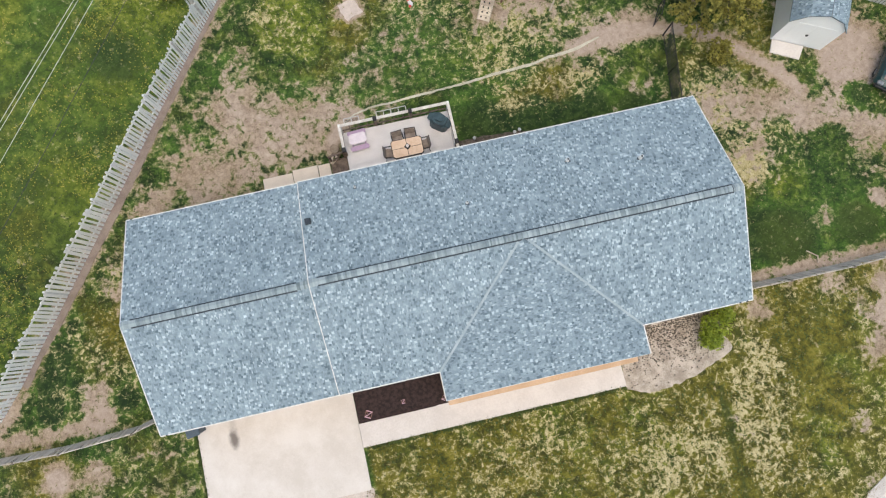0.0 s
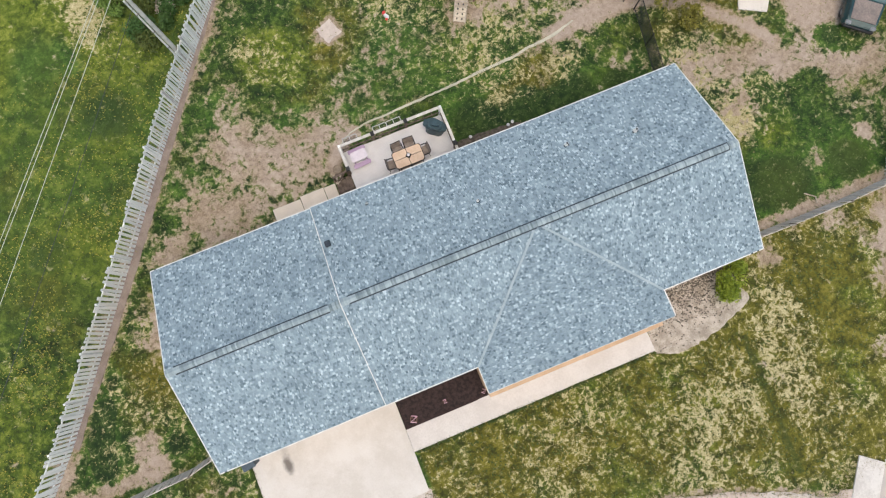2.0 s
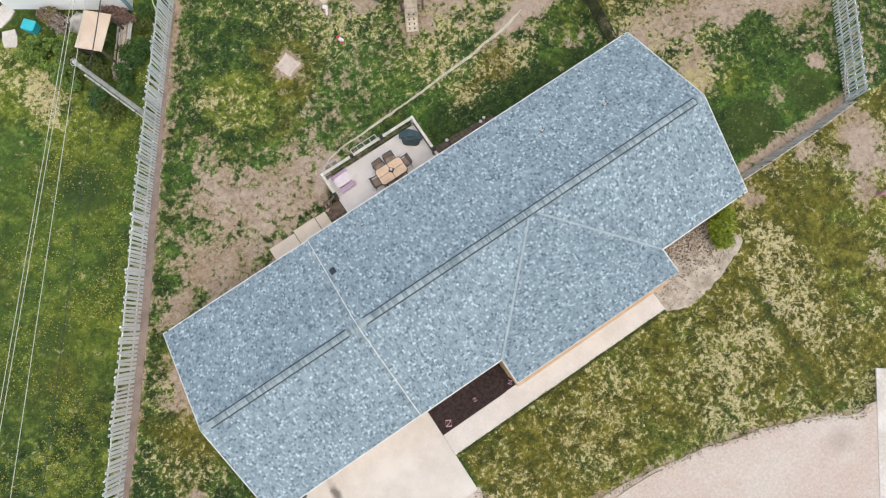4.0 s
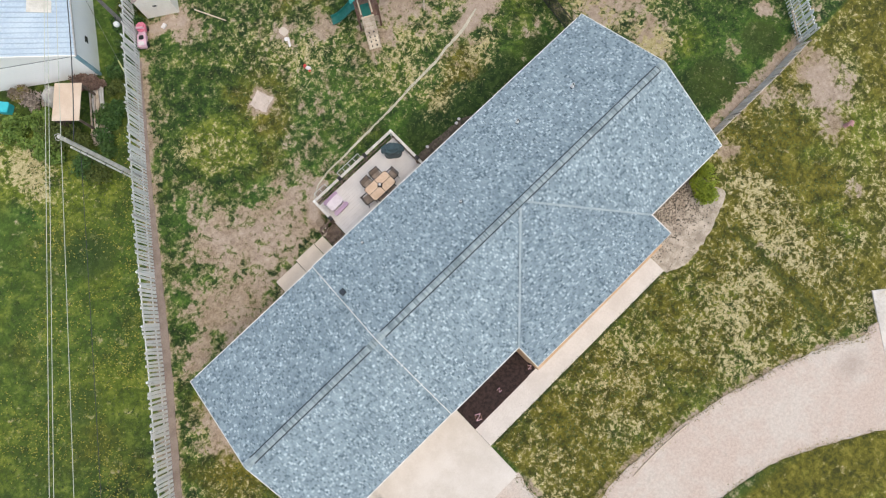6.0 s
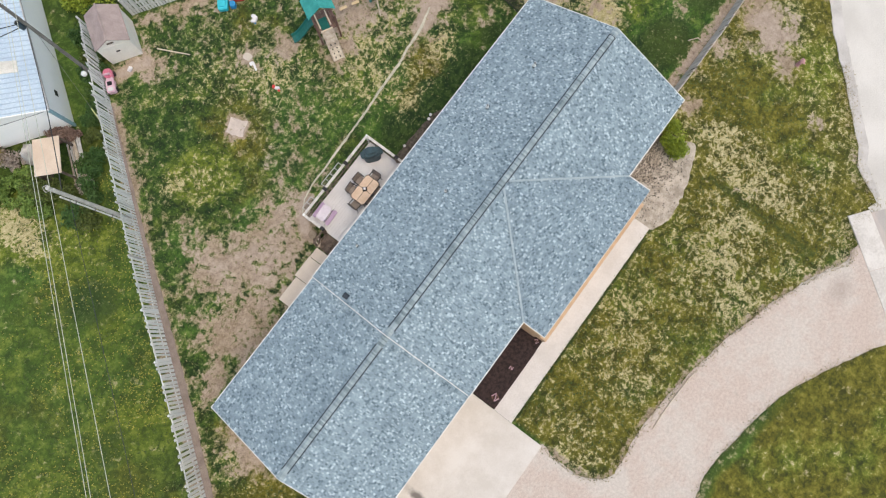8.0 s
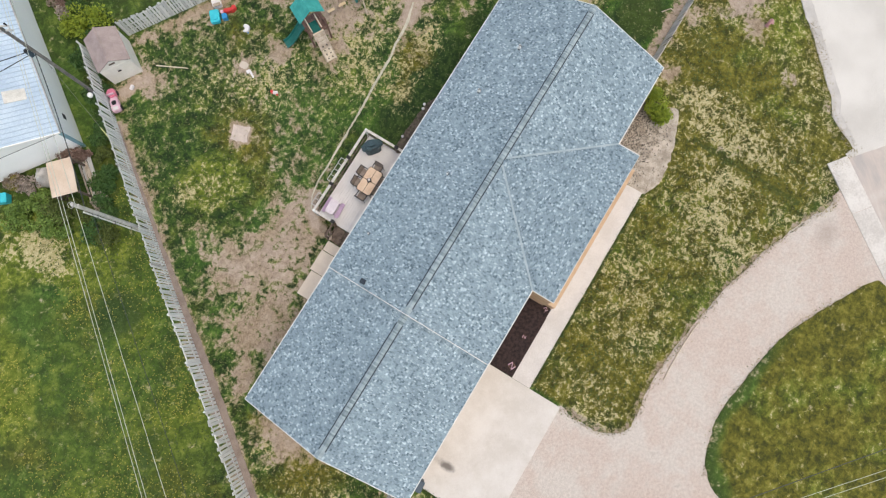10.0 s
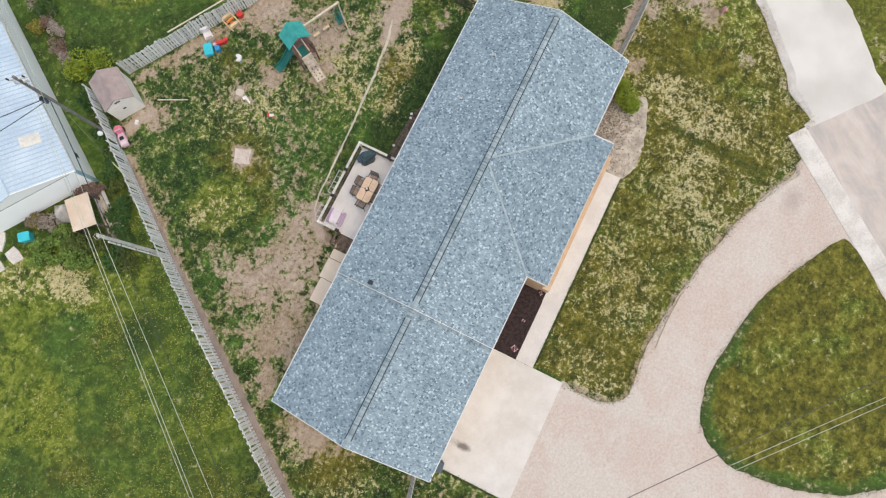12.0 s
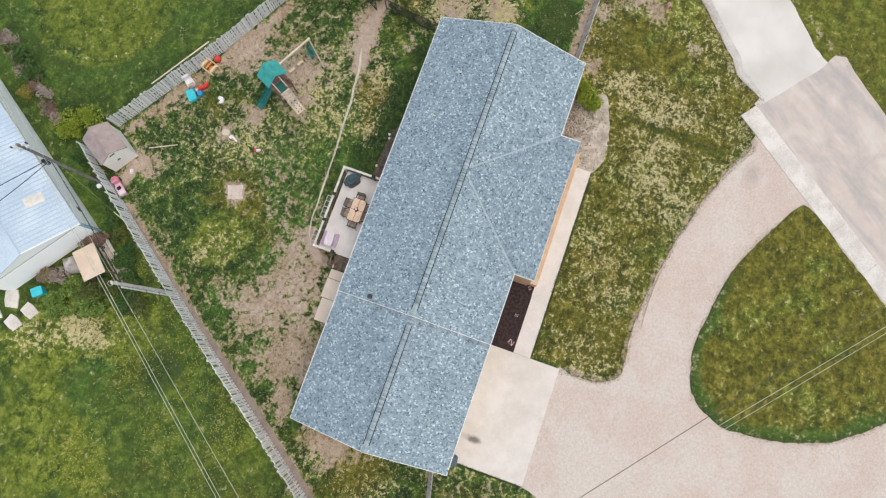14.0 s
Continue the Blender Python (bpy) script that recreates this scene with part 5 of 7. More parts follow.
deck()
deck_steps()
for i, (x0, x1, y1) in enumerate(((-6.28, -4.86, 10.48), (-4.83, -3.62, 10.60), (-3.59, -3.02, 10.58))):
    bm = bmesh.new()
    box(bm, x0, x1, 9.15, y1, -0.08, 0.04 - 0.008 * i, 0.012)
    thing("paving_slab", bm, PAVER, "tan concrete slab on the ground beside the garage", "paving slab", grouped="slabs behind the garage")


def patio_chair():
    ob = tagged(group("patio_chair"), "brown sling patio chair with a dark metal frame", "chair", "chairs round the patio table")
    bm = bmesh.new()
    box(bm, -0.23, 0.23, -0.20, 0.24, 0.40, 0.43, 0.012)
    part("seat", bm, SLING, ob)
    bm = bmesh.new()
    slab(bm, [(-0.24, 0.24, 0.43), (0.24, 0.24, 0.43), (0.22, 0.33, 0.86), (-0.22, 0.33, 0.86)], 0.03)
    part("backrest", bm, SLING, ob)
    for x in (-0.26, 0.26):
        bm = bmesh.new()
        cyl(bm, (x, -0.20, 0.0), (x, -0.22, 0.64), 0.016, 0.016, 6)
        part("leg", bm, DARK_METAL, ob)
        bm = bmesh.new()
        cyl(bm, (x, 0.30, 0.0), (x, 0.24, 0.43), 0.016, 0.016, 6)
        part("leg", bm, DARK_METAL, ob)
        bm = bmesh.new()
        box(bm, x - 0.025, x + 0.025, -0.25, 0.27, 0.63, 0.655, 0.008)
        part("armrest", bm, DARK_METAL, ob)
        bm = bmesh.new()
        cyl(bm, (x, 0.24, 0.42), (x * 0.92, 0.34, 0.88), 0.016, 0.016, 6)
        part("back_frame", bm, DARK_METAL, ob)
    bm = bmesh.new()
    cyl(bm, (-0.24, 0.34, 0.88), (0.24, 0.34, 0.88), 0.016, 0.016, 6)
    part("back_frame", bm, DARK_METAL, ob)
    return ob


def patio_table():
    ob = tagged(group("patio_table", 0.76, 10.15, DZ), "tan-topped rectangular patio table with a dark frame", "table")
    bm = bmesh.new()
    prism(bm, rounded(1.46, 0.86, 0.12), 0.685, 0.715)
    part("frame", bm, DARK_METAL, ob)
    for x in (-1, 1):
        for y in (-1, 1):
            bm = bmesh.new()
            o = [(x * 0.012, y * 0.012), (x * 0.70, y * 0.012), (x * 0.70, y * 0.32), (x * 0.61, y * 0.405), (x * 0.012, y * 0.405)]
            prism(bm, o if x * y > 0 else o[::-1], 0.712, 0.735)
            part("tabletop", bm, TAN_TOP, ob)
            bm = bmesh.new()
            cyl(bm, (x * 0.62, y * 0.34, 0), (x * 0.60, y * 0.32, 0.69), 0.025, 0.02, 8)
            part("leg", bm, DARK_METAL, ob)
    ob = tagged(group("table_lantern", 0.78, 10.17, DZ + 0.735, 40), "dark square lantern with a white top on the patio table", "lantern")
    bm = bmesh.new()
    box(bm, -0.11, 0.11, -0.11, 0.11, 0, 0.08, 0.015)
    part("base", bm, DARK_METAL, ob)
    bm = bmesh.new()
    box(bm, -0.06, 0.06, -0.06, 0.06, 0.08, 0.2, 0.02)
    part("cap", bm, WHITE_PLASTIC, ob)


patio_table()
chair = patio_chair()
chair.matrix_basis = pose(0.42, 10.62, DZ, 0, 0, 4)
for x, y, a in ((1.02, 10.64, -3), (1.50, 10.2, -88), (-0.02, 10.12, 86), (0.48, 9.62, 178), (1.08, 9.62, 183)):
    copy_thing(chair, pose(x, y, DZ, 0, 0, a))


def grill():
    ob = tagged(group("covered_grill", 2.50, 11.1, DZ, -38), "barbecue grill under a dark blue-grey fabric cover", "grill")
    bm = bmesh.new()
    prism(bm, rounded(0.92, 0.56, 0.2, 2), 0.02, 0.72, 0.06)
    prism(bm, rounded(0.66, 0.54, 0.2, 2), 0.66, 0.98, 0.14)
    for v in bm.verts:
        w = v.co * 3
        v.co += Vector((noise.noise(w), noise.noise(w + Vector((4, 4, 4))), 0)) * 0.045
    part("cover", bm, COVER, ob)
    for x in (-0.46, 0.46):
        bm = bmesh.new()
        prism(bm, [(px + x, py) for px, py in rounded(0.24, 0.36, 0.08, 2)], 0.60, 0.71, 0.04)
        part("side_shelf", bm, COVER, ob)


def kids_table():
    ob = tagged(group("kids_picnic_table", -1.40, 11.16, DZ, 3), "small children's picnic table with a pale top and purple benches", "table")
    bm = bmesh.new()
    prism(bm, rounded(0.80, 0.50, 0.12), 0.45, 0.49, 0.01)
    part("tabletop", bm, LILAC, ob)
    for y in (-0.40, 0.36):
        bm = bmesh.new()
        prism(bm, [(x, yy + y) for x, yy in rounded(0.88, 0.22, 0.09)], 0.24, 0.28, 0.01)
        part("bench", bm, PURPLE, ob, "purple bench")
    for x in (-0.3, 0.3):
        bm = bmesh.new()
        beam(bm, (x, -0.38, 0.0), (x, 0.1, 0.45), 0.07, 0.04)
        beam(bm, (x, 0.38, 0.0), (x, -0.1, 0.45), 0.07, 0.04)
        beam(bm, (x, -0.42, 0.22), (x, 0.42, 0.22), 0.06, 0.04)
        part("leg", bm, PURPLE, ob)


def planter_box(x, y, w, z):
    ob = tagged(group("rail_planter", x, y, z), "empty grey wire planter frame hung outside the deck rail", "planter", "planters on the rail")
    for a, b in (((-w, -0.14), (w, -0.14)), ((-w, 0.14), (w, 0.14)), ((-w, -0.14), (-w, 0.14)), ((w, -0.14), (w, 0.14)), ((0, -0.14), (0, 0.14))):
        bm = bmesh.new()
        beam(bm, (*a, 0.2), (*b, 0.2), 0.035, 0.03)
        part("bar", bm, GREY_BOARD, ob)
    bm = bmesh.new()
    for y in (-0.11, -0.055, 0.0, 0.055, 0.11):
        beam(bm, (-w, y, 0.012), (w, y, 0.012), 0.012, 0.012)
    part("tray", bm, DARK_METAL, ob, "thin dark wire tray")
    bm = bmesh.new()
    box(bm, -w, -w + 0.04, -0.15, -0.11, 0, 0.2)
    box(bm, w - 0.04, w, -0.15, -0.11, 0, 0.2)
    part("bracket", bm, GREY_BOARD, ob)


grill()
kids_table()
for x, w in ((-1.50, 0.35), (0.03, 0.34), (0.74, 0.35)):
    planter_box(x, DY1 + 0.225, w, DZ + 0.38)


def pot():
    ob = tagged(group("plant_pot", -2.62, 11.1), "round brown clay pot with dry soil beside the deck", "plant pot")
    bm = bmesh.new()
    cyl(bm, (0, 0, -0.04), (0, 0, 0.34), 0.15, 0.21, 18)
    part("pot", bm, RUST, ob)
    bm = bmesh.new()
    bmesh.ops.create_cone(bm, cap_ends=False, segments=18, radius1=0.225, radius2=0.215, depth=0.06, matrix=Matrix.Translation((0, 0, 0.34)))
    cyl(bm, (0, 0, 0.33), (0, 0, 0.345), 0.19, 0.19, 18)
    part("soil", bm, LEAF_DRY, ob)
    ob = tagged(group("timber_stack", -2.78, 10.75, 0, 20), "loose pile of brown timber offcuts beside the steps", "timber")
    rng = random.Random(4)
    for i in range(9):
        bm = bmesh.new()
        beam(bm, (rng.uniform(-0.3, 0.1), rng.uniform(-0.25, 0.25), 0.05 + i * 0.03), (rng.uniform(0.1, 0.4), rng.uniform(-0.2, 0.3), 0.06 + i * 0.03), 0.09, 0.05)
        part("board", bm, BROWN_WOOD if i % 3 else SLAB_CONCRETE, ob)


pot()


# ---- front beds ----
def ornament():
    ob = tagged(group("garden_ornament", -3.6, -1.3, 0.02, 18), "small red metal frame ornament in the mulch", "ornament")
    for a in range(4):
        b = radians(a * 90)
        c = radians(a * 90 + 90)
        bm = bmesh.new()
        cyl(bm, (0.2 * math.cos(b), 0.2 * math.sin(b), 0.06), (0.2 * math.cos(c), 0.2 * math.sin(c), 0.06), 0.022, 0.022, 6)
        cyl(bm, (0.2 * math.cos(b), 0.2 * math.sin(b), 0.0), (0, 0, 0.25), 0.018, 0.018, 6)
        part("bar", bm, ROSE_WOOD if a % 2 else PALE_PINK, ob)
    for x, y, a, k in ((-1.95, -1.1, 50, 0.55), (-0.1, -1.35, 5, 0.62)):
        copy_thing(ob, pose(x, y, 0.02, 0, 0, a) @ Matrix.Scale(k, 4))


ornament()


def leaves(count, place_of, size, seed, lift=0.6):
    """Many small leaf blades round the places that place_of gives."""
    rng = random.Random(seed)
    verts, faces = [], []
    for _ in range(count):
        p, s = place_of(rng), size * rng.uniform(0.6, 1.5)
        a = Vector((rng.gauss(0, 1), rng.gauss(0, 1), rng.gauss(0, lift))).normalized()
        b = a.cross(Vector((rng.gauss(0, 1), rng.gauss(0, 1), rng.gauss(0, 1)))).normalized() * s * 0.34
        a *= s
        k = len(verts)
        verts += [tuple(p - a * 0.5), tuple(p + b), tuple(p + a * 0.6), tuple(p - b)]
        faces.append((k, k + 1, k + 2, k + 3))
    return verts, faces


def shrub(name, x, y, r, h, material, label, seed, count=1400, leaf=0.09, stretch=1.0, turn=0):
    ob = tagged(group(name, x, y, 0, turn), label, "shrub")
    rng = random.Random(seed)
    lobes = [(Vector((rng.uniform(-0.6, 0.6) * r * stretch, rng.uniform(-0.6, 0.6) * r, h * rng.uniform(0.35, 0.75))), r * rng.uniform(0.3, 0.55)) for _ in range(9)]

    def spot(g):
        c, s = g.choice(lobes)
        d = Vector((g.gauss(0, 1), g.gauss(0, 1), g.gauss(0, 1))).normalized() * s * g.uniform(0.55, 1.08)
        p = c + d
        p.z = max(0.03, p.z)
        return p
    v, f = leaves(count, spot, leaf, seed)
    raw("foliage", v, f, material, ob)
    bm = bmesh.new()
    for c, s in lobes[:6]:
        cyl(bm, (c.x * 0.15, c.y * 0.15, -0.05), tuple(c), 0.03, 0.012, 5)
    part("stems", bm, BARK, ob)
    return ob


shrub("shrub", 12.72, -0.95, 1.0, 1.25, LEAF_BRIGHT, "rounded bright green shrub at the front corner of the house", 31, 4200, 0.085)


def scatter_stones(name, spots, low, high, seed, label, material=STONE):
    rng = random.Random(seed)
    verts, faces = [], []
    for x, y in spots(rng):
        s, k, a = rng.uniform(low, high), len(verts), rng.uniform(0, 6.28)
        for i in range(5):
            t = a + i * 1.2566
            verts.append((x + math.cos(t) * s * rng.uniform(0.7, 1.2), y + math.sin(t) * s * rng.uniform(0.6, 1.0), 0.0))
        verts.append((x, y, s * rng.uniform(0.5, 0.9) + 0.015))
        faces += [(k + i, k + (i + 1) % 5, k + 5) for i in range(5)]
    raw(name, verts, faces, material, None, "stuff", label, "stones")


def bed_spots(rng):
    out = []
    while len(out) < 2600:
        x, y = rng.uniform(8.25, 13.1), rng.uniform(-3.0, 0.2)
        if y > -3.1 + max(0, x - 10.5) * 0.42 and rng.random() < (0.04 + 0.96 * max(0, (y + 2.6) / 2.8) ** 1.3):
            out.append((x, y))
    return out


scatter_stones("loose_stones", bed_spots, 0.03, 0.07, 5, "dark loose stones scattered over the pebble bed")


for x, y in ((4.0, 10.18), (6.2, 10.12), (5.95, 10.05)):
    ob = tagged(group("path_light", x, y), "small white solar light on a stake", "light", "lights along the back wall")
    bm = bmesh.new()
    cyl(bm, (0, 0, -0.1), (0, 0, 0.3), 0.015, 0.015, 6)
    part("stake", bm, DARK_METAL, ob)
    bm = bmesh.new()
    cyl(bm, (0, 0, 0.3), (0, 0, 0.36), 0.085, 0.05, 12)
    part("cap", bm, WHITE_PLASTIC, ob)


def bin_by_garage():
    ob = tagged(group("wheeled_bin", -11.12, -0.16, 0, 8), "slate blue wheeled bin beside the garage", "bin")
    bm = bmesh.new()
    bmesh.ops.create_cone(bm, cap_ends=True, segments=4, radius1=0.30, radius2=0.38, depth=0.9, matrix=Matrix.Translation((0, 0, 0.48)) @ Matrix.Rotation(radians(45), 4, "Z"))
    part("body", bm, BIN_BLUE, ob)
    bm = bmesh.new()
    box(bm, -0.30, 0.30, -0.30, 0.34, 0.93, 0.99, 0.03)
    part("lid", bm, BIN_BLUE, ob)
    for x in (-0.22, 0.22):
        bm = bmesh.new()
        cyl(bm, (x - 0.03, 0.26, 0.06), (x + 0.03, 0.26, 0.06), 0.1, 0.1, 14)
        part("wheel", bm, RUBBER, ob)


bin_by_garage()


def lawn_edging():
    """A thin pale strip bowed along the rim of the front lawn."""
    line = [Vector((3.45 - 0.4 * k, -8.62 + 0.017 * k + 0.004 * k * (9 - k), 0.03)) for k in range(10)]
    bm = bmesh.new()
    for p, q in zip(line, line[1:]):
        beam(bm, p, q, 0.03, 0.07)
    thing("lawn_edging", bm, PALE_TIMBER, "thin pale edging strip along the lawn", "edging")


lawn_edging()


def hydrant():
    ob = tagged(group("hydrant", 20.45, -4.06), "small faded pink hydrant in the roadside grass", "hydrant")
    bm = bmesh.new()
    cyl(bm, (0, 0, -0.05), (0, 0, 0.5), 0.11, 0.10, 12)
    cyl(bm, (0, 0, 0.5), (0, 0, 0.62), 0.13, 0.05, 12)
    part("barrel", bm, FADED_PINK, ob)
    for a, b in (((-0.2, 0, 0.36), (0.2, 0, 0.36)), ((0, -0.2, 0.36), (0, 0, 0.36))):
        bm = bmesh.new()
        cyl(bm, a, b, 0.055, 0.055, 10)
        part("outlet", bm, FADED_PINK, ob)


hydrant()


# ---- play set and toys ----
def play_set():
    ob = tagged(group("play_set", 6.72, 17.55, 0, -28), "wooden play tower with a teal roof, green slide and climbing ramp", "play set")
    for x in (-0.55, 0.55):
        for y in (-0.55, 0.55):
            bm = bmesh.new()
            box(bm, x - 0.045, x + 0.045, y - 0.045, y + 0.045, -0.1, 2.15, 0.008)
            part("post", bm, ROSE_WOOD, ob)
    for i in range(8):
        bm = bmesh.new()
        box(bm, -0.58 + i * 0.145, -0.445 + i * 0.145, -0.6, 0.6, 1.15, 1.18)
        part("floor_board", bm, ROSE_WOOD, ob)
    for sgn in (-1, 1):
        bm = bmesh.new()
        slab(bm, [(0.0, -0.2, 2.75), (0.0, 0.95, 2.75), (sgn * 0.76, 0.95, 2.12), (sgn * 0.76, -0.2, 2.12)], 0.03)
        part("canopy", bm, TEAL_CANVAS, ob, "teal canvas roof")
    for a, b in (((0, -0.18, 2.66), (0, 0.93, 2.66)), ((-0.55, -0.55, 1.7), (-0.55, 0.55, 1.7)), ((0.55, -0.55, 1.7), (0.55, 0.55, 1.7)), ((-0.55, 0.55, 1.75), (0.55, 0.55, 1.75))):
        bm = bmesh.new()
        beam(bm, a, b, 0.07, 0.07)
        part("rail", bm, ROSE_WOOD, ob)
    for i in range(4):
        bm = bmesh.new()
        box(bm, 0.53, 0.57, -0.5 + i * 0.13, -0.42 + i * 0.13, 1.2, 1.7)
        part("slat", bm, ROSE_WOOD, ob)
    bm = bmesh.new()
    box(bm, -0.30, 0.16, -0.58, 0.16, 1.19, 1.22, 0.01)
    part("mat", bm, GREEN_PLASTIC, ob, "dark green floor mat")
    for x in (-0.36, 0.22):
        bm = bmesh.new()
        beam(bm, (x, -0.62, 1.62), (x, 0.2, 1.72), 0.06, 0.05)
        part("hand_rail", bm, PALE_TIMBER, ob, "pale timber hand rail")
    bm = bmesh.new()
    beam(bm, (-0.40, -0.60, 1.24), (0.26, -0.60, 1.24), 0.08, 0.06)
    part("threshold", bm, PALE_TIMBER, ob)
    # slide: a shallow trough
    bm = bmesh.new()
    prof = [(-0.28, 0.16), (-0.24, 0.17), (-0.20, 0.02), (-0.07, 0.0), (0.07, 0.0), (0.20, 0.02), (0.24, 0.17), (0.28, 0.16)]
    path = [(-0.5, 0.24, 1.18), (-0.78, 0.25, 1.04), (-1.12, 0.26, 0.66), (-1.50, 0.28, 0.28), (-1.72, 0.29, 0.15), (-1.92, 0.30, 0.12)]
    grid = [[bm.verts.new((px, py + y, pz + z)) for y, z in prof] for px, py, pz in path]
    for a, b in zip(grid, grid[1:]):
        for i in range(len(prof) - 1):
            bm.faces.new((a[i], a[i + 1], b[i + 1], b[i]))
    bmesh.ops.recalc_face_normals(bm, faces=bm.faces)
    bmesh.ops.solidify(bm, geom=bm.faces[:], thickness=0.03)
    part("slide", bm, GREEN_PLASTIC, ob, "green plastic slide")
    # climbing ramp
    for y in (-0.30, 0.30):
        bm = bmesh.new()
        beam(bm, (-0.06 + y, -0.6, 1.2), (-0.09 + y, -1.75, 0.0), 0.05, 0.09)
        part("ramp_rail", bm, PALE_WOOD, ob)
    for i in range(7):
        t = (i + 0.5) / 7
        bm = bmesh.new()
        c = Vector((-0.06 - 0.03 * t, -0.6 - 1.15 * t, 1.22 - 1.2 * t))
        slab(bm, [c + Vector((-0.29, 0.075, 0.075)), c + Vector((0.29, 0.075, 0.075)), c + Vector((0.29, -0.075, -0.075)), c + Vector((-0.29, -0.075, -0.075))], 0.03)
        board = part("ramp_board", bm, PALE_TIMBER if i > 3 else PALE_WOOD, ob, "pale ramp board")
        if i > 2:
            for dx in (-0.13, 0.12):
                bm = bmesh.new()
                cyl(bm, c + Vector((dx, 0.02, 0.02)), c + Vector((dx, 0.02, 0.08)), 0.045, 0.03, 7)
                part("foot_hold", bm, DARK_METAL, board)
    # swing beam, end legs, swings
    bm = bmesh.new()
    beam(bm, (0.2, 0.58, 2.05), (3.25, 0.63, 2.05), 0.10, 0.13)
    part("swing_beam", bm, PALE_TIMBER, ob, "pale timber swing beam")
    for sgn in (-1, 1):
        bm = bmesh.new()
        beam(bm, (3.15, 0.62 + sgn * 0.05, 2.0), (3.0, 0.62 + sgn * 0.95, -0.05), 0.08, 0.08)
        part("end_leg", bm, PALE_WOOD, ob)
    for x in (1.27, 1.98):
        y = 0.64
        for dx in (-0.2, 0.2):
            bm = bmesh.new()
            cyl(bm, (x + dx, y, 2.0), (x + dx, y, 0.5), 0.01, 0.01, 5)
            part("chain", bm, PALE_WOOD, ob)
        bm = bmesh.new()
        prism(bm, [(x + px, y + py) for px, py in rounded(0.46, 0.17, 0.06)], 0.46, 0.5, 0.01)
        part("swing_seat", bm, CREAM, ob, "cream swing seat")
    bm = bmesh.new()
    for y in (-0.16, 0.16):
        beam(bm, (2.92 + y, 0.26, 0.55), (3.04 + y, 1.04, 0.55), 0.14, 0.07)
    beam(bm, (2.95, 0.63, 0.5), (2.95, 0.63, 1.98), 0.05, 0.05)
    box(bm, 2.80, 3.14, 0.45, 0.86, 0.42, 0.50, 0.03)
    part("glider", bm, GREEN_PLASTIC, ob, "dark green double glider swing")
    return ob


play_set()


def toy(name, x, y, turn, label, pieces):
    """pieces: part name, material and a rounded block: width, depth, radius, foot, top, shift in x and y."""
    ob = tagged(group(name, x, y, 0, turn), label, "toy")
    for pname, material, w, d, r, z0, z1, dx, dy in pieces:
        bm = bmesh.new()
        prism(bm, [(px + dx, py + dy) for px, py in rounded(w, d, r, 3)], z0, z1, min(0.03, (z1 - z0) / 3))
        part(pname, bm, material, ob)
    return ob


toy("activity_toy", 4.75, 22.95, -48, "turquoise, blue and red plastic garden toy", [("basin", CYAN, 0.54, 0.78, 0.10, 0, 0.24, -0.32, -0.05), ("rim", CYAN, 0.36, 0.50, 0.08, 0.24, 0.30, -0.32, -0.05), ("tray", BLUE, 0.30, 0.34, 0.08, 0, 0.30, 0.24, -0.18), ("step", PALE_PINK, 0.18, 0.18, 0.04, 0, 0.22, 0.12, 0.16), ("slide", RED, 0.62, 0.24, 0.10, 0, 0.22, 0.52, 0.20), ("slide_top", RED, 0.24, 0.28, 0.10, 0.16, 0.38, 0.86, 0.20)])
toy("toy_armchair", 5.24, 23.54, -38, "cream plastic child's chair", [("seat", WHITE_PLASTIC, 0.5, 0.55, 0.1, 0, 0.3, 0, 0), ("backrest", WHITE_PLASTIC, 0.5, 0.16, 0.06, 0.25, 0.7, 0, 0.3), ("tray", PALE_WOOD, 0.4, 0.2, 0.05, 0.3, 0.36, 0, -0.22)])
rocker = toy("rocking_toy", 6.70, 22.78, 70, "cream and orange plastic rocking boat", [("seat", CREAM, 0.20, 0.56, 0.08, 0.14, 0.34, -0.36, 0), ("prow", CREAM, 0.20, 0.56, 0.09, 0.14, 0.40, 0.36, 0), ("bench", ORANGE, 0.14, 0.50, 0.05, 0.14, 0.26, 0.10, 0), ("footwell", ORANGE, 0.24, 0.30, 0.08, 0.06, 0.10, -0.12, 0)])
for sgn in (-1, 1):
    bm = bmesh.new()
    arc = [(math.sin(radians(a)) * 0.80, sgn * (0.16 + 0.18 * math.cos(radians(a)) ** 0.5)) for a in range(-44, 45, 8)]
    for (ax, ay), (bx, by) in zip(arc, arc[1:]):
        beam(bm, (ax, ay, 0.12 + 0.35 * ax * ax), (bx, by, 0.12 + 0.35 * bx * bx), 0.075, 0.20)
    part("rocker", bm, CREAM, rocker, "curved cream rocker side")
toy("red_ball_toy", 7.34, 22.50, 0, "red plastic toy tub by the fence", [("tub", RED, 0.38, 0.36, 0.14, 0, 0.32, 0, 0)])
toy("white_toy", 4.88, 21.20, 20, "crumpled white plastic toy on the lawn", [("body", WHITE_PLASTIC, 0.40, 0.24, 0.10, 0, 0.16, -0.03, 0), ("wing", LAMP_GLASS, 0.20, 0.26, 0.08, 0, 0.10, 0.14, 0.14), ("tail", LAMP_GLASS, 0.14, 0.14, 0.05, 0, 0.08, -0.16, 0.14), ("foot", BLUE, 0.10, 0.08, 0.03, 0, 0.06, -0.22, -0.08)])
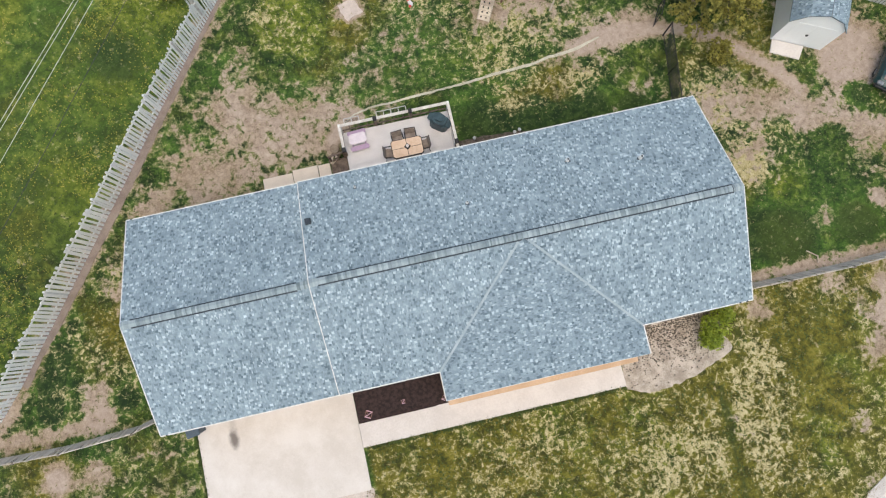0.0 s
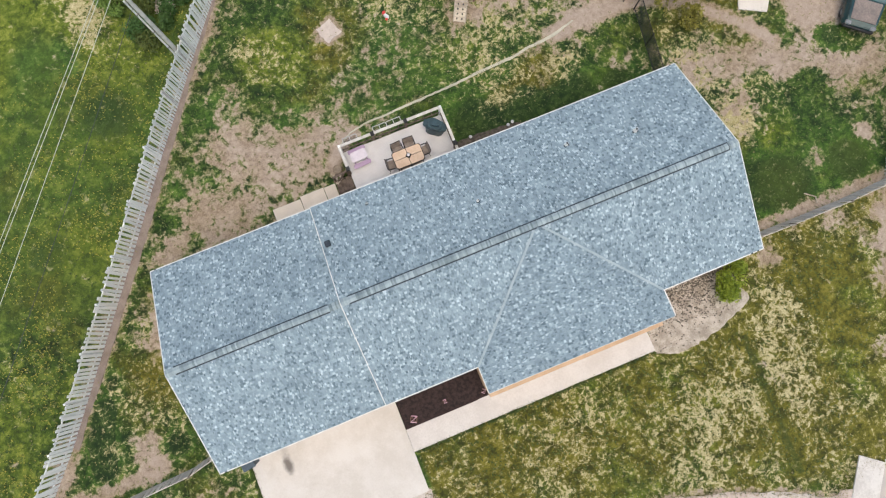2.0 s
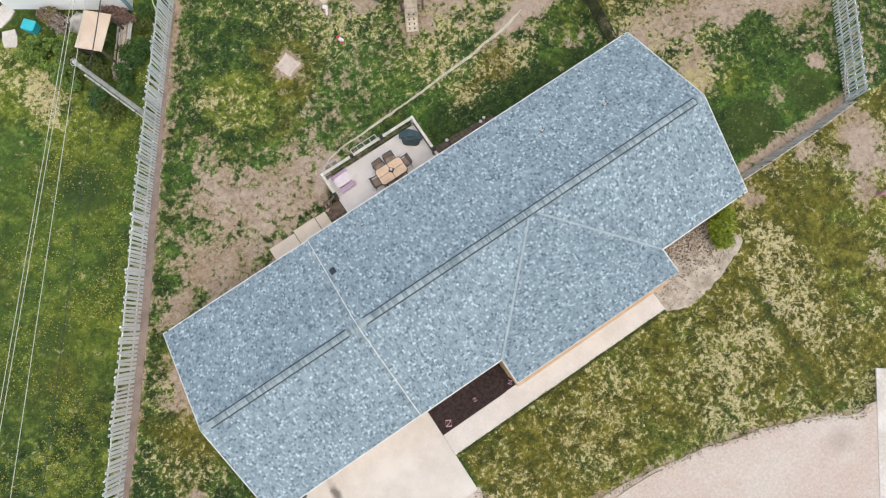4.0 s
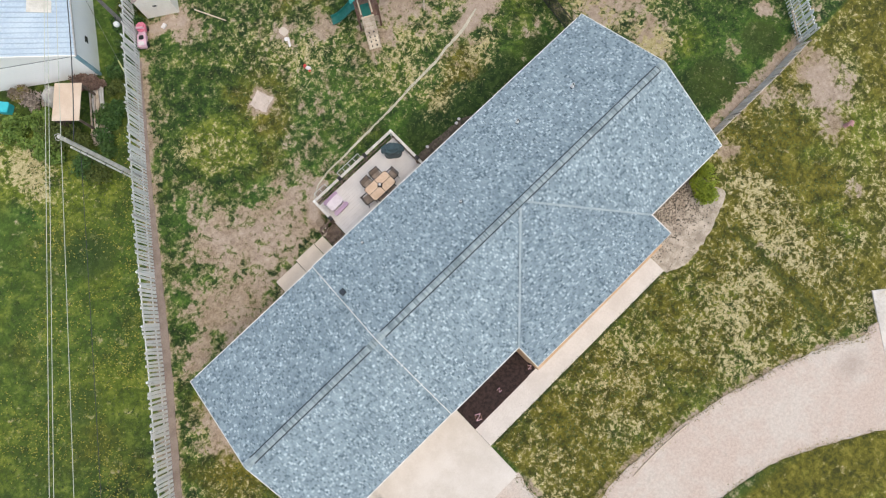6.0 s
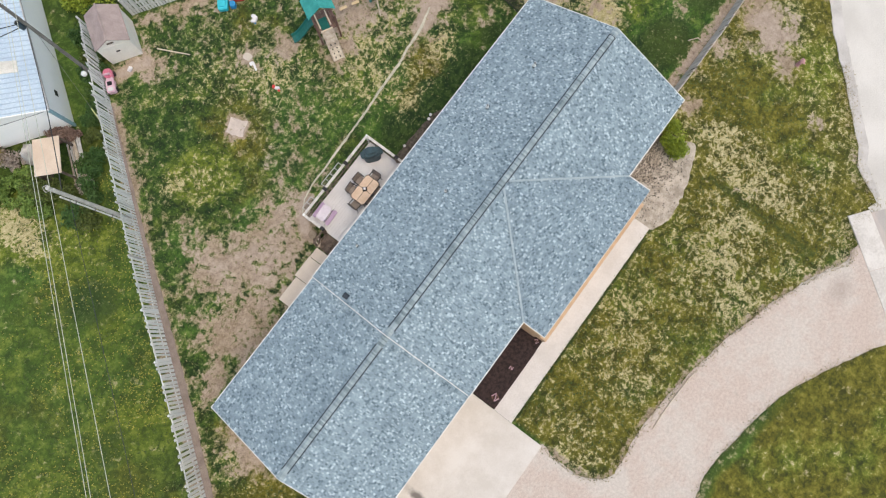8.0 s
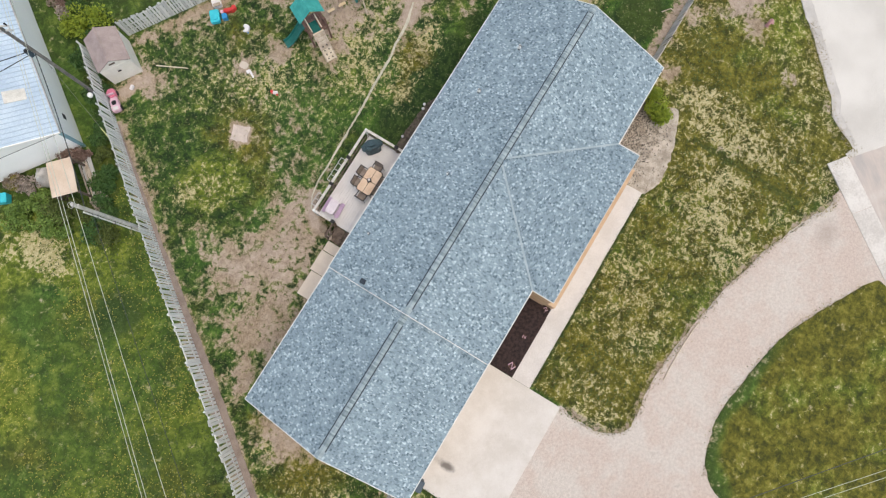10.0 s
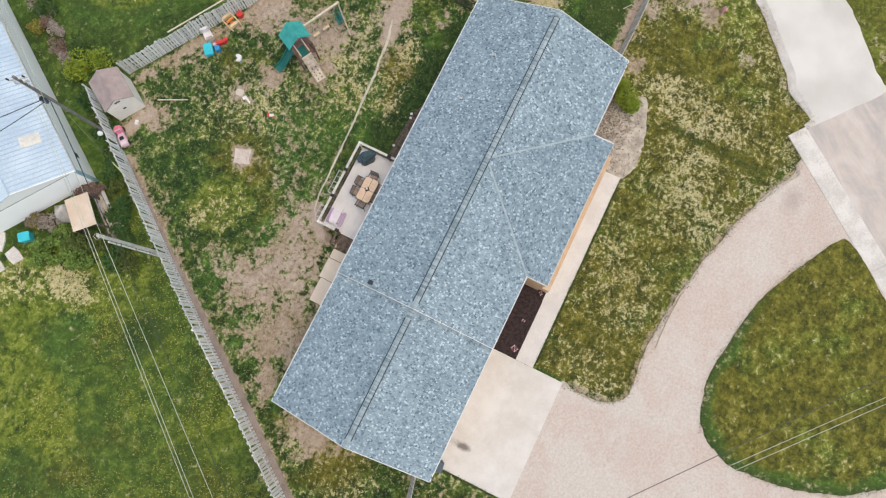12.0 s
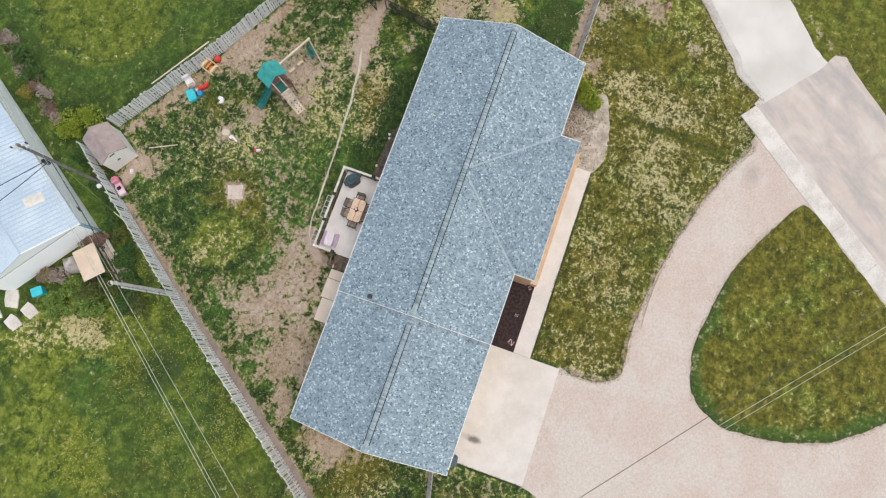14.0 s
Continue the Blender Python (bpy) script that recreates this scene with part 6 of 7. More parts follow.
toy("garden_figure", 2.5, 17.7, 30, "small red and white plastic toy on the lawn", [("body", WHITE_PLASTIC, 0.16, 0.3, 0.06, 0, 0.16, 0, 0), ("cap", RED, 0.18, 0.16, 0.06, 0, 0.2, 0.04, 0.18), ("base", RED, 0.14, 0.1, 0.04, 0, 0.1, -0.1, -0.1)])
toy("white_scrap", 2.75, 19.5, 60, "white plastic scrap on the lawn", [("sheet", WHITE_PLASTIC, 0.55, 0.12, 0.05, 0, 0.05, 0, 0), ("flap", WHITE_PLASTIC, 0.2, 0.22, 0.05, 0, 0.06, 0.2, 0.1)])
toy("grey_scrap", 2.95, 20.15, 10, "pale grey flattened sack on the lawn", [("sheet", SLAB_CONCRETE, 0.4, 0.5, 0.15, 0, 0.04, 0, 0)])
toy("white_scrap", -1.42, 24.82, 20, "small white block by the shed", [("block", WHITE_PLASTIC, 0.26, 0.2, 0.04, 0, 0.1, 0, 0)])


def pink_car():
    ob = tagged(group("toy_car", -2.62, 25.06, 0, 52), "pink and pale pink plastic toy car by the fence", "toy car")
    bm = bmesh.new()
    prism(bm, [(x - 0.30, y) for x, y in rounded(0.74, 0.46, 0.10)], 0.1, 0.36, 0.04)
    part("body", bm, PALE_PINK, ob)
    bm = bmesh.new()
    prism(bm, [(x + 0.13, y) for x, y in rounded(0.26, 0.36, 0.08)], 0.12, 0.30, 0.03)
    part("waist", bm, PALE_PINK, ob)
    bm = bmesh.new()
    prism(bm, [(x + 0.44, y) for x, y in rounded(0.52, 0.47, 0.20)], 0.12, 0.46, 0.07)
    part("bonnet", bm, PINK, ob, "pink bonnet")
    bm = bmesh.new()
    prism(bm, [(x + 0.30, y) for x, y in rounded(0.07, 0.40, 0.03)], 0.44, 0.60, 0.02)
    part("windscreen_frame", bm, PALE_PINK, ob)
    bm = bmesh.new()
    prism(bm, [(x - 0.16, y) for x, y in rounded(0.24, 0.26, 0.05)], 0.352, 0.366)
    part("seat_well", bm, DARK_METAL, ob)
    bm = bmesh.new()
    prism(bm, [(x - 0.50, y) for x, y in rounded(0.22, 0.30, 0.05)], 0.352, 0.40, 0.02)
    part("seat_back", bm, WHITE_PLASTIC, ob)
    for x in (-0.45, 0.45):
        for y in (-0.23, 0.23):
            bm = bmesh.new()
            cyl(bm, (x, y - 0.04, 0.11), (x, y + 0.04, 0.11), 0.14, 0.14, 14)
            part("wheel", bm, DARK_METAL, ob)


pink_car()
bm = bmesh.new()
cyl(bm, (0.35, 24.4, 0.03), (1.15, 22.75, 0.03), 0.036, 0.03, 7)
thing("timber_pole", bm, PALE_TIMBER, "pale thin timber pole lying on the lawn", "pole")
bm = bmesh.new()
prism(bm, [(-0.15, -0.10), (0.13, -0.12), (0.15, 0.09), (-0.12, 0.11)], -0.02, 0.03, 0.006)
thing("board_scrap", bm, WHITE_PLASTIC, "small white board scrap on bare earth by the shed", "board", m=pose(-1.45, 24.84, 0, 0, 0, 20))
bm = bmesh.new()
cyl(bm, (18.05, 1.46, 0.03), (18.5, 1.1, 0.05), 0.03, 0.03, 6)
cyl(bm, (18.5, 1.1, 0.03), (18.4, 0.8, 0.05), 0.03, 0.025, 6)
thing("stick", bm, PALE_WOOD, "pale broken stick lying by the fence", "stick")
bm = bmesh.new()
beam(bm, (22.85, 2.15, 0.5), (22.0, 0.5, 0.02), 0.07, 0.05)
thing("fence_brace", bm, PALE_WOOD, "pale timber brace leaning on the fence corner", "brace")


# ---- sheds ----
def resin_shed():
    ob = tagged(group("resin_shed", -0.51, 26.2, 0, 58), "small beige garden shed with a mauve gable roof", "shed")
    w, d, e, r = 0.86, 1.03, 1.6, 2.15      # half width, half depth, eave, ridge
    for x in (-d, d):
        bm = bmesh.new()
        pts = [(x, -w, -0.05), (x, w, -0.05), (x, w, e), (x, 0, r - 0.05), (x, -w, e)]
        a = [bm.verts.new(p) for p in pts]
        b = [bm.verts.new((p[0] - 0.06 * (1 if x > 0 else -1), p[1], p[2])) for p in pts]
        bm.faces.new(a)
        bm.faces.new(b[::-1])
        for i in range(5):
            bm.faces.new((a[i], b[i], b[(i + 1) % 5], a[(i + 1) % 5]))
        bmesh.ops.recalc_face_normals(bm, faces=bm.faces)
        wall = part("end_wall", bm, BEIGE_WALL, ob)
        if x < 0:
            for y in (-0.33, 0.33):
                bm = bmesh.new()
                box(bm, x - 0.014, x - 0.002, y - 0.3, y + 0.3, 0.05, 1.5, 0.004)
                part("door", bm, BEIGE_WALL, wall)
            bm = bmesh.new()
            box(bm, x - 0.035, x - 0.002, -0.18, 0.18, 1.72, 1.84, 0.02)
            part("vent", bm, BROWN_WOOD, wall, "small dark vent")
            bm = bmesh.new()
            box(bm, x - 0.06, x - 0.03, -0.1, 0.1, 0.95, 1.05, 0.01)
            part("latch", bm, DARK_METAL, wall)
    for y in (-w, w):
        bm = bmesh.new()
        box(bm, -d + 0.06, d - 0.06, min(y, y * 0.94), max(y, y * 0.94), -0.05, e - 0.02)
        part("side_wall", bm, BEIGE_WALL, ob)
    for sgn in (-1, 1):
        bm = bmesh.new()
        slab(bm, [(-d - 0.04, 0, r), (d + 0.04, 0, r), (d + 0.04, sgn * (w + 0.08), e - 0.04), (-d - 0.04, sgn * (w + 0.08), e - 0.04)], 0.05)
        part("roof_panel", bm, MAUVE_ROOF, ob, "mauve roof panel")
    bm = bmesh.new()
    beam(bm, (-d - 0.05, 0, r + 0.01), (d + 0.05, 0, r + 0.01), 0.09, 0.04)
    part("ridge_cap", bm, MAUVE_ROOF, ob)


resin_shed()


def barn_shed():
    """Gambrel-roofed shed; its doors face the yard."""
    ob = tagged(group("barn_shed", 21.25, 12.75, 0, 64), "white wooden shed with a grey shingled gambrel roof", "shed")
    w, d = 1.25, 1.45
    prof = [(-w - 0.08, 1.85), (-w * 0.62, 2.55), (0, 2.85), (w * 0.62, 2.55), (w + 0.08, 1.85)]
    for x in (-d, d):
        bm = bmesh.new()
        pts = [(x, -w, -0.1), (x, w, -0.1), (x, w, 1.9), (x, w * 0.6, 2.48), (x, 0, 2.78), (x, -w * 0.6, 2.48), (x, -w, 1.9)]
        a = [bm.verts.new(p) for p in pts]
        b = [bm.verts.new((p[0] * 0.95, p[1], p[2])) for p in pts]
        bm.faces.new(a)
        bm.faces.new(b[::-1])
        for i in range(len(pts)):
            bm.faces.new((a[i], b[i], b[(i + 1) % len(pts)], a[(i + 1) % len(pts)]))
        bmesh.ops.recalc_face_normals(bm, faces=bm.faces)
        wall = part("end_wall", bm, METAL_WHITE, ob)
        if x < 0:
            for y in (-0.45, 0.45):
                bm = bmesh.new()
                box(bm, x - 0.016, x - 0.002, y - 0.43, y + 0.43, 0.08, 1.8, 0.004)
                part("door", bm, METAL_WHITE, wall)
            bm = bmesh.new()
            box(bm, x - 0.05, x - 0.016, -0.05, 0.05, 0.9, 1.0)
            part("latch", bm, DARK_METAL, wall)
    for y in (-w, w):
        bm = bmesh.new()
        box(bm, -d * 0.95, d * 0.95, min(y, y * 0.95), max(y, y * 0.95), -0.1, 1.88)
        part("side_wall", bm, METAL_WHITE, ob)
    for (y0, z0), (y1, z1) in zip(prof, prof[1:]):
        bm = bmesh.new()
        slab(bm, [(-d - 0.1, y0, z0), (d + 0.1, y0, z0), (d + 0.1, y1, z1), (-d - 0.1, y1, z1)], 0.05)
        panel = part("roof_panel", bm, ROOF_DECK, ob)
        low, high = (Vector((-d - 0.1, y0, z0)), Vector((-d - 0.1, y1, z1))) if z0 < z1 else (Vector((d + 0.1, y1, z1)), Vector((d + 0.1, y0, z0)))
        u = Vector((1 if z0 < z1 else -1, 0, 0))
        up = (high - low)
        lay((low + Vector((0, 0, 0.006)), u, up.normalized(), (-u.cross(up).normalized() if u.cross(up).z < 0 else u.cross(up).normalized())), lambda s: [(0, 2 * d + 0.2)], up.length, int(y0 * 100) + 900, panel)
    bm = bmesh.new()
    slab(bm, [(-d - 0.05, -0.38, 0.08), (-d - 0.05, 1.2, 0.08), (-d - 0.7, 1.15, 0.01), (-d - 0.75, -0.3, 0.01)], 0.08)
    part("ramp", bm, CONCRETE, ob, "short pale concrete ramp")


barn_shed()


# ---- parked car ----
def car():
    ob = tagged(group("parked_car", 25.40, 9.66, 0, 230), "dark teal parked car with a faded brown hood", "car")
    L, W = 4.4, 1.76

    def shell(sections, name, material, label=""):
        bm = bmesh.new()
        rings = []
        for x, hw, z0, z1, tuck in sections:
            rings.append([bm.verts.new(p) for p in ((x, -hw, z0), (x, -hw - 0.02, (z0 + z1) / 2), (x, -hw + tuck, z1), (x, hw - tuck, z1), (x, hw + 0.02, (z0 + z1) / 2), (x, hw, z0))])
        for a, b in zip(rings, rings[1:]):
            for i in range(6):
                bm.faces.new((a[i], a[(i + 1) % 6], b[(i + 1) % 6], b[i]))
        bm.faces.new(rings[0])
        bm.faces.new(rings[-1][::-1])
        bmesh.ops.recalc_face_normals(bm, faces=bm.faces)
        bmesh.ops.bevel(bm, geom=bm.edges[:], offset=0.03, segments=2, affect="EDGES", clamp_overlap=True)
        return part(name, bm, material, ob, label)
    body = shell([(-2.18, 0.76, 0.35, 0.85, 0.06), (-2.0, 0.85, 0.25, 0.95, 0.08), (-1.0, 0.88, 0.22, 0.97, 0.08), (0.8, 0.88, 0.22, 0.95, 0.08), (1.85, 0.84, 0.25, 0.80, 0.10), (2.18, 0.70, 0.32, 0.66, 0.08)], "body", CAR_PAINT)
    shell([(-1.75, 0.78, 0.94, 1.0, 0.05), (-1.3, 0.76, 0.95, 1.42, 0.18), (0.1, 0.76, 0.95, 1.46, 0.18), (0.85, 0.78, 0.94, 0.98, 0.05)], "cabin", GLASS, "dark glazed cabin")
    bm = bmesh.new()
    prism(bm, [(x - 0.6, y) for x, y in rounded(1.3, 1.16, 0.2)], 1.44, 1.485, 0.02)
    part("roof", bm, CAR_PAINT, ob)
    bm = bmesh.new()
    slab(bm, [(0.92, -0.68, 0.965), (1.95, -0.62, 0.81), (1.95, 0.62, 0.81), (0.92, 0.68, 0.965)], 0.03)
    part("hood", bm, CAR_HOOD, ob, "faded grey-brown hood")
    bm = bmesh.new()
    box(bm, 2.05, 2.26, -0.78, 0.78, 0.36, 0.55, 0.05)
    part("bumper", bm, DARK_METAL, ob)
    for y in (-0.62, 0.62):
        bm = bmesh.new()
        box(bm, 2.0, 2.2, y - 0.14, y + 0.14, 0.58, 0.72, 0.03)
        part("headlight", bm, GREY_LENS, ob, "grey headlight")
        bm = bmesh.new()
        box(bm, 0.62, 0.8, y * 1.5 - 0.1, y * 1.5 + 0.1, 0.95, 1.08, 0.03)
        part("wing_mirror", bm, LAMP_GLASS, ob, "white wing mirror")
    for x in (-1.35, 1.35):
        for y in (-0.74, 0.74):
            bm = bmesh.new()
            cyl(bm, (x, y - 0.1, 0.3), (x, y + 0.1, 0.3), 0.32, 0.32, 20)
            wheel = part("wheel", bm, RUBBER, ob)
            bm = bmesh.new()
            cyl(bm, (x, y - 0.11, 0.3), (x, y + 0.11, 0.3), 0.19, 0.19, 14)
            part("rim", bm, GREY_LENS, wheel)


car()


# ---- tree ----
def tree(x, y, height, reach, seed):
    ob = tagged(group("tree", x, y), "spreading tree with golden green feathery foliage", "tree")
    rng = random.Random(seed)
    bm = bmesh.new()
    cyl(bm, (0, 0, -0.1), (0.1, 0.05, height * 0.5), 0.2, 0.13, 10)
    cyl(bm, (0.1, 0.05, height * 0.5), (0.05, 0.1, height * 0.92), 0.13, 0.04, 8)
    part("trunk", bm, BARK, ob)
    bm, tips = bmesh.new(), []
    for i in range(60):
        h = height * rng.uniform(0.22, 0.95)
        a = rng.uniform(0, 6.283)
        r = reach * (1.12 - 0.75 * h / height) * rng.uniform(0.65, 1.1)
        base, tip = Vector((0.08, 0.06, h)), Vector((math.cos(a) * r, math.sin(a) * r, h + rng.uniform(-0.35, 0.25)))
        cyl(bm, base, tip, 0.045, 0.012, 5)
        tips.append((base, tip))
        for _ in range(4):
            t = rng.uniform(0.4, 0.95)
            p = base.lerp(tip, t)
            b2 = a + rng.choice((-1, 1)) * rng.uniform(0.4, 1.0)
            q = p + Vector((math.cos(b2), math.sin(b2), rng.uniform(-0.35, 0.1))) * reach * rng.uniform(0.15, 0.32)
            tips.append((p, q))
    part("limbs", bm, BARK, ob)

    def spot(g):
        p, q = g.choice(tips)
        t = g.uniform(0.3, 1.08)
        return p.lerp(q, t) + Vector((g.gauss(0, 0.06), g.gauss(0, 0.06), g.gauss(0, 0.06)))
    v, f = leaves(30000, spot, 0.12, seed, 0.4)
    raw("crown", v, f, LEAF_GOLD, ob)


tree(17.0, 15.4, 5.0, 4.1, 41)
shrub("shrub", 16.55, 11.75, 0.75, 1.0, LEAF_GOLD, "small golden green shrub by the path", 42, 1100, 0.11)


# ---- neighbour's metal-roofed building ----
def metal_building():
    ob = tagged(group("metal_building", -5.6, 25.1, 0, 56), "low white building with a blue ribbed metal roof", "building")
    # local x runs along the east side, y to the west
    L, D, E, R = 26.0, 6.4, 2.3, 3.3
    for x0, x1, y0, y1 in ((0.02, L - 0.02, 0.02, 0.14), (0.02, 0.14, 0.14, D - 0.14), (L - 0.14, L - 0.02, 0.14, D - 0.14), (0.02, L - 0.02, D - 0.14, D - 0.02)):
        bm = bmesh.new()
        box(bm, x0, x1, y0, y1, -0.1, E - 0.03)
        wall = part("wall", bm, METAL_WHITE, ob, "white metal wall")
        if x1 < 1:
            for i in range(11):
                bm = bmesh.new()
                slab(bm, [(x0 - 0.002, y0 - 0.1, 0.24 + i * 0.19), (x0 - 0.05, y0 - 0.1, 0.08 + i * 0.19), (x0 - 0.05, y1, 0.08 + i * 0.19), (x0 - 0.002, y1, 0.24 + i * 0.19)], 0.02)
                part("siding_board", bm, METAL_WHITE, wall)
                # grey strip standing in for the shadow under each lap
                bm = bmesh.new()
                box(bm, x0 - 0.012, x0 - 0.003, y0 - 0.1, y1, 0.235 + i * 0.19, 0.275 + i * 0.19)
                part("siding_joint", bm, GREY_LENS, wall)
    for y0, z0, y1, z1 in ((-0.06, E, D / 2, R), (D / 2, R, D + 0.06, E)):
        bm = bmesh.new()
        slab(bm, [(-0.06, y0, z0), (L, y0, z0), (L, y1, z1), (-0.06, y1, z1)], 0.05)
        roof = part("roof", bm, METAL_BLUE, ob, "blue ribbed metal roof")
        x = 0.1
        while x < L - 0.1 and y0 < 1:
            bm = bmesh.new()
            beam(bm, (x, y0, z0 + 0.012), (x, y1, z1 + 0.012), 0.035, 0.04)
            part("rib", bm, METAL_RIB, roof)
            x += 0.27
    for a, b in (((-0.06, -0.07, E), (L, -0.07, E)), ((-0.07, -0.06, E), (-0.07, D / 2, R))):
        bm = bmesh.new()
        beam(bm, a, b, 0.05, 0.1)
        part("edge_trim", bm, GREY_BOARD if a[1] < -0.065 else METAL_WHITE, ob, "thin roof edge trim")
    bm = bmesh.new()
    box(bm, -0.05, 0.09, -0.05, 0.09, -0.1, E - 0.05)
    part("corner_post", bm, TEAL_TRIM, ob, "teal-blue corner trim")
    bm = bmesh.new()
    box(bm, 1.3, 1.62, 0.0, 0.03, 0.9, 1.15)
    part("wall_vent", bm, DARK_METAL, ob, "small dark wall vent")
    bm = bmesh.new()
    tilt = (R - E) / (D / 2)
    slab(bm, [(x, y, E + tilt * y + 0.075) for x, y in ((2.20, 0.75), (2.84, 0.70), (2.92, 1.70), (2.24, 1.76))], 0.03)
    part("skylight", bm, FADED_SHEET, ob, "faded pale skylight sheet")
    bm = bmesh.new()
    beam(bm, (-0.06, D / 2, R + 0.02), (L, D / 2, R + 0.02), 0.08, 0.05)
    part("ridge_cap", bm, METAL_RIB, ob, "blue metal ridge cap")
    # gable over the end wall, clad in boards
    bm = bmesh.new()
    low = [bm.verts.new((0.02, 0.02, E - 0.03)), bm.verts.new((0.02, D - 0.02, E - 0.03)), bm.verts.new((0.02, D / 2, R - 0.06))]
    back = [bm.verts.new((0.14, v.co.y, v.co.z)) for v in low]
    bm.faces.new(low)
    bm.faces.new(back[::-1])
    for i in range(3):
        bm.faces.new((low[i], back[i], back[(i + 1) % 3], low[(i + 1) % 3]))
    bmesh.ops.recalc_face_normals(bm, faces=bm.faces)
    gable = part("gable_wall", bm, METAL_WHITE, ob, "white boarded gable")
    for i in range(5):
        z, inset = E + i * 0.19, (i * 0.19 + 0.2) / tilt
        if inset < D / 2 - 0.1:
            bm = bmesh.new()
            slab(bm, [(0.018, inset, z + 0.19), (-0.01, inset, z), (-0.01, D - inset, z), (0.018, D - inset, z + 0.19)], 0.02)
            part("siding_board", bm, METAL_WHITE, gable)


metal_building()
shrub("brush_heap", -6.55, 25.3, 0.6, 0.5, RED_BRUSH, "flat heap of dry brown brush against the building", 61, 2200, 0.10)
shrub("brush_heap", -9.3, 27.0, 0.55, 0.6, LEAF_DRY, "low heap of dry brown brush against the building", 63, 1200, 0.10)
shrub("brush_heap", -6.05, 24.75, 0.5, 0.45, RED_BRUSH, "flat heap of dry brown brush against the building", 65, 1800, 0.10)
shrub("brush_heap", -7.7, 22.3, 0.55, 0.22, DEBRIS, "scattered dry brown twigs by the lean-to", 66, 900, 0.10)
shrub("brush_heap", -8.9, 26.3, 0.75, 0.35, DEBRIS, "low heap of dry brown brush against the building", 64, 1400, 0.10)


def platform():
    ob = tagged(group("plywood_lean_to", -7.55, 24.09, 0, 46.5), "open lean-to with a tan plywood roof beside the building", "lean-to")
    bm = bmesh.new()
    box(bm, -0.98, 0.98, -0.68, 0.68, 1.46, 1.50, 0.006)
    part("roof_board", bm, PLYWOOD, ob, "tan plywood sheet")
    for x in (-0.9, 0.9):
        for y in (-0.6, 0.6):
            bm = bmesh.new()
            box(bm, x - 0.05, x + 0.05, y - 0.05, y + 0.05, -0.1, 1.46)
            part("post", bm, BROWN_WOOD, ob)
    bm = bmesh.new()
    box(bm, -0.95, 0.95, 0.55, 0.6, 0.1, 1.3)
    part("back_board", bm, BROWN_WOOD, ob)


def tarpaulin():
    """A creased sheet thrown over low junk, draped to the ground at its edges."""
    rng = random.Random(402)
    a, b, c, d = Vector((-8.05, 26.65)), Vector((-7.3, 25.6)), Vector((-8.3, 24.95)), Vector((-8.9, 26.0))
    bumps = [(rng.uniform(0.15, 0.85), rng.uniform(0.15, 0.85), rng.uniform(0.12, 0.25), rng.uniform(0.1, 0.3)) for _ in range(9)]
    n, m, verts, faces = 16, 16, [], []
    for i in range(n + 1):
        for j in range(m + 1):
            u, v = i / n, j / m
            p = a.lerp(b, u).lerp(d.lerp(c, u), v)
            rim = min(1.0, 5.0 * min(u, 1 - u, v, 1 - v))
            high = 0.25 + sum(h * math.exp(-((u - x) ** 2 + (v - y) ** 2) / (r * r)) for x, y, r, h in bumps) + 0.03 * math.sin(u * 19 + v * 7)
            verts.append((p.x + rng.uniform(-0.025, 0.025), p.y + rng.uniform(-0.025, 0.025), -0.02 + high * rim))
    for i in range(n):
        for j in range(m):
            k = i * (m + 1) + j
            faces.append((k, k + m + 1, k + m + 2, k + 1))
    ob = raw("tarpaulin", verts, faces, TARP, label="creased grey tarpaulin over a pile beside the lean-to", category="tarpaulin", smooth=True)
    thick = ob.modifiers.new("thickness", "SOLIDIFY")
    thick.thickness = 0.012


def board_pile():
    """Old planks lying side by side and over one another along the lean-to."""
    ob = tagged(group("board_pile", -6.95, 23.62, 0, 55.5), "weathered grey boards heaped along the lean-to", "boards")
    rng = random.Random(404)
    for i in range(16):
        y, z = -0.30 + 0.62 * (i % 8) / 7 + rng.uniform(-0.03, 0.03), 0.03 + 0.07 * (i // 8) + rng.uniform(0, 0.05)
        x0, x1, skew = -1.5 + rng.uniform(-0.25, 0.7), 1.45 - rng.uniform(-0.15, 0.9), rng.uniform(-0.09, 0.09)
        bm = bmesh.new()
        beam(bm, (x0, y - skew, z), (x1, y + skew, z + rng.uniform(0.0, 0.10)), rng.uniform(0.05, 0.11), 0.028)
        part("board", bm, rng.choice((GREY_BOARD, GREY_BOARD, BROWN_BOARD, PALE_WOOD)), ob)


platform()
tarpaulin()
board_pile()
toy("storage_tub", -10.35, 27.0, 40, "bright blue plastic storage tub in the weeds", [("tub", CYAN, 0.52, 0.64, 0.06, 0, 0.42, 0, 0), ("lid", CYAN, 0.56, 0.68, 0.06, 0.42, 0.46, 0, 0)])
for x, y, a, s in ((-11.35, 28.55, 20, 0.58), (-11.65, 27.2, 66, 0.5), (-12.5, 29.2, 50, 0.5), (-12.65, 27.85, 66, 0.5)):
    bm = bmesh.new()
    prism(bm, [(-s, -s * 0.7), (s * 0.2, -s * 0.8), (s, -s * 0.6), (s * 0.9, s * 0.7), (-s * 0.1, s * 0.75), (-s * 0.8, s * 0.6)], -0.06, 0.03, 0.01)
    thing("flagstone", bm, WORN_CONCRETE, "irregular pale flagstone in the weeds", "flagstone", grouped="flagstones", m=pose(x, y, 0, 0, 0, a))

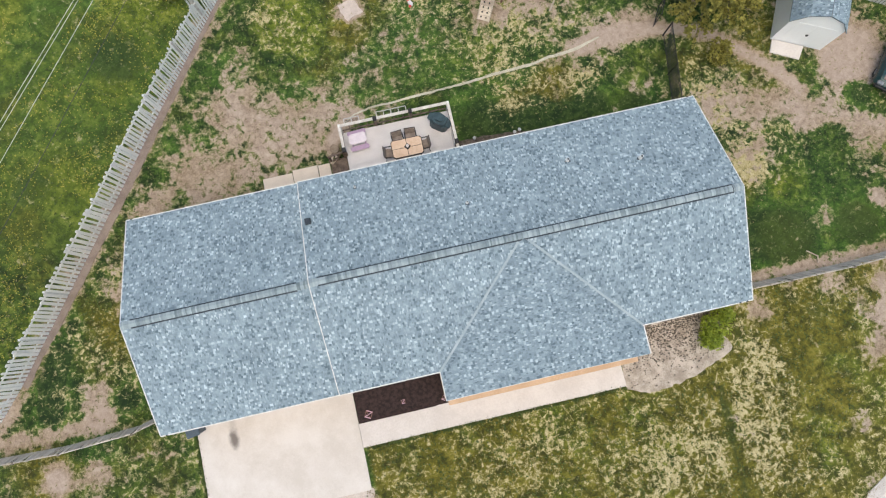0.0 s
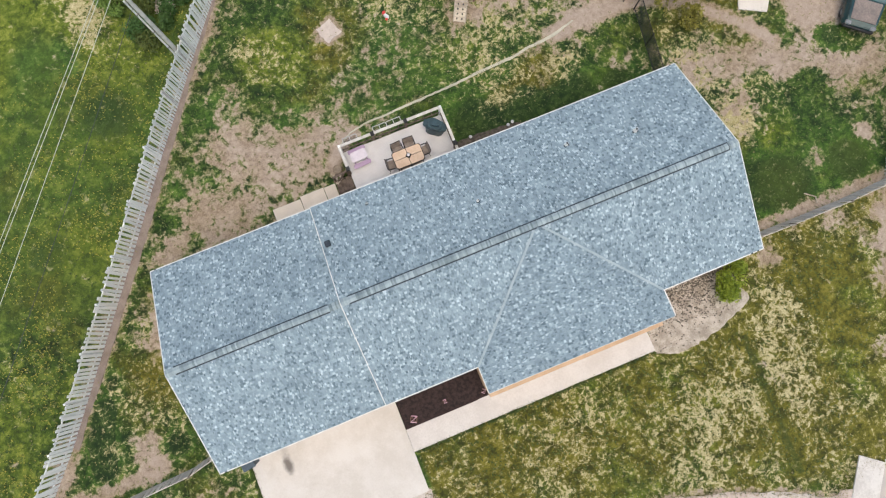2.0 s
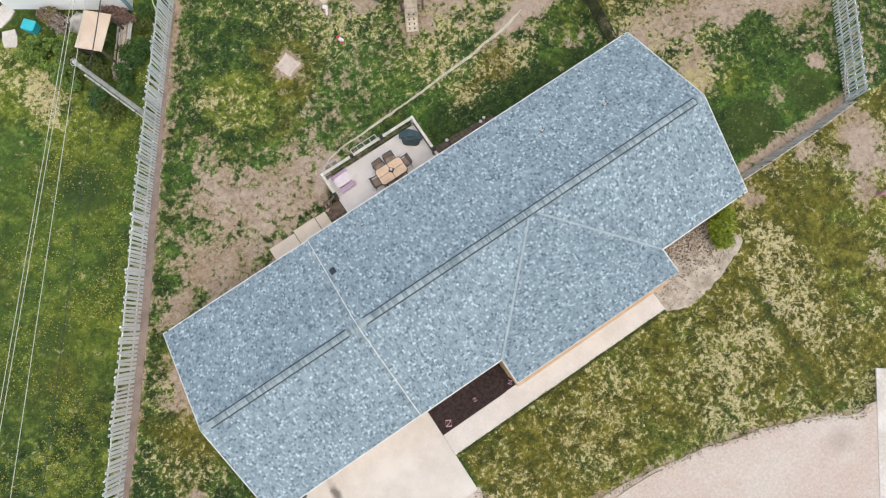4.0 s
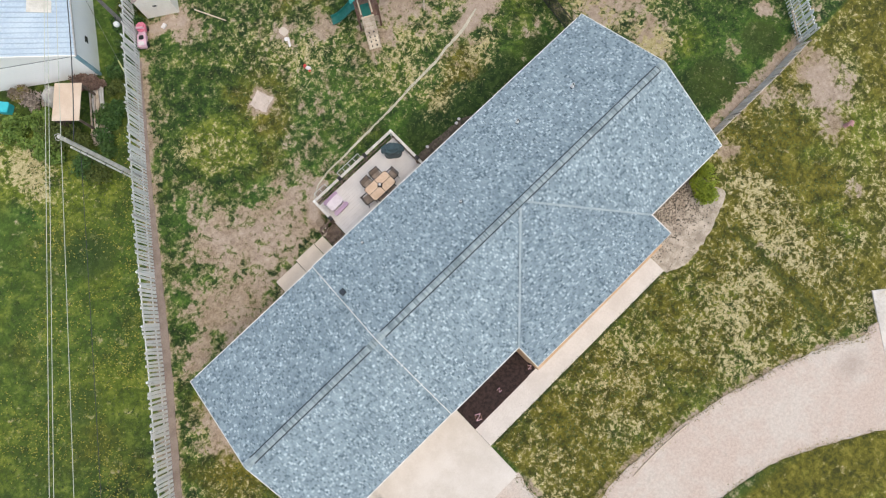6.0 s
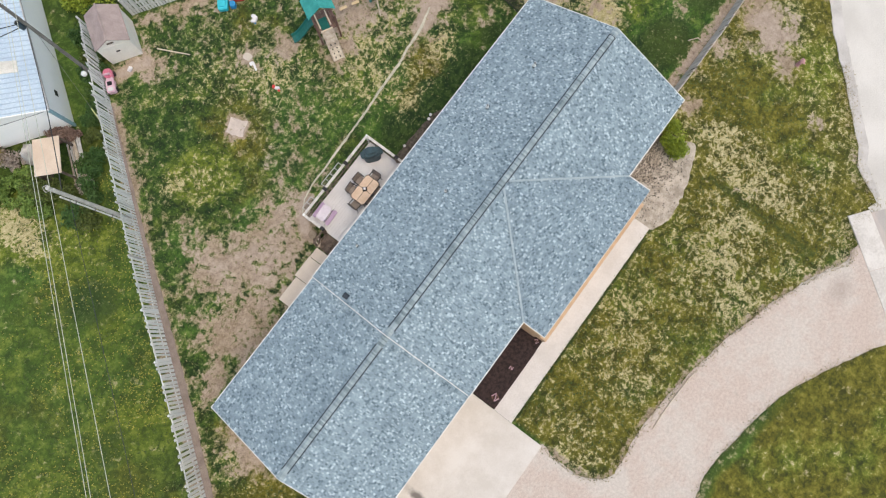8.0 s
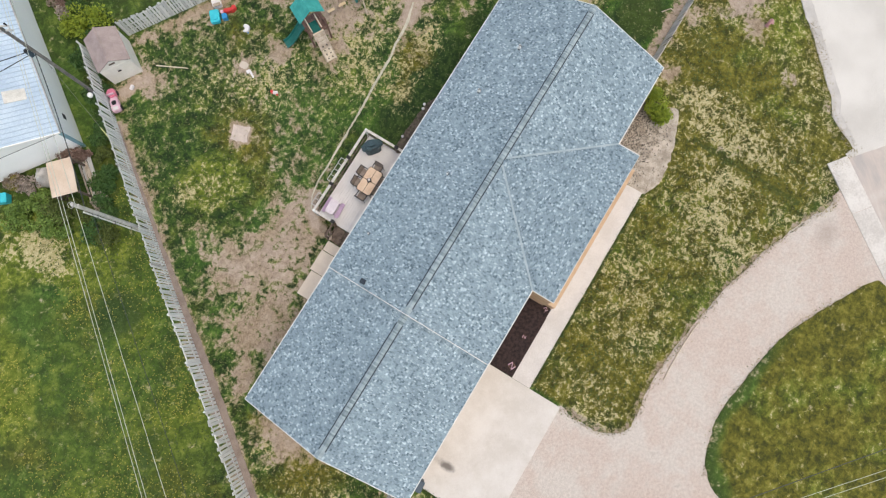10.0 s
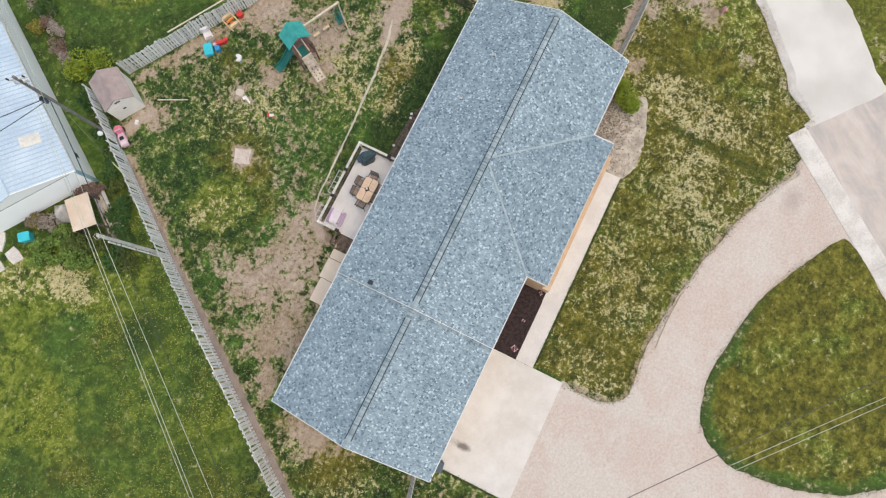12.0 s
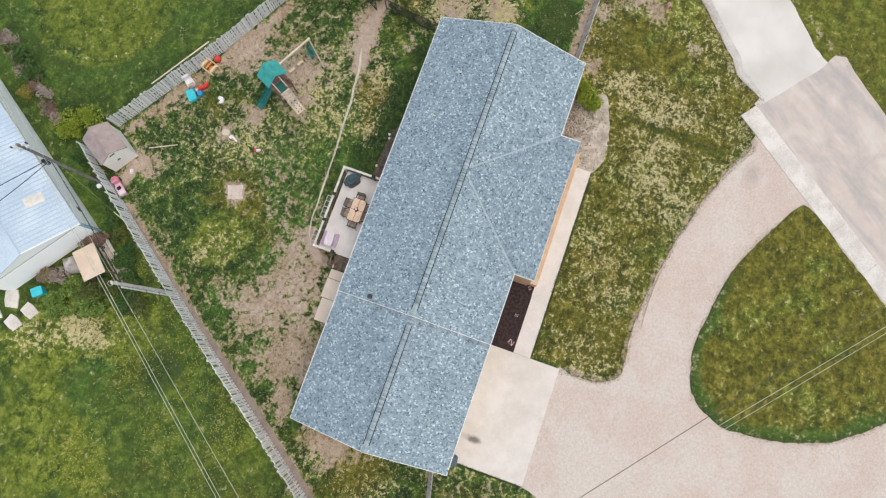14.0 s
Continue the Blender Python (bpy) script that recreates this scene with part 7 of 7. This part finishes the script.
rng = random.Random(77)
for i in range(20):
    t = i / 19
    x, y = -9.2 + 9.0 * t + rng.uniform(-0.4, 0.4), 21.1 + 8.2 * t + rng.uniform(-0.4, 0.4)
    if i > 1:
        x, y = x + 0.6, y - 0.45
    shrub("shrub", x - 0.2, y, rng.uniform(0.7, 1.05) * (0.72 if i > 1 else 1.0), rng.uniform(0.25, 0.5), LEAF_OLIVE if i % 7 == 0 else (LEAF_EMERALD, LEAF_EMERALD, LEAF_DARK)[i % 3], "dense dark green shrub between fence and building" if i % 7 else "yellow-green weedy shrub between fence and building", 50 + i, 1500, 0.10)
for i, (x, y, r, m, words) in enumerate(((0.45, 28.75, 1.15, LEAF_BRIGHT, "bright yellow-green shrub behind the shed"), (-0.25, 29.35, 0.9, LEAF_BRIGHT, "bright yellow-green shrub behind the shed"),
                                          (-9.2, 23.5, 1.15, LEAF_OLIVE, "rounded olive-green shrub at the foot of the pole"), (-10.0, 23.5, 0.95, LEAF_WEED, "rank green weeds beside the building"),
                                          (-9.3, 25.0, 0.8, LEAF_WEED, "rank green weeds beside the building"), (-10.6, 25.4, 1.0, LEAF_WEED, "rank green weeds by the stepping stones"), (-9.3, 26.9, 0.5, LEAF_GOLD, "yellow-green weeds against the wall"), (-10.0, 24.2, 0.7, LEAF_WEED, "rank green weeds by the lean-to"), (-8.6, 22.7, 0.7, LEAF_OLIVE, "rank olive weeds by the pole"), (-10.4, 25.9, 0.6, LEAF_WEED, "rank green weeds beside the building"),
                                          (1.1, 33.4, 0.5, LEAF_GOLD, "small yellow-brown shrub by the building"), (2.6, 33.6, 0.8, LEAF_DARK, "dark green weeds behind the building"), (3.5, 34.6, 0.9, LEAF_DARK, "dark green weeds behind the building"), (1.0, 30.2, 0.7, LEAF_DARK, "dark green weeds behind the shed"))):
    shrub("shrub", x, y, r, r * (0.35 if m == LEAF_DRY else 0.95), m, words, 90 + i, 1500, 0.11, 1.5 if m == LEAF_DRY else 1.0, 40)


rng = random.Random(88)
for i in range(17):
    t = i / 16
    x, y = 0.2 + 4.2 * t + 0.25 * math.sin(i * 1.9), 30.8 + 5.8 * t + rng.uniform(-0.2, 0.2)
    shrub("brush_heap", x, y, rng.uniform(0.4, 0.6), rng.uniform(0.18, 0.4), (DEBRIS, RED_BRUSH, LEAF_DRY, LEAF_OLIVE, DEBRIS)[i % 5], "low tangle of dry brush along the building" if i % 5 != 3 else "low olive weeds among dry brush", 120 + i, 750, 0.085, 1.5, 54)


# ---- poles and wires ----
def utility_pole(x, y, h, foot, head, material, label, turn):
    ob = tagged(group("utility_pole", x, y, 0, turn), label, "utility pole")
    bm = bmesh.new()
    cyl(bm, (0, 0, -0.2), (0, 0, h), foot, head, 12)
    part("shaft", bm, material, ob)
    return ob


def service_pole():
    """A slim grey pole with a white conduit up its side and a coil of cable at its head."""
    pole = utility_pole(-7.72, 19.42, 6.6, 0.12, 0.085, POLE_WOOD, "slim grey weathered wooden utility pole outside the fence", 127)
    bm = bmesh.new()
    cyl(bm, (0.0, 0.20, 0), (0.0, 0.17, 5.7), 0.045, 0.045, 8)
    part("conduit", bm, WHITE_TRIM, pole, "white conduit pipe")
    bm = bmesh.new()
    turns = [(0.14 * math.cos(radians(a)) + 0.16, 0.14 * math.sin(radians(a)) - 0.02, 6.35 + a * 0.0002) for a in range(0, 390, 30)]
    for p, q in zip(turns, turns[1:]):
        cyl(bm, p, q, 0.011, 0.011, 6)
    part("cable_coil", bm, GREY_BOARD, pole, "pale coil of cable")
    bm = bmesh.new()
    box(bm, -0.16, 0.16, -0.05, 0.05, 6.28, 6.36, 0.01)
    part("bracket", bm, POLE_WOOD, pole)
    for z in (1.6, 3.1, 4.6):
        bm = bmesh.new()
        box(bm, -0.05, 0.05, 0.08, 0.24, z, z + 0.06)
        part("conduit_clip", bm, POLE_DARK, pole)


def yard_pole():
    """The neighbour's pole: short steel arms with pale insulators, a transformer and a globe lamp low down."""
    pole = utility_pole(-2.85, 25.45, 8.7, 0.10, 0.072, POLE_DARK, "grey-brown wooden utility pole beside the fence", 127)
    for z, w in ((8.45, 0.42), (8.1, 0.34)):
        bm = bmesh.new()
        beam(bm, (-w, 0, z), (w, 0, z), 0.06, 0.07)
        arm = part("crossarm", bm, GREY_BOARD, pole, "short pale crossarm")
        for dx in (-w + 0.05, w - 0.05):
            bm = bmesh.new()
            cyl(bm, (dx, 0, z + 0.03), (dx, 0, z + 0.18), 0.03, 0.045, 8)
            part("insulator", bm, DARK_METAL if z > 8.2 else LAMP_GLASS, arm)
    for sgn in (-1, 1):
        bm = bmesh.new()
        beam(bm, (sgn * 0.34, 0, 8.10), (0, 0, 7.7), 0.03, 0.03)
        part("brace", bm, LAMP_GLASS, pole, "pale steel brace")
    bm = bmesh.new()
    cyl(bm, (0.22, 0.08, 6.0), (0.22, 0.08, 6.45), 0.12, 0.12, 14)
    can = part("transformer", bm, BIN_BLUE, pole, "slate blue transformer can")
    bm = bmesh.new()
    cyl(bm, (0.22, 0.08, 6.45), (0.22, 0.08, 6.52), 0.10, 0.04, 12)
    part("lid", bm, DARK_METAL, can)
    bm = bmesh.new()
    bmesh.ops.create_uvsphere(bm, u_segments=14, v_segments=8, radius=0.15, matrix=Matrix.Translation((-0.15, 0.43, 2.05)))
    part("lamp_globe", bm, LAMP_GLASS, pole, "white lamp globe")
    bm = bmesh.new()
    cyl(bm, (0, 0, 2.1), (-0.15, 0.43, 2.1), 0.03, 0.03, 6)
    part("lamp_arm", bm, DARK_METAL, pole)


service_pole()
yard_pole()


def wire(name, a, b, r, material, sag, label):
    a, b = Vector(a), Vector(b)
    n, seg, verts, faces = 24, 5, [], []
    side = Vector((-(b - a).y, (b - a).x, 0)).normalized()
    for i in range(n + 1):
        t = i / n
        c = a.lerp(b, t) - Vector((0, 0, sag * 4 * t * (1 - t)))
        for k in range(seg):
            w = 6.2832 * k / seg
            verts.append(tuple(c + side * math.cos(w) * r + Vector((0, 0, math.sin(w) * r))))
    for i in range(n):
        for k in range(seg):
            faces.append((i * seg + k, i * seg + (k + 1) % seg, (i + 1) * seg + (k + 1) % seg, (i + 1) * seg + k))
    raw(name, verts, faces, material, None, "", label, "wire")


for (cx, cy, z), (dx, dy) in (((-11.71, 15.04, 6.75), (0.623, 0.782)), ((-11.60, 14.93, 6.75), (0.622, 0.783)), ((-11.49, 13.90, 6.95), (0.606, 0.795))):
    wire("overhead_wire", (cx + 32 * dx, cy + 32 * dy, z + 0.1), (cx - 30 * dx, cy - 30 * dy, z), 0.012, WIRE_PALE, 0.0, "pale overhead wire above the field")
wire("overhead_cable", (-7.72, 19.42, 5.1), (-33.0, -14.6, 5.2), 0.012, WIRE_DARK, 0.2, "dark overhead cable above the field")
wire("overhead_cable", (-7.72, 19.42, 5.6), (-2.85, 25.45, 6.2), 0.022, WIRE_DARK, 0.2, "dark sagging cable between the two poles")
for z, x, y, low in ((6.3, -10.0, 33.0, 0.30), (6.15, -11.5, 31.8, 0.45)):
    wire("overhead_cable", (-2.85, 25.45, z), (x, y, 5.2), 0.022, WIRE_DARK, low, "dark cable above the metal roof")
for cx, cy, z, dx, dy, r, look_of, words in ((-6.30, -9.20, 6.0, 0.767, -0.642, 0.017, WIRE_DARK, "dark overhead cable above the drive"), (-0.79, -14.89, 5.75, 0.750, -0.662, 0.011, WIRE_PALE, "pale overhead wire above the drive"), (-0.97, -15.10, 5.75, 0.750, -0.662, 0.011, WIRE_PALE, "pale overhead wire above the drive")):
    wire("overhead_wire", (cx + 34 * dx, cy + 34 * dy, z), (cx - 32 * dx, cy - 32 * dy, z), r, look_of, 0.0, words)


def guy_wire():
    """A stay from the yard pole to the ground with a yellow guard tube on its lower end."""
    ob = tagged(group("guy_wire", -5.05, 22.55), "thin pole stay with a pale yellow guard tube", "guy wire")
    tie = Vector((2.2, 2.9, 5.6))
    bm = bmesh.new()
    cyl(bm, (0, 0, -0.05), tie, 0.008, 0.008, 5)
    part("strand", bm, WIRE_MID, ob)
    bm = bmesh.new()
    cyl(bm, tie * 0.06, tie * 0.36, 0.035, 0.03, 8)
    part("guard", bm, GUARD, ob, "pale yellow guard tube")


guy_wire()


# ---- turf tufts and flowers ----
def tufts(name, count, seed, material, where, low, high, label):
    """Short bent blades standing in the turf."""
    rng = np.random.RandomState(seed)
    x, y = rng.uniform(-26, 30, count * 6), rng.uniform(-27, 36, count * 6)
    keep = where(x, y, rng)
    x, y = x[keep][:count], y[keep][:count]
    verts, faces = [], []
    for cx, cy in zip(x, y):
        for _ in range(4):
            a, s = rng.uniform(0, 6.283), rng.uniform(low, high)
            c, w = (math.cos(a), math.sin(a)), s * 0.22
            k = len(verts)
            verts += [(cx - c[1] * w, cy + c[0] * w, -0.03), (cx + c[1] * w, cy - c[0] * w, -0.03), (cx + c[0] * s * 0.9, cy + c[1] * s * 0.9, s * rng.uniform(0.15, 0.5))]
            faces.append((k, k + 1, k + 2))
    raw(name, verts, faces, material, None, "stuff", label, "grass")


def open_turf(x, y):
    house_at = (x > -12) & (x < 13.8) & (y > -1.8) & (y < 9.5)
    deck_at = (x > -6.4) & (x < 3.3) & (y > 9) & (y < 12.1)
    paved = ((x > -11.5) & (x < -4) & (y < 0.5) & (y > -5)) | ((x > -4.3) & (x < 8.4) & (y > -2.8) & (y < 0)) | ((x > 8) & (x < 13.5) & (y > -3.4) & (y < 0.5))
    loop = (y < -7.6 - np.maximum(0, x - 2) * 0.36) | ((x < -3.2) & (x > -12) & (y < -4.3))
    road_at = (x - 15.0) * 0.79 - (y + 11.2) * 0.61 > -0.8
    beyond = road_at & (y < 2)
    hall = (x < -2.5) & (y > 29 + 0.78 * (x + 5)) | ((x - (-5.25)) * -0.817 + (y - 23.3) * 0.577 > -0.3) & ((x + 5.25) * 0.577 + (y - 23.3) * 0.817 > -0.3)
    return ~(house_at | deck_at | paved | loop | beyond | hall)


def leafy(x, y, rng):
    bare, dry, lush, straw, fresh = fields(x, y)
    return open_turf(x, y) & (bare + rng.uniform(-0.1, 0.1, len(x)) < 0.16)


def strawy(x, y, rng):
    bare, dry, lush, straw, fresh = fields(x, y)
    return open_turf(x, y) & (straw > rng.uniform(0.0, 0.6, len(x)))


def meadow(x, y, rng):
    w = np.array([noise.noise(Vector((a * 0.35, b * 0.35, 3.0))) for a, b in zip(x, y)])
    return (x + 0.9 < -(26.6 - y) * 0.74 - 1.2) & (x < -6) & (y < 22) & (w > rng.uniform(-0.35, 0.5, len(x)))


def edge_tufts(name, line, count, seed, material, low, high, spread, label):
    """Ragged blades along the edge of a path or lawn."""
    rng = np.random.RandomState(seed)
    legs = [(Vector(a), Vector(b)) for a, b in zip(line, line[1:])]
    weights = np.array([(b - a).length for a, b in legs])
    verts, faces = [], []
    for i in rng.choice(len(legs), count, p=weights / weights.sum()):
        a, b = legs[i]
        c = a.lerp(b, rng.uniform())
        cx, cy = c.x + rng.normal(0, spread), c.y + rng.normal(0, spread)
        for _ in range(5):
            t, s = rng.uniform(0, 6.283), rng.uniform(low, high)
            d, w, k = (math.cos(t), math.sin(t)), s * 0.24, len(verts)
            verts += [(cx - d[1] * w, cy + d[0] * w, -0.01), (cx + d[1] * w, cy - d[0] * w, -0.01), (cx + d[0] * s, cy + d[1] * s, 0.03 + s * rng.uniform(0.2, 0.6))]
            faces.append((k, k + 1, k + 2))
    raw(name, verts, faces, material, None, "stuff", label, "grass")


LAWN_EDGE = [(13.0, -12.0), (11.6, -11.1), (9.0, -10.0), (6.0, -9.05), (3.1, -8.45), (-0.3, -8.0), (-2.4, -8.1), (-3.5, -7.95), (-4.1, -7.1), (-4.2, -6.2), (-4.2, -4.5)]
ISLE_EDGE = [(10.2, -15.9), (9.6, -15.15), (6.3, -13.25), (3.4, -12.3), (0.0, -11.8), (-1.6, -11.95), (-3.0, -12.5), (-4.15, -14.4), (-4.0, -17.1), (-3.15, -20.2), (-1.9, -22.3), (-0.4, -23.9), (1.2, -25.2)]
edge_tufts("edge_straw", LAWN_EDGE, 900, 4, EDGE_STRAW, 0.025, 0.06, 0.13, "straw-coloured stalks along the lawn edge")
edge_tufts("edge_grass", LAWN_EDGE, 160, 5, BLADE, 0.03, 0.07, 0.09, "green blades along the lawn edge")
edge_tufts("edge_straw", ISLE_EDGE, 1100, 6, EDGE_STRAW, 0.025, 0.065, 0.13, "straw-coloured stalks round the turf island")
edge_tufts("edge_grass", ISLE_EDGE, 200, 7, BLADE, 0.03, 0.07, 0.09, "green blades round the turf island")
edge_tufts("edge_grass", [(-4.0, -2.75), (8.1, -2.75)], 700, 8, BLADE, 0.04, 0.09, 0.04, "green blades along the walk")
edge_tufts("edge_grass", [(-11.35, 0.2), (-11.35, -4.5)], 260, 9, BLADE, 0.04, 0.10, 0.05, "green blades along the concrete drive")
edge_tufts("edge_straw", [(22.0, -6.1), (18.8, -8.7), (17.4, -9.7), (16.3, -11.5), (14.6, -10.9), (13.0, -12.0)], 700, 10, EDGE_STRAW, 0.025, 0.065, 0.2, "straw-coloured stalks along the road")
tufts("grass_tufts", 26000, 1, BLADE, leafy, 0.05, 0.11, "short green grass blades in the turf")
tufts("straw_tufts", 9000, 2, BLADE_DRY, strawy, 0.05, 0.10, "dry straw-coloured blades in the turf")
tufts("meadow_flowers", 30000, 3, FLOWER, meadow, 0.04, 0.065, "small yellow flowers in the meadow")
